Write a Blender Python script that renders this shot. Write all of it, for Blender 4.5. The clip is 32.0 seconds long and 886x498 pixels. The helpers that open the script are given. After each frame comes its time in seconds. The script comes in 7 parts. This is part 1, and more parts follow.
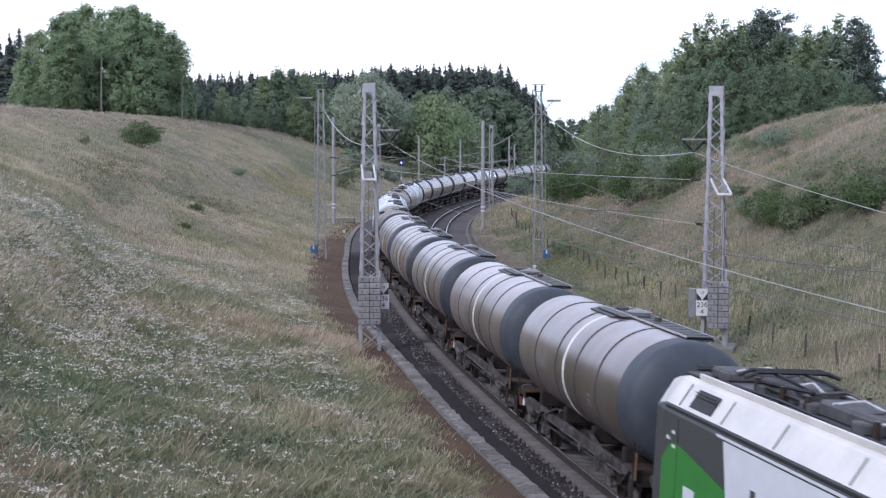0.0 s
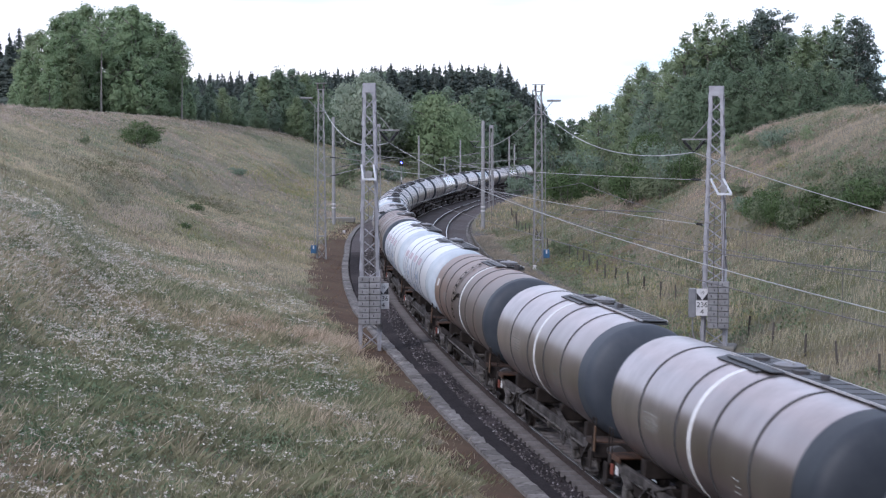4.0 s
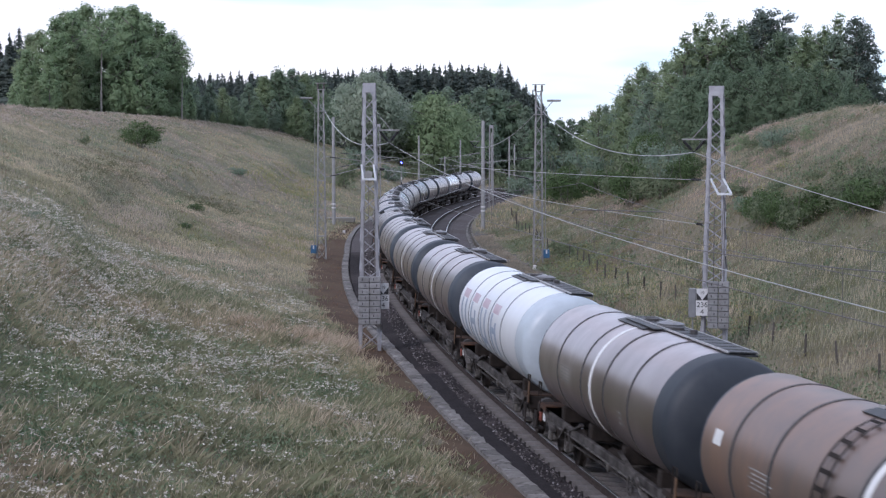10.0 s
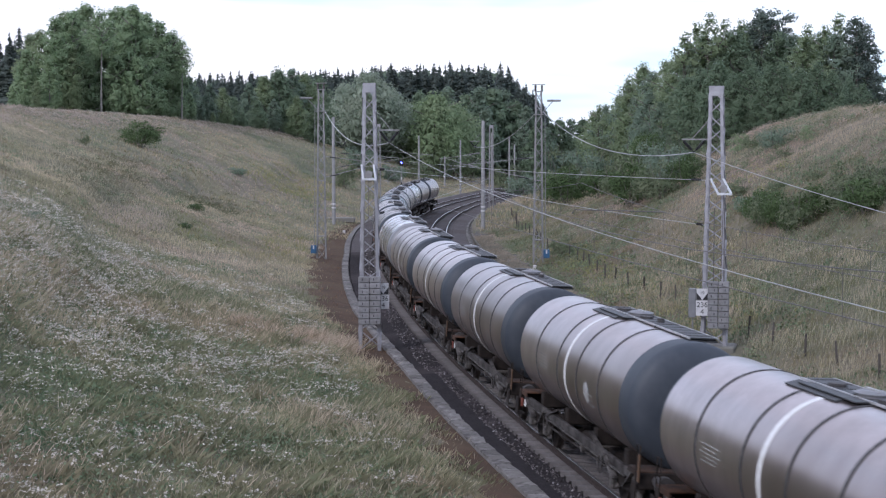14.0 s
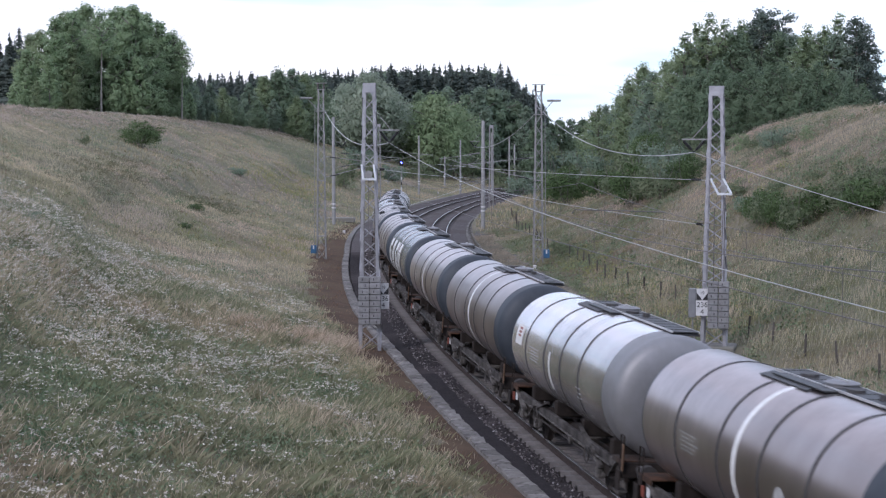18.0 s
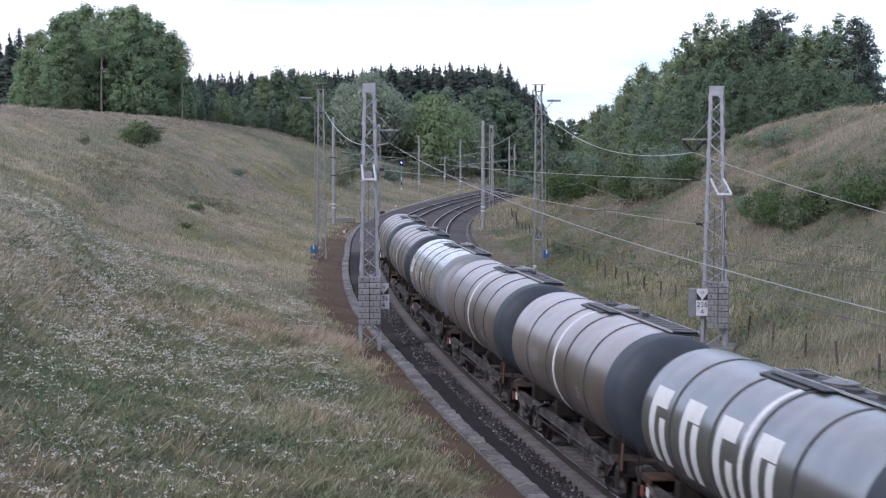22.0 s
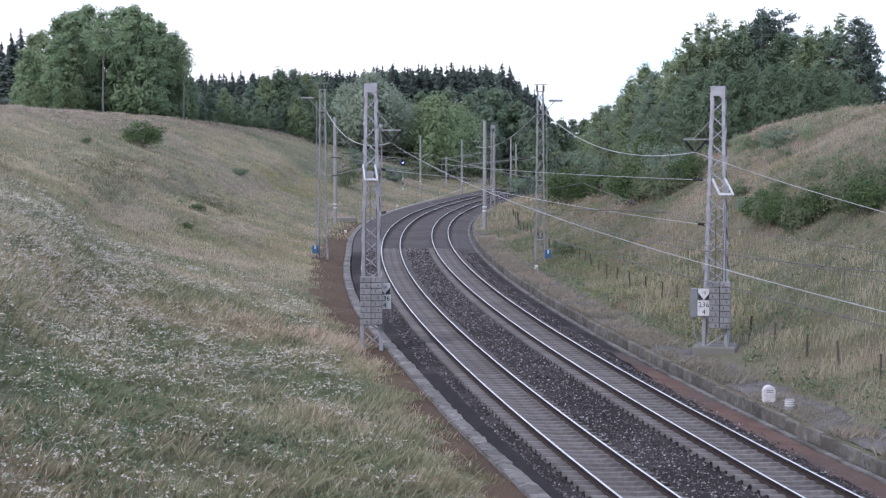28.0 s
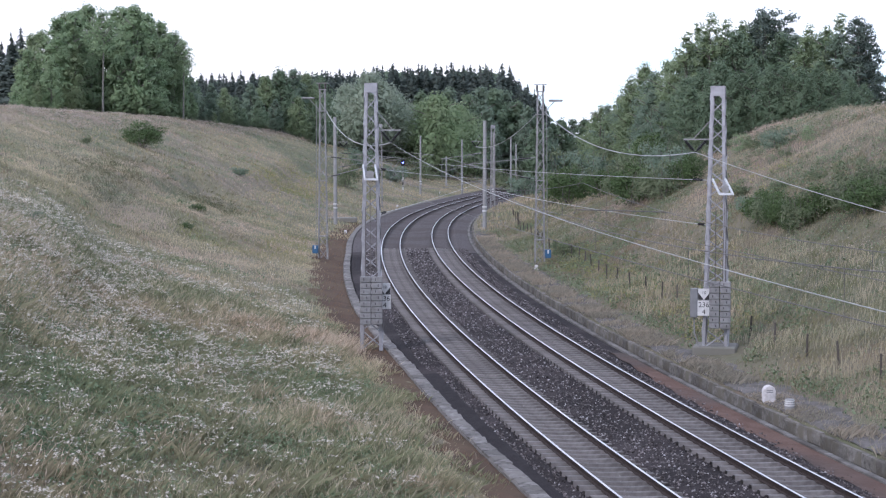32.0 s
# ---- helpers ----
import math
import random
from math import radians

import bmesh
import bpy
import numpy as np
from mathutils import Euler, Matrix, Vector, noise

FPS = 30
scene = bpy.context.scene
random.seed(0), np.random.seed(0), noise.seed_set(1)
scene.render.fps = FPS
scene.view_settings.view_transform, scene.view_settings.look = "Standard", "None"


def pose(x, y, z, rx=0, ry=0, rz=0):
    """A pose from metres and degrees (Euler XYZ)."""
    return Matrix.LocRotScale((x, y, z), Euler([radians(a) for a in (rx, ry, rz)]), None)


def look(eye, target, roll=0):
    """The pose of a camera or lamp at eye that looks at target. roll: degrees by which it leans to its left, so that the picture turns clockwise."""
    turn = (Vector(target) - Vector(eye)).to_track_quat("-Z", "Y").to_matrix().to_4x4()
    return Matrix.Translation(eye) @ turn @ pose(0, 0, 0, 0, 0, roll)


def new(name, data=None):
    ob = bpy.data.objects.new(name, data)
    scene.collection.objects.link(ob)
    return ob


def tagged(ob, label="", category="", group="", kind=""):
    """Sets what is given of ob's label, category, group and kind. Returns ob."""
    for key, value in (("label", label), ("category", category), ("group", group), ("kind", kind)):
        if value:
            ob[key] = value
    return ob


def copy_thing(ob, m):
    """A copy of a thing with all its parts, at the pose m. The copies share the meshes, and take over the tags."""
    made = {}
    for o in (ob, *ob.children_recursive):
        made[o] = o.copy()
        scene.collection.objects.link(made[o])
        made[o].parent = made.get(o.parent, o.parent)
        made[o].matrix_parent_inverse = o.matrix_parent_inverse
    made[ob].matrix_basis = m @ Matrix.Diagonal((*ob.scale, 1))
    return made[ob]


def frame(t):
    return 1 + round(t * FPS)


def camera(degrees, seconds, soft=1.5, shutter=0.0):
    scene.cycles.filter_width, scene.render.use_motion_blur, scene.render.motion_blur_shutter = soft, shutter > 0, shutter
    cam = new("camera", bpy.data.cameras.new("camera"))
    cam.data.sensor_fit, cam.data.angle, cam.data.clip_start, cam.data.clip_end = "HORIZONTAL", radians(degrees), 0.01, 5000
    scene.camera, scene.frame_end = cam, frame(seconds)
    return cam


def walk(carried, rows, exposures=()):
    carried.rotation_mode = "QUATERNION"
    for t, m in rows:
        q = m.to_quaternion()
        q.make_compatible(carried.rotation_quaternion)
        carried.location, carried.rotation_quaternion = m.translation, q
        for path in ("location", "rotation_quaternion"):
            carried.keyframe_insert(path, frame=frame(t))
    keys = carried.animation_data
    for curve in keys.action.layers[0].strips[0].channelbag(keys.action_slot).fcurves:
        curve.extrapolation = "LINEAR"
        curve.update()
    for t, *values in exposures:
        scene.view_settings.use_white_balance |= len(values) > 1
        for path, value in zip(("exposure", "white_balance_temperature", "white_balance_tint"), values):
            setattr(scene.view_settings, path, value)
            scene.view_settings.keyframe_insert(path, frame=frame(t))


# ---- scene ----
cam = camera(30.26, 32.0, 1.25, 0.3)
EYE_Z = 8.363
PITCH = -3.684            # degrees below level


def cam_pose(dx=0.0, dy=0.0):
    return pose(0, 0, EYE_Z, 90 + PITCH + dy, 0, dx)


walk(cam, [(0, cam_pose(-0.057)), (19.0, cam_pose(-0.055)), (25.5, cam_pose(-0.048)), (27.5, cam_pose(0.0)), (32.0, cam_pose(0.0))],
     exposures=[(0, 0.18, 5850, 22), (3.5, 0.12, 5850, 22), (6, -0.07, 5850, 22), (7.0, -0.16, 5850, 22), (8.1, -0.2, 5850, 22), (9.0, -0.06, 5850, 22), (11.5, -0.08, 5850, 22), (14, -0.03, 5850, 22), (25.5, -0.02, 5850, 22), (27.5, 0.2, 5850, 22), (32.0, 0.24, 5850, 22)])

# ---- sky and sun ----
SUN_EL, SUN_AZ = 34.0, 222.0      # degrees; azimuth counted from +y towards +x
world = bpy.data.worlds.new("overcast_sky")
scene.world = world
world.use_nodes = True
wn, wl = world.node_tree.nodes, world.node_tree.links
wn.clear()
w_out = wn.new("ShaderNodeOutputWorld")
w_sky = wn.new("ShaderNodeTexSky")
w_sky.sky_type = 'NISHITA'
w_sky.sun_disc = False
w_sky.sun_elevation = radians(SUN_EL)
w_sky.sun_rotation = radians(SUN_AZ)
w_b1 = wn.new("ShaderNodeBackground")
w_b1.inputs[1].default_value = 0.05
w_b2 = wn.new("ShaderNodeBackground")
w_b2.inputs[1].default_value = 1.0
w_add = wn.new("ShaderNodeAddShader")
w_co = wn.new("ShaderNodeTexCoord")
w_map = wn.new("ShaderNodeMapping")
w_map.inputs["Scale"].default_value = (1.6, 1.6, 9.0)
w_noise = wn.new("ShaderNodeTexNoise")
w_noise.inputs["Scale"].default_value = 2.3
w_noise.inputs["Detail"].default_value = 4.0
w_ramp = wn.new("ShaderNodeValToRGB")
w_ramp.color_ramp.elements[0].position = 0.41
w_ramp.color_ramp.elements[0].color = (0.6, 0.8, 0.92, 1)
w_ramp.color_ramp.elements[1].position = 0.54
w_ramp.color_ramp.elements[1].color = (0.97, 0.96, 0.98, 1)
wl.new(w_co.outputs["Generated"], w_map.inputs[0])
wl.new(w_map.outputs[0], w_noise.inputs["Vector"])
wl.new(w_noise.outputs["Fac"], w_ramp.inputs[0])
wl.new(w_ramp.outputs[0], w_b2.inputs[0])
wl.new(w_sky.outputs[0], w_b1.inputs[0])
wl.new(w_b1.outputs[0], w_add.inputs[0])
wl.new(w_b2.outputs[0], w_add.inputs[1])
wl.new(w_add.outputs[0], w_out.inputs[0])

sun_data = bpy.data.lights.new("sun", 'SUN')
sun_data.energy = 1.5
sun_data.angle = radians(12)
sun_data.color = (1.0, 0.95, 0.88)
sun = new("sun", sun_data)
_a, _e = radians(SUN_AZ), radians(SUN_EL)
sun_dir = Vector((math.sin(_a) * math.cos(_e), math.cos(_a) * math.cos(_e), math.sin(_e)))
sun.matrix_world = look(sun_dir * 60, (0, 0, 0))


# ---- materials ----
def mat(name, c1, c2=None, rough=0.8, metal=0.0, scale=4.0, detail=5.0, bump=0.0, bump_scale=40.0, c3=None, big=0.35,
        island=0.0, stretch=(1, 1, 1), spec=0.5, objvar=0.0, ramp=(0.35, 0.65)):
    """Two-scale noise colour with bump; island: brightness change from piece to piece."""
    m = bpy.data.materials.new(name)
    m.use_nodes = True
    n, l = m.node_tree.nodes, m.node_tree.links
    b = n["Principled BSDF"]
    b.inputs["Roughness"].default_value = rough
    b.inputs["Metallic"].default_value = metal
    b.inputs["Specular IOR Level"].default_value = spec
    co = n.new("ShaderNodeTexCoord")
    mp = n.new("ShaderNodeMapping")
    mp.inputs["Scale"].default_value = stretch
    l.new(co.outputs["Object"], mp.inputs[0])
    c2 = c2 or tuple(v * 0.72 for v in c1)
    t1 = n.new("ShaderNodeTexNoise")
    t1.inputs["Scale"].default_value = scale
    t1.inputs["Detail"].default_value = detail
    t1.inputs["Roughness"].default_value = 0.65
    l.new(mp.outputs[0], t1.inputs["Vector"])
    r1 = n.new("ShaderNodeValToRGB")
    r1.color_ramp.elements[0].position, r1.color_ramp.elements[1].position = ramp
    r1.color_ramp.elements[0].color, r1.color_ramp.elements[1].color = (*c1, 1), (*c2, 1)
    l.new(t1.outputs["Fac"], r1.inputs[0])
    col = r1.outputs[0]
    if c3:
        t2 = n.new("ShaderNodeTexNoise")
        t2.inputs["Scale"].default_value = scale * big * 0.3
        t2.inputs["Detail"].default_value = 3.0
        l.new(mp.outputs[0], t2.inputs["Vector"])
        r2 = n.new("ShaderNodeValToRGB")
        r2.color_ramp.elements[0].position, r2.color_ramp.elements[1].position = 0.45, 0.62
        l.new(t2.outputs["Fac"], r2.inputs[0])
        mx = n.new("ShaderNodeMixRGB")
        mx.inputs[2].default_value = (*c3, 1)
        l.new(r2.outputs[0], mx.inputs[0])
        l.new(col, mx.inputs[1])
        col = mx.outputs[0]
    if island or objvar:
        hs = n.new("ShaderNodeHueSaturation")
        mr = n.new("ShaderNodeMapRange")
        amt = island or objvar
        mr.inputs["To Min"].default_value, mr.inputs["To Max"].default_value = 1 - amt, 1 + amt
        if island:
            g = n.new("ShaderNodeNewGeometry")
            l.new(g.outputs["Random Per Island"], mr.inputs[0])
        else:
            g = n.new("ShaderNodeObjectInfo")
            l.new(g.outputs["Random"], mr.inputs[0])
        l.new(mr.outputs[0], hs.inputs["Value"])
        l.new(col, hs.inputs["Color"])
        col = hs.outputs[0]
    l.new(col, b.inputs["Base Color"])
    if bump:
        t3 = n.new("ShaderNodeTexNoise")
        t3.inputs["Scale"].default_value = bump_scale
        t3.inputs["Detail"].default_value = 4.0
        l.new(mp.outputs[0], t3.inputs["Vector"])
        bp = n.new("ShaderNodeBump")
        bp.inputs["Strength"].default_value = bump
        bp.inputs["Distance"].default_value = 0.02
        l.new(t3.outputs["Fac"], bp.inputs["Height"])
        l.new(bp.outputs[0], b.inputs["Normal"])
    return m


def leafy(name, c1, c2, island=0.35, trans=0.25, scale=0.25):
    m = mat(name, c1, c2, rough=0.65, scale=scale, island=island, spec=0.25, ramp=(0.4, 0.6))
    n, l = m.node_tree.nodes, m.node_tree.links
    b = n["Principled BSDF"]
    tr = n.new("ShaderNodeBsdfTranslucent")
    src = b.inputs["Base Color"].links[0].from_socket
    l.new(src, tr.inputs["Color"])
    mx = n.new("ShaderNodeMixShader")
    mx.inputs[0].default_value = trans
    l.new(b.outputs[0], mx.inputs[1])
    l.new(tr.outputs[0], mx.inputs[2])
    l.new(mx.outputs[0], n["Material Output"].inputs[0])
    return m


def field(name, green, gold, rose, island=0.18, trans=0.4, ground=False, seed=0.0):
    """Meadow colours that change from patch to patch across the hillside, the same for turf and blades."""
    m = leafy(name, green, gold, island, trans) if not ground else mat(name, green, gold, rough=0.95, bump=0.7, bump_scale=5)
    n, l = m.node_tree.nodes, m.node_tree.links
    co = n.new("ShaderNodeTexCoord")
    mp = n.new("ShaderNodeMapping")
    mp.inputs["Location"].default_value = (seed, seed * 0.7, 0)
    l.new(co.outputs["Object"], mp.inputs[0])

    def layer(prev, colour, scale, lo, hi, detail=4.0, amount=1.0):
        t = n.new("ShaderNodeTexNoise")
        t.inputs["Scale"].default_value = scale
        t.inputs["Detail"].default_value = detail
        t.inputs["Roughness"].default_value = 0.6
        l.new(mp.outputs[0], t.inputs["Vector"])
        r = n.new("ShaderNodeMapRange")
        r.inputs["From Min"].default_value, r.inputs["From Max"].default_value = lo, hi
        r.inputs["To Max"].default_value = amount
        l.new(t.outputs["Fac"], r.inputs[0])
        x = n.new("ShaderNodeMixRGB")
        l.new(r.outputs[0], x.inputs[0])
        if prev is None:
            x.inputs[1].default_value = (*green, 1)
        else:
            l.new(prev, x.inputs[1])
        x.inputs[2].default_value = (*colour, 1)
        return x.outputs[0]
    c = layer(None, gold, 0.06, 0.44, 0.58)
    c = layer(c, rose, 0.1, 0.5, 0.62, 5.0, 0.85)
    c = layer(c, tuple(v * 0.62 for v in green), 0.33, 0.5, 0.68, 6.0, 0.75)
    if ground:
        c = layer(c, tuple(v * 0.5 for v in gold), 3.0, 0.45, 0.7, 8.0, 0.6)
    old = [k.to_socket for k in l if k.from_node.type in ('VALTORGB',)]
    for s in old:
        l.new(c, s)
    return m


M_soil = field("meadow_soil", (0.123, 0.125, 0.0717), (0.202, 0.179, 0.105), (0.213, 0.174, 0.129), ground=True)
M_slopesoil = field("slope_soil", (0.109, 0.113, 0.0644), (0.144, 0.124, 0.0805), (0.144, 0.109, 0.0828), ground=True, seed=31.0)
M_scree = mat("grey_stone_scree", (0.1, 0.092, 0.086), (0.175, 0.163, 0.155), rough=0.95, scale=5, bump=0.9, bump_scale=12, c3=(0.1, 0.092, 0.08), big=0.8, detail=8, spec=0.12)
M_baresoil = mat("bare_rusty_soil", (0.108, 0.07, 0.048), (0.06, 0.043, 0.032), rough=0.95, scale=1.1, bump=0.6, bump_scale=20, c3=(0.105, 0.075, 0.05), big=0.8, detail=8, spec=0.12)
# bed colour holds the shade of the gaps between the loose stones
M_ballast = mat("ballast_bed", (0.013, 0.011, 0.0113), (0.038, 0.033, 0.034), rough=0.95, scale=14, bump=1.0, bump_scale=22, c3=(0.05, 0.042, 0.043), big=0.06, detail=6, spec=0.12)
M_stone_light = mat("pale_ballast_stone", (0.22, 0.207, 0.207), (0.34, 0.325, 0.33), rough=0.9, scale=3, island=0.4, spec=0.12)
M_stone = mat("ballast_stone", (0.0432, 0.0378, 0.0378), (0.149, 0.135, 0.135), rough=0.9, scale=3, island=0.8, spec=0.12)
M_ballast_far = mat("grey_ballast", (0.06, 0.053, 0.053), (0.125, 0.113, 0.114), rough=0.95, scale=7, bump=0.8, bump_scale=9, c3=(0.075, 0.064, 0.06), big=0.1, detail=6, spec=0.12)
M_asphalt = mat("dark_path", (0.018, 0.0155, 0.0165), (0.03, 0.026, 0.0275), rough=0.9, scale=2.5, bump=0.5, bump_scale=60, spec=0.12)
M_redpath = mat("rust_tinted_gravel", (0.1, 0.06, 0.047), (0.145, 0.096, 0.078), rough=0.95, scale=1.2, bump=0.7, bump_scale=40, c3=(0.075, 0.066, 0.062), detail=8, spec=0.12)
M_conc = mat("weathered_concrete", (0.24, 0.23, 0.215), (0.15, 0.145, 0.135), rough=0.9, scale=2.2, bump=0.5, bump_scale=30, c3=(0.17, 0.165, 0.14), objvar=0.18)
M_sleeper = mat("concrete_sleeper", (0.2, 0.187, 0.182), (0.115, 0.106, 0.102), rough=0.9, scale=3, bump=0.4, bump_scale=30, objvar=0.15, spec=0.12)
M_railtop = mat("polished_rail_head", (0.75, 0.73, 0.73), (0.62, 0.6, 0.6), rough=0.34, metal=1.0, scale=2)
M_railside = mat("rusty_rail_web", (0.034, 0.026, 0.024), (0.055, 0.043, 0.039), rough=0.85, scale=6, bump=0.3, spec=0.12)
M_galv = mat("galvanised_steel", (0.37, 0.37, 0.39), (0.28, 0.28, 0.295), rough=0.55, metal=0.35, scale=3, bump=0.15)
M_galv2 = mat("weathered_grey_steel", (0.3, 0.3, 0.3), (0.22, 0.215, 0.21), rough=0.65, metal=0.3, scale=3, bump=0.2)
M_weight = mat("cast_concrete_weight", (0.245, 0.245, 0.25), (0.17, 0.17, 0.17), rough=0.85, scale=5, bump=0.3, objvar=0.12)
M_black = mat("black_rubber_insulator", (0.025, 0.025, 0.027), rough=0.5)
M_brownins = mat("brown_glazed_insulator", (0.03, 0.018, 0.014), rough=0.3)
M_wire = mat("stranded_wire", (0.5, 0.5, 0.49), (0.4, 0.4, 0.39), rough=0.5, metal=0.5)
M_wire_dark = mat("oxidised_contact_wire", (0.16, 0.15, 0.145), (0.11, 0.1, 0.1), rough=0.5, metal=0.5)
M_white = mat("white_enamel", (0.62, 0.62, 0.62), (0.5, 0.5, 0.5), rough=0.4, scale=5)
M_blackpaint = mat("black_paint", (0.02, 0.02, 0.022), rough=0.6)
M_bluebox = mat("blue_painted_box", (0.025, 0.11, 0.23), (0.035, 0.09, 0.17), rough=0.5, scale=6)
M_bark = mat("grey_bark", (0.12, 0.105, 0.09), (0.2, 0.18, 0.16), rough=0.95, scale=4, stretch=(1, 1, 0.3), bump=0.6)
M_birch = mat("pale_bark", (0.3, 0.285, 0.26), (0.16, 0.148, 0.132), rough=0.9, scale=3, stretch=(1, 1, 3), bump=0.3)
# tree leaves and needles: colours lightened to include the haze of distance
M_leaf_a = leafy("aspen_leaves", (0.235, 0.327, 0.182), (0.297, 0.386, 0.225), 0.08, 0.48)
M_leaf_b = leafy("birch_leaves", (0.213, 0.278, 0.154), (0.281, 0.344, 0.196), 0.08, 0.48)
M_leaf_c = leafy("willow_leaves", (0.275, 0.336, 0.248), (0.341, 0.391, 0.292), 0.08, 0.48)
M_leaf_d = leafy("dark_oak_leaves", (0.156, 0.221, 0.138), (0.208, 0.273, 0.174), 0.08, 0.48)
M_needle = leafy("hazed_spruce_needles", (0.082, 0.108, 0.094), (0.108, 0.136, 0.116), 0.15, trans=0.2)
M_pine = leafy("hazed_pine_needles", (0.0945, 0.127, 0.105), (0.121, 0.155, 0.121), 0.15, trans=0.25)
M_bush = leafy("bush_leaves", (0.075, 0.12, 0.045), (0.1, 0.15, 0.06), 0.3, 0.35)
M_grass = field("green_grass", (0.212, 0.236, 0.136), (0.326, 0.302, 0.188), (0.342, 0.278, 0.19), 0.22)
M_straw = field("dry_straw_grass", (0.48, 0.432, 0.305), (0.56, 0.477, 0.33), (0.625, 0.5, 0.39), 0.22, 0.45)
M_rustgrass = leafy("rust_brown_dry_grass", (0.24, 0.16, 0.1), (0.18, 0.125, 0.085), 0.2, 0.4)
M_walltuft = leafy("pale_wall_grass", (0.36, 0.31, 0.24), (0.27, 0.25, 0.2), 0.25, 0.4)
M_palegrass = leafy("pale_rosy_seed_grass", (0.42, 0.36, 0.3), (0.5, 0.42, 0.355), 0.2, 0.45)
M_yellowgreen = leafy("yellow_green_grass", (0.26, 0.265, 0.105), (0.33, 0.31, 0.14), 0.2, 0.45)
# dark olive that stands in for the terrace bank's shade
M_shadeweed = leafy("shade_olive_weeds", (0.121, 0.132, 0.0713), (0.172, 0.161, 0.0978), 0.2, 0.35)
M_flower = leafy("white_umbel_flowers", (0.66, 0.61, 0.53), (0.54, 0.5, 0.44), 0.2, 0.3)


# ---- mesh helpers ----
def obj(name, verts, faces, material, parent=None, label="", smooth=False):
    me = bpy.data.meshes.new(name)
    me.from_pydata([tuple(v) for v in verts], [], [tuple(f) for f in faces])
    me.materials.append(material)
    if smooth:
        me.polygons.foreach_set("use_smooth", [True] * len(me.polygons))
    ob = new(name, me)
    if parent:
        ob.parent = parent
    if label:
        ob["label"] = label
    return ob


def share(name, me, parent, m, label=""):
    ob = new(name, me)
    ob.parent = parent
    ob.matrix_basis = m
    if label:
        ob["label"] = label
    return ob


def part(name, bm, material, parent=None, label="", smooth=False):
    me = bpy.data.meshes.new(name)
    bmesh.ops.recalc_face_normals(bm, faces=bm.faces)
    bm.to_mesh(me)
    bm.free()
    me.materials.append(material)
    if smooth:
        me.polygons.foreach_set("use_smooth", [True] * len(me.polygons))
    ob = new(name, me)
    if parent:
        ob.parent = parent
    if label:
        ob["label"] = label
    return ob


def bm_box(bm, c, size, rot=None, bevel=0.0):
    m = Matrix.Translation(c) @ (rot.to_4x4() if rot else Matrix()) @ Matrix.Diagonal((*size, 1))
    r = bmesh.ops.create_cube(bm, size=1.0, matrix=m)
    if bevel:
        es = list({e for v in r["verts"] for e in v.link_edges})
        bmesh.ops.bevel(bm, geom=es, offset=bevel, segments=1, affect='EDGES')
    return bm


def box(c, size, bevel=0.0, rot=None):
    return bm_box(bmesh.new(), c, size, rot, bevel)


def bm_bar(bm, p, q, w, d=None, bevel=0.0):
    """A straight bar of section w by d from p to q."""
    p, q = Vector(p), Vector(q)
    a = q - p
    rot = a.to_track_quat('Z', 'Y').to_matrix()
    return bm_box(bm, (p + q) / 2, (w, d or w, a.length), rot, bevel)


def bm_cyl(bm, p, q, r1, r2=None, seg=10):
    p, q = Vector(p), Vector(q)
    a = q - p
    m = Matrix.Translation((p + q) / 2) @ a.to_track_quat('Z', 'Y').to_matrix().to_4x4()
    bmesh.ops.create_cone(bm, cap_ends=True, segments=seg, radius1=r1, radius2=r1 if r2 is None else r2, depth=a.length, matrix=m)
    return bm


def bm_lathe(bm, profile, seg=24, axis='x', centre=(0, 0, 0), caps=True):
    """Revolve (along, radius) pairs round an axis."""
    rings = []
    for a, r in profile:
        ring = []
        for i in range(seg):
            t = 2 * math.pi * i / seg
            c, s = r * math.cos(t), r * math.sin(t)
            v = (a, c, s) if axis == 'x' else ((c, a, s) if axis == 'y' else (c, s, a))
            ring.append(bm.verts.new(Vector(v) + Vector(centre)))
        rings.append(ring)
    for r0, r1 in zip(rings, rings[1:]):
        for i in range(seg):
            bm.faces.new((r0[i], r0[(i + 1) % seg], r1[(i + 1) % seg], r1[i]))
    for ring in (rings[0], rings[-1]) if caps else ():
        bm.faces.new(ring)
    return bm


def bm_tube(bm, pts, r, seg=5):
    pts = [Vector(p) for p in pts]
    rings = []
    for i, p in enumerate(pts):
        d = (pts[min(i + 1, len(pts) - 1)] - pts[max(i - 1, 0)]).normalized()
        x = d.cross(Vector((0, 0, 1)))
        x = x.normalized() if x.length > 1e-4 else Vector((1, 0, 0))
        y = x.cross(d)
        rings.append([bm.verts.new(p + r * (math.cos(2 * math.pi * k / seg) * x + math.sin(2 * math.pi * k / seg) * y)) for k in range(seg)])
    for a, b in zip(rings, rings[1:]):
        for k in range(seg):
            bm.faces.new((a[k], a[(k + 1) % seg], b[(k + 1) % seg], b[k]))
    bm.faces.new(rings[0])
    bm.faces.new(rings[-1])
    return bm


def sagged(p, q, sag, n=24):
    p, q = Vector(p), Vector(q)
    return [p.lerp(q, i / n) - Vector((0, 0, 4 * sag * (i / n) * (1 - i / n))) for i in range(n + 1)]


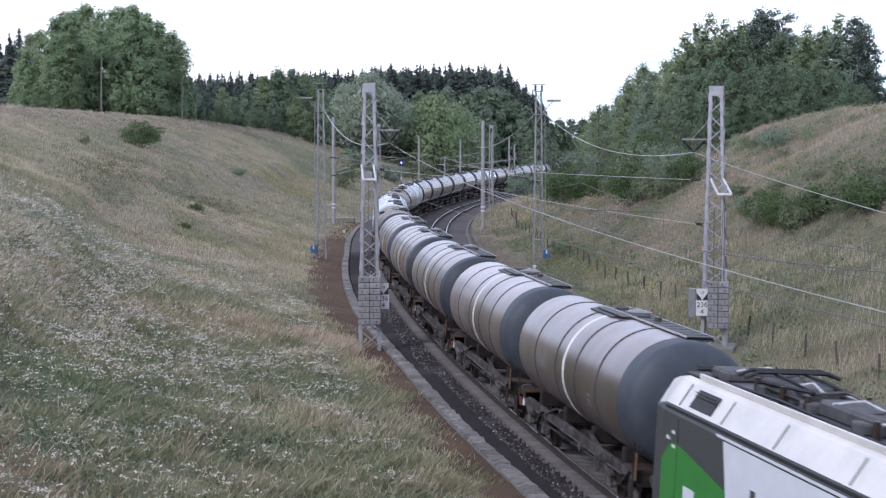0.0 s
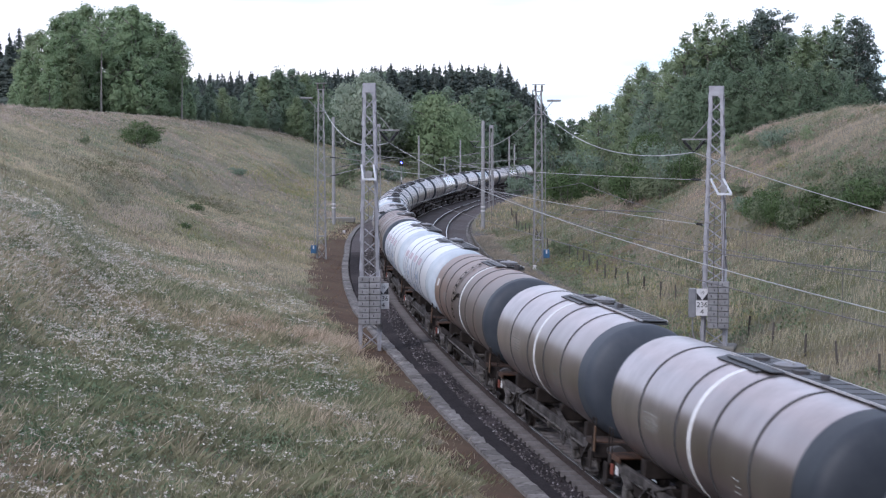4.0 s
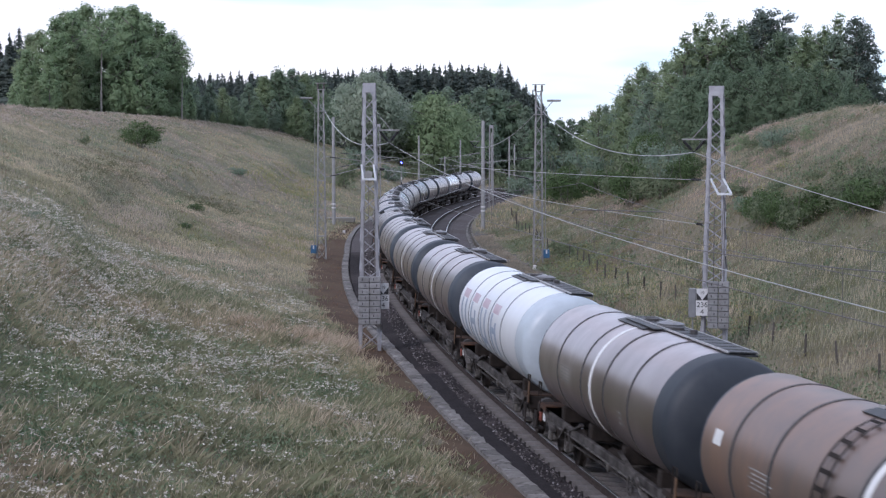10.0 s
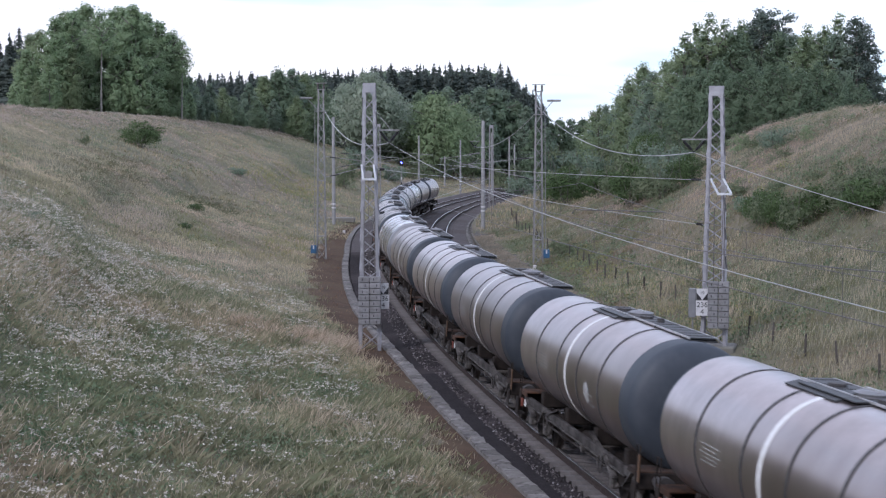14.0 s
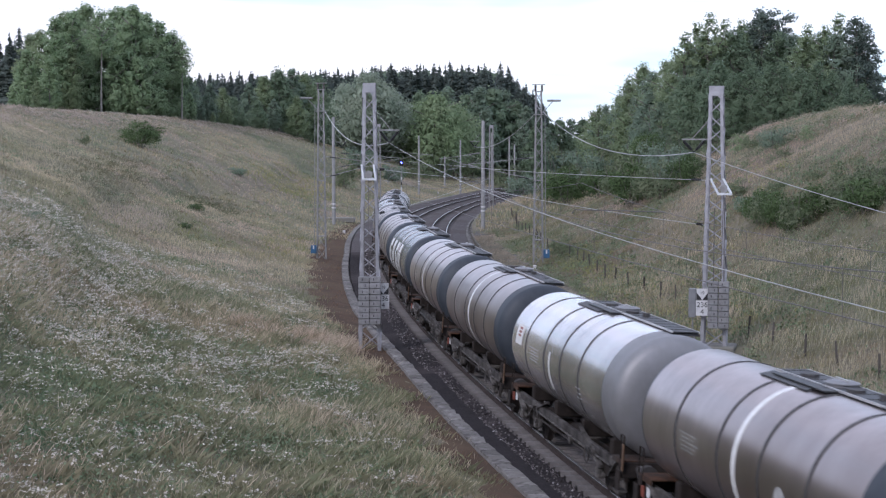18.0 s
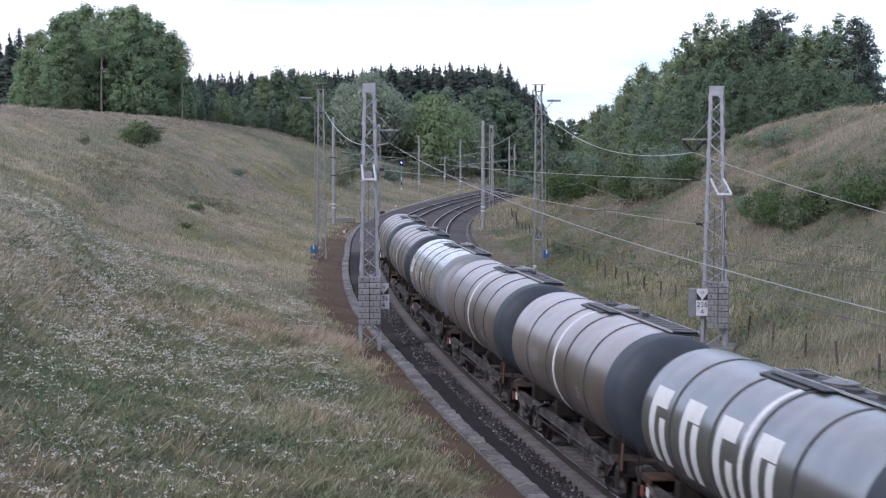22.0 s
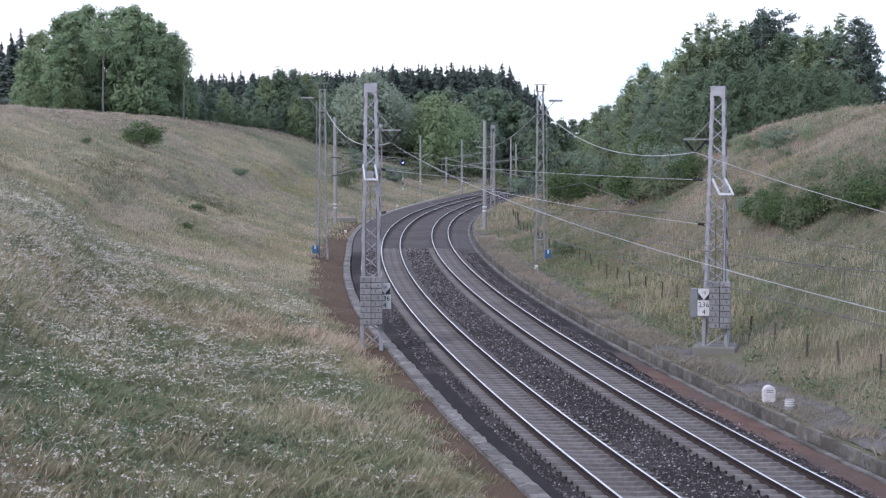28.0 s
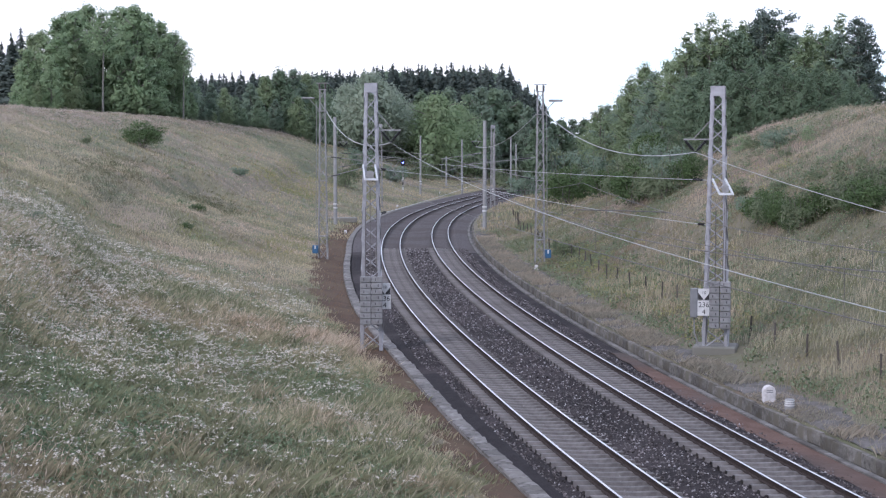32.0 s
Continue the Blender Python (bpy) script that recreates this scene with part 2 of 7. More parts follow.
# ---- the line's plan: a right-hand curve, s along the outer track's centre ----
KNOTS = [(-200, 0.0), (-110, 0.0017), (0, 0.001786), (40, 0.001382), (80, 0.001351), (120, 0.001528), (160, 0.001881), (200, 0.001269),
         (240, 0.0002), (400, 0.0005), (3000, 0.0)]
S_MIN, S_MAX = -200, 900
_sg = np.arange(S_MIN, S_MAX + 1, 1.0)
_kap = np.interp(_sg, [k[0] for k in KNOTS], [k[1] for k in KNOTS])
_i0 = -S_MIN
_psi = np.concatenate([[0], np.cumsum((_kap[1:] + _kap[:-1]) / 2)])
_psi += -0.18179 - _psi[_i0]
_mid = (_psi[1:] + _psi[:-1]) / 2
_cx = np.concatenate([[0], np.cumsum(np.sin(_mid))])
_cy = np.concatenate([[0], np.cumsum(np.cos(_mid))])
_cx += 6.44503 - _cx[_i0]
_cy += 30.0 - _cy[_i0]
TRACK_GAP = 4.2735
CANT = 0.08


def plan(s, l):
    """World x, y of the place s metres along the line and l metres to its right (arrays too)."""
    ps = np.interp(s, _sg, _psi)
    x = np.interp(s, _sg, _cx) + np.maximum(s - S_MAX, 0) * np.sin(_psi[-1]) + np.minimum(s - S_MIN, 0) * np.sin(_psi[0])
    y = np.interp(s, _sg, _cy) + np.maximum(s - S_MAX, 0) * np.cos(_psi[-1]) + np.minimum(s - S_MIN, 0) * np.cos(_psi[0])
    return x + l * np.cos(ps), y - l * np.sin(ps)


def heading(s):
    return float(np.interp(s, _sg, _psi))


def sstep(a, b, x):
    t = np.clip((x - a) / (b - a), 0, 1)
    return t * t * (3 - 2 * t)


def wob(x, y, k):
    return (np.sin(x * 0.21 * k + 1.3 * np.sin(y * 0.13 * k)) + np.sin(y * 0.17 * k + 1.7 * np.sin(x * 0.11 * k + 2)) + 0.5 * np.sin((x + y) * 0.43 * k)) / 2.5


R_EDGE = 7.55


def left_edge(s):
    """Where the ballast bed ends on the outer side."""
    return np.interp(s, [-50, 12, 21, 34, 43, 56, 75, 100, 145, 300], [-2.2, -2.24, -2.4, -2.5, -2.7, -3.1, -3.2, -3.25, -4.4, -5.0])


def terrain(s, l):
    s, l = np.asarray(s, float), np.asarray(l, float)
    x, y = plan(s, l)
    u = left_edge(s) - 0.25 - l
    t = np.clip(u / 33.0, 0, 1)
    amp = np.interp(s, [-60, 60, 120, 190, 250, 290, 340, 600], [1, 1.02, 1.08, 1.1, 0.98, 0.75, 0.45, 0.5])
    hill = amp * 11.3 * (0.42 * t + 0.58 * t * t * (2.2 - 1.2 * t))
    hill += -0.02 * np.clip(u - 36, 0, 120) * amp
    step = 0.95 * (sstep(13.5, 16.5, u + 2.0 * np.sin(s * 0.05)) - t)
    left = -0.42 + hill + step * amp + 0.28 * wob(x, y, 1.0) * sstep(2, 10, u) + 0.08 * wob(x, y, 4.1) * sstep(0.5, 3, u)
    bank = 4.3 * sstep(15, 2, y) * sstep(-8, 6, u) * sstep(-40, -20, -np.abs(x))
    left = left + bank
    w = l - R_EDGE
    t2 = np.clip((w - 2.5) / 23.5, 0, 1)
    ramp = np.interp(s, [-60, 50, 90, 130, 200, 300, 600], [11.0, 11.0, 10.8, 8.6, 6.2, 4.8, 4.8])
    right = 0.0 + ramp * (0.5 * t2 + 0.5 * t2 * t2 * (3 - 2 * t2)) + 0.3 * wob(x, y, 1.2) * sstep(2, 9, w) + 0.07 * wob(x, y, 4.7) * sstep(0.3, 2, w)
    right += -0.02 * np.clip(w - 30, 0, 120) - 0.07 * (1 - sstep(0, 2.6, w))
    mid = np.full_like(s, -0.75)
    z = np.where(u > 0, left, np.where(w > 0, right, mid))
    return z


def place(s, l, dz=0.0):
    x, y = plan(s, l)
    return Vector((float(x), float(y), float(terrain(s, l)) + dz))


# ---- ground ----
def build_ground():
    S = np.concatenate([[-600, -400, -250, -160], np.arange(-100, 330, 2.0), [340, 360, 390, 430, 480, 560, 700, 950, 1400, 2200, 3500]])
    lt = np.concatenate([[-1800, -1000, -600, -400, -280, -200, -150, -120, -100, -85, -74, -66], np.arange(-60, -12, 1.0), np.arange(-12, 0.01, 0.5)])
    rt = np.concatenate([np.arange(0, 12, 0.5), np.arange(12, 50, 1.0), [56, 64, 75, 90, 110, 140, 180, 240, 320, 430]])
    cols = []
    for s in S:
        e = float(left_edge(s)) - 0.25
        cols.append(np.concatenate([lt + e - 0.001, [e + 0.01, 2.0, R_EDGE - 0.01], rt + R_EDGE + 0.001]))
    Lg = np.array(cols)
    Sg = np.repeat(S[:, None], Lg.shape[1], 1)
    X, Y = plan(Sg, Lg)
    Z = terrain(Sg, Lg)
    n, k = Sg.shape
    v = np.stack([X, Y, Z], -1).reshape(-1, 3)
    i = np.arange(n * k).reshape(n, k)
    f = np.stack([i[:-1, :-1], i[:-1, 1:], i[1:, 1:], i[1:, :-1]], -1).reshape(-1, 4)
    g = obj("ground", v, f.tolist(), M_soil, smooth=True)
    g.data.materials.append(M_slopesoil)
    g.data.polygons.foreach_set("material_index", np.tile((np.arange(k - 1) > len(lt) + 1).astype(np.int32), n - 1))
    tagged(g, "rolling dry meadow ground with a railway cutting", "ground", kind="structure")


def ribbon(name, section, s0, s1, step, material, parent=None, label="", smooth=False, closed=False):
    """A band of the given cross-section (l, z) swept along the line; l may be a function of s."""
    S = np.arange(s0, s1 + 0.01, step)
    rows = []
    for l, z in section:
        lv = l(S) if callable(l) else np.full_like(S, l)
        x, y = plan(S, lv)
        rows.append(np.stack([x, y, np.full_like(S, z)], -1))
    v = np.stack(rows, 1)
    n, k = v.shape[:2]
    i = np.arange(n * k).reshape(n, k)
    f = np.stack([i[:-1, :-1], i[:-1, 1:], i[1:, 1:], i[1:, :-1]], -1).reshape(-1, 4).tolist()
    if closed:
        f += np.stack([i[:-1, -1], i[:-1, 0], i[1:, 0], i[1:, -1]], -1).tolist()
        f += [i[0].tolist(), i[-1].tolist()]
    return obj(name, v.reshape(-1, 3), f, material, parent, label, smooth)




def ground_at(x, y):
    """Height of the ground under a place, by the nearest point of the line."""
    d = (_cx - x) ** 2 + (_cy - y) ** 2
    i = int(d.argmin())
    s = float(_sg[i])
    l = (x - _cx[i]) * math.cos(_psi[i]) - (y - _cy[i]) * math.sin(_psi[i])
    return float(terrain(s, l))


def blob(name, V, F, material, label, category, kind="stuff", parent=None, normals=None):
    """One big mesh from arrays (all faces with the same number of corners); normals: one for each corner point."""
    V, F = np.asarray(V, np.float32).reshape(-1, 3), np.asarray(F, np.int32)
    n, k = F.shape
    if normals is not None:
        # wind every leaf so that its front looks the way its normal does
        g = np.cross(V[F[:, 1]] - V[F[:, 0]], V[F[:, 2]] - V[F[:, 0]])
        back = (g * normals[F[:, 0]]).sum(1) < 0
        F[back] = F[back][:, ::-1]
    me = bpy.data.meshes.new(name)
    me.vertices.add(len(V))
    me.vertices.foreach_set("co", V.ravel())
    me.loops.add(n * k)
    me.loops.foreach_set("vertex_index", F.ravel())
    me.polygons.add(n)
    me.polygons.foreach_set("loop_start", np.arange(0, n * k, k, dtype=np.int32))
    me.update(calc_edges=True)
    if normals is not None:
        me.polygons.foreach_set("use_smooth", np.ones(n, bool))
        at = me.attributes.new("custom_normal", 'FLOAT_VECTOR', 'POINT')
        at.data.foreach_set("vector", np.asarray(normals, np.float32).ravel())
    me.materials.append(material)
    ob = new(name, me)
    if parent:
        ob.parent = parent
    if category:
        tagged(ob, label, category, kind=kind)
    return ob


M_kerb = mat("rough_patched_concrete", (0.25, 0.24, 0.23), (0.085, 0.078, 0.073), rough=0.95, scale=4, bump=0.9, bump_scale=18, c3=(0.16, 0.15, 0.14), big=1.2, objvar=0.25, detail=8, spec=0.12)
M_concdark = mat("old_dark_concrete", (0.17, 0.16, 0.15), (0.12, 0.115, 0.105), rough=0.95, scale=2.5, bump=0.5, bump_scale=25)
M_polegrey = mat("spun_concrete", (0.3, 0.3, 0.3), (0.23, 0.23, 0.225), rough=0.8, scale=2, bump=0.2)
M_whitesteel = mat("pale_painted_steel", (0.62, 0.64, 0.66), (0.5, 0.52, 0.54), rough=0.45, scale=5)
M_cabinet = mat("grey_cabinet_paint", (0.2, 0.205, 0.215), (0.16, 0.165, 0.17), rough=0.5, scale=4)
M_oldwood = mat("weathered_wood", (0.06, 0.052, 0.045), (0.1, 0.09, 0.078), rough=0.95, scale=6, stretch=(1, 1, 0.2), objvar=0.25)
M_whitestone = mat("whitewashed_stone", (0.62, 0.6, 0.6), (0.45, 0.43, 0.42), rough=0.9, scale=7, bump=0.4)
M_bluelamp = bpy.data.materials.new("blue_lamp_glass")
M_bluelamp.use_nodes = True
_b = M_bluelamp.node_tree.nodes["Principled BSDF"]
_b.inputs["Base Color"].default_value = (0.2, 0.25, 0.9, 1)
_b.inputs["Emission Color"].default_value = (0.12, 0.14, 1.0, 1)
_b.inputs["Emission Strength"].default_value = 6.0
# these two tree greens are lightened for distance haze as well
M_leaf_e = leafy("light_green_leaves", (0.235, 0.319, 0.168), (0.291, 0.364, 0.207), 0.08, 0.48)
M_leaf_f = leafy("grey_green_leaves", (0.182, 0.247, 0.176), (0.234, 0.299, 0.215), 0.08, 0.48)
M_herb = leafy("herb_leaves", (0.153, 0.215, 0.12), (0.234, 0.283, 0.172), 0.2, 0.4, 0.3)
M_slopegrass = field("slope_grass", (0.21, 0.222, 0.12), (0.294, 0.264, 0.162), (0.318, 0.24, 0.174), 0.2, 0.5, seed=31.0)
M_slopestraw = field("slope_straw", (0.414, 0.362, 0.247), (0.494, 0.408, 0.299), (0.517, 0.391, 0.31), 0.2, 0.5, seed=31.0)
M_scrub = leafy("scrub_leaves", (0.15, 0.19, 0.105), (0.19, 0.22, 0.13), 0.2, 0.4)
M_straw2 = field("faded_grass", (0.38, 0.34, 0.215), (0.47, 0.385, 0.26), (0.47, 0.37, 0.3), 0.2)


RNG = np.random.default_rng(7)


def build_track():
    section = [(left_edge, -0.62), (lambda s: left_edge(s) + 0.25, -0.36), (-1.75, -0.31), (-1.36, -0.27), (-1.2, -0.28), (-0.9, -0.275), (0.9, -0.355), (1.2, -0.35), (1.35, -0.31), (1.7, -0.3), (2.13, -0.33), (TRACK_GAP - 1.7, -0.31),
                 (TRACK_GAP - 1.36, -0.27), (TRACK_GAP - 1.2, -0.28), (TRACK_GAP - 0.9, -0.275), (TRACK_GAP + 0.9, -0.355), (TRACK_GAP + 1.2, -0.35), (TRACK_GAP + 1.38, -0.3), (TRACK_GAP + 2.0, -0.4), (R_EDGE - 0.5, -0.46)]
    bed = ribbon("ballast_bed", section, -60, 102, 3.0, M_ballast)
    tagged(bed, "crushed stone ballast under two tracks, darkened for the shade between stones", "ballast", kind="structure")
    # beyond s = 102 the bed has a paler grey
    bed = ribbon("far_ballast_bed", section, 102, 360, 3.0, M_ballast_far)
    tagged(bed, "paler grey stone ballast under the distant curve", "ballast", kind="structure")
    sl = bmesh.new()
    prof = [(-1.25, -0.02), (-0.55, 0.0), (0, -0.035), (0.55, 0.0), (1.25, -0.02)]
    for (x0, z0), (x1, z1) in zip(prof, prof[1:]):
        vs = []
        for x, z in ((x0, z0), (x1, z1)):
            vs.append([sl.verts.new((x, a, b)) for a, b in ((-0.145, -0.16), (-0.085, z), (0.085, z), (0.145, -0.16))])
        for i in range(3):
            sl.faces.new((vs[0][i], vs[0][i + 1], vs[1][i + 1], vs[1][i]))
    bmesh.ops.remove_doubles(sl, verts=sl.verts, dist=0.001)
    bmesh.ops.holes_fill(sl, edges=sl.edges)
    bmesh.ops.recalc_face_normals(sl, faces=sl.faces)
    sme = bpy.data.meshes.new("sleeper")
    sl.to_mesh(sme)
    sl.free()
    sme.materials.append(M_sleeper)
    for name, c in (("outer_track", 0.0), ("inner_track", TRACK_GAP)):
        tr = tagged(new(name), "canted railway track of two worn rails on concrete sleepers", "railway track", "railway tracks", "structure")
        for side, dz in ((-0.75, 0.0), (0.75, -CANT)):
            o = c + side
            r = ribbon("rail", [(o - 0.075, -0.172 + dz), (o + 0.075, -0.172 + dz), (o + 0.075, -0.155 + dz), (o + 0.012, -0.13 + dz),
                       (o + 0.012, -0.045 + dz), (o + 0.036, -0.03 + dz), (o + 0.036, -0.006 + dz), (o - 0.036, -0.006 + dz),
                       (o - 0.036, -0.03 + dz), (o - 0.012, -0.045 + dz), (o - 0.012, -0.13 + dz), (o - 0.075, -0.155 + dz)],
                       -60, 360, 2.0, M_railside, tr, "rusty brown steel rail", closed=True)
            ribbon("rail_head", [(o - 0.034, -0.006 + dz), (o - 0.03, 0.0 + dz), (o + 0.03, 0.0 + dz), (o + 0.034, -0.006 + dz)],
                   -60, 360, 2.0, M_railtop, r, "shiny worn running surface")
        for k in range(170):
            s = 1.0 + 0.61 * k
            x, y = plan(s, c)
            share("sleeper", sme, tr, Matrix.Translation((float(x), float(y), -0.158 - CANT / 2)) @ Matrix.Rotation(-heading(s) + random.uniform(-0.006, 0.006), 4, 'Z')
                  @ Matrix.Rotation(math.atan2(CANT, 1.5), 4, 'Y'))


M_gutter = mat("stained_gutter_concrete", (0.22, 0.21, 0.2), (0.12, 0.114, 0.106), rough=0.95, scale=2.5, bump=0.7, bump_scale=18, c3=(0.09, 0.085, 0.078), big=1.2, detail=8, spec=0.12)
M_walldark = mat("mossy_old_concrete", (0.1, 0.092, 0.083), (0.06, 0.056, 0.05), rough=0.95, scale=3, bump=0.8, bump_scale=16, c3=(0.17, 0.155, 0.135), big=1.5)
M_wallblock = mat("crumbling_wall_concrete", (0.2, 0.19, 0.176), (0.085, 0.079, 0.071), rough=0.95, scale=5, bump=1.0, bump_scale=14, c3=(0.12, 0.11, 0.09), big=1.0, objvar=0.3, detail=8, spec=0.12)


def build_edges():
    kerb = ribbon("kerb", [(lambda s: left_edge(s) - 0.34, -0.6), (lambda s: left_edge(s) - 0.34, -0.335), (lambda s: left_edge(s) + 0.1, -0.325), (lambda s: left_edge(s) + 0.11, -0.6)],
                  -40, 260, 1.5, M_concdark)
    tagged(kerb, "weathered pale concrete kerb along the ballast", "kerb", kind="structure")
    slabs = []
    for k in range(7):
        slab = box((0, 5.3 * k, 0), (0.44, 0.99, 0.1), 0.015)
        for v in slab.verts:
            v.co += Vector((random.uniform(-0.045, 0.045), 0, random.uniform(-0.015, 0.015)))
        sm = bpy.data.meshes.new("kerb_slab")
        slab.to_mesh(sm)
        slab.free()
        sm.materials.append(M_kerb)
        slabs.append((sm, Matrix.Translation((0, -5.3 * k, 0))))
    for k in range(120):
        s = 2 + k * 1.0
        l = float(left_edge(s)) - 0.09
        x, y = plan(s, l)
        sm, back = random.choice(slabs)
        share("kerb_slab", sm, kerb, Matrix.Translation((float(x), float(y), -0.318 + random.uniform(-0.012, 0.01))) @ pose(0, 0, 0, random.uniform(-0.7, 0.7), random.uniform(-4, 3), -math.degrees(heading(s)) + random.uniform(-1.5, 1.5)) @ back)
    p = ribbon("path", [(lambda s: TRACK_GAP + 1.62 + 0.08 * np.sin(s * 1.9) + 0.3 * sstep(24, 38, s), -0.328), (TRACK_GAP + 2.0, -0.388), (TRACK_GAP + 2.4, -0.415), (R_EDGE - 0.6, -0.43)], -60, 38, 1.0, M_redpath)
    tagged(p, "rust-tinted gravel path beside the inner track", "path", kind="structure")
    p = ribbon("dark_strip", [(lambda s: left_edge(s) + 0.08, -0.318), (-1.85, -0.288), (-1.7, -0.296)], -40, 33, 1.5, M_asphalt)
    tagged(p, "smooth dark tar strip beside the ballast", "path", kind="structure")
    g = ribbon("gutter", [(R_EDGE - 0.63, -0.6), (R_EDGE - 0.62, -0.375), (R_EDGE - 0.4, -0.385), (R_EDGE - 0.38, -0.52), (R_EDGE - 0.14, -0.52), (R_EDGE - 0.13, -0.6)], -60, 330, 1.5, M_gutter)
    tagged(g, "narrow pale concrete drain channel at the wall's foot", "gutter", kind="structure")
    w = ribbon("retaining_wall", [(R_EDGE - 0.12, -0.6), (R_EDGE - 0.11, -0.12), (R_EDGE + 0.1, -0.11), (R_EDGE + 0.11, -0.5)], -60, 330, 1.5, M_walldark)
    tagged(w, "low weathered concrete retaining wall of the cutting", "wall", kind="structure")
    blocks = []
    for k in range(8):
        b = box((0, 4.7 * k, 0), (0.2, 0.985, 0.4), 0.018)
        for v in b.verts:
            v.co += Vector((random.uniform(-0.012, 0.012), random.uniform(-0.008, 0.008), random.uniform(-0.02, 0.02)))
        sm = bpy.data.meshes.new("wall_block")
        b.to_mesh(sm)
        b.free()
        sm.materials.append(M_wallblock)
        blocks.append((sm, Matrix.Translation((0, -4.7 * k, 0))))
    for k in range(165):
        s = -10 + k * 1.0
        x, y = plan(s, R_EDGE - 0.05)
        sm, back = random.choice(blocks)
        share("wall_block", sm, w, Matrix.Translation((float(x), float(y), -0.3 + random.uniform(-0.06, 0.03))) @ pose(0, 0, 0, random.uniform(-1, 1), random.uniform(-5, 3), -math.degrees(heading(s)) + random.uniform(-1.5, 1.5)) @ back)


def build_stones():
    """Loose ballast stones, joined."""
    n = 47000
    s = 1 + 105 * RNG.random(n) ** 1.5
    l = -2.0 + 8.4 * RNG.random(n)
    l = np.where(s < 33, np.maximum(l, -1.75 + 0.12 * RNG.random(n)), l)
    keep = (np.abs(l - 0.75) > 0.05) & (np.abs(l + 0.75) > 0.05) & (np.abs(l - TRACK_GAP - 0.75) > 0.05) & (np.abs(l - TRACK_GAP + 0.75) > 0.05)
    keep &= ~((l > TRACK_GAP + 1.75) & (RNG.random(n) < 0.8) & (s < 38))
    s, l = s[keep], l[keep]
    x, y = plan(s, l)
    z = np.interp(l, [-2.0, -1.75, -1.32, -1.2, -0.9, 0.9, 1.2, 1.35, 1.7, 2.13, TRACK_GAP - 1.7, TRACK_GAP - 1.32, TRACK_GAP - 1.2, TRACK_GAP - 0.9, TRACK_GAP + 0.9, TRACK_GAP + 1.2, TRACK_GAP + 1.38, TRACK_GAP + 2.0, 7],
                  [-0.33, -0.31, -0.27, -0.28, -0.275, -0.355, -0.35, -0.31, -0.3, -0.33, -0.31, -0.27, -0.28, -0.275, -0.355, -0.35, -0.3, -0.4, -0.5])
    z = z + np.where((RNG.random(len(s)) < 0.4) & (np.abs(np.abs(l - TRACK_GAP / 2) - TRACK_GAP / 2) > 1.25), 0.014, -0.004)
    r = (0.018 + 0.026 * RNG.random(len(s)) ** 1.5) * np.interp(s, [1, 50, 106], [1, 1.15, 1.5])
    base = np.array([(1, 0, 0), (0, 1, 0), (-1, 0, 0), (0, -1, 0), (0, 0, 1), (0, 0, -1)], float)
    V = base[None] * (0.7 + 0.6 * RNG.random((len(s), 6, 1))) + 0.25 * (RNG.random((len(s), 6, 3)) - 0.5)
    V = V * r[:, None, None] + np.stack([x, y, z], -1)[:, None]
    tri = np.array([(0, 1, 4), (1, 2, 4), (2, 3, 4), (3, 0, 4), (1, 0, 5), (2, 1, 5), (3, 2, 5), (0, 3, 5)])
    pale = RNG.random(len(s)) < 0.08 + 0.22 * (np.abs(l) < 0.65) * (s < 35) + 0.08 * (l > 1.2) * (l < 3)
    for sel, material, label in ((~pale, M_stone, "loose grey crushed ballast stones between the rails"), (pale, M_stone_light, "pale freshly broken ballast stones between the rails")):
        F = (np.arange(sel.sum())[:, None, None] * 6 + tri[None]).reshape(-1, 3)
        blob("ballast_stones", V[sel], F, material, label, "ballast stones")


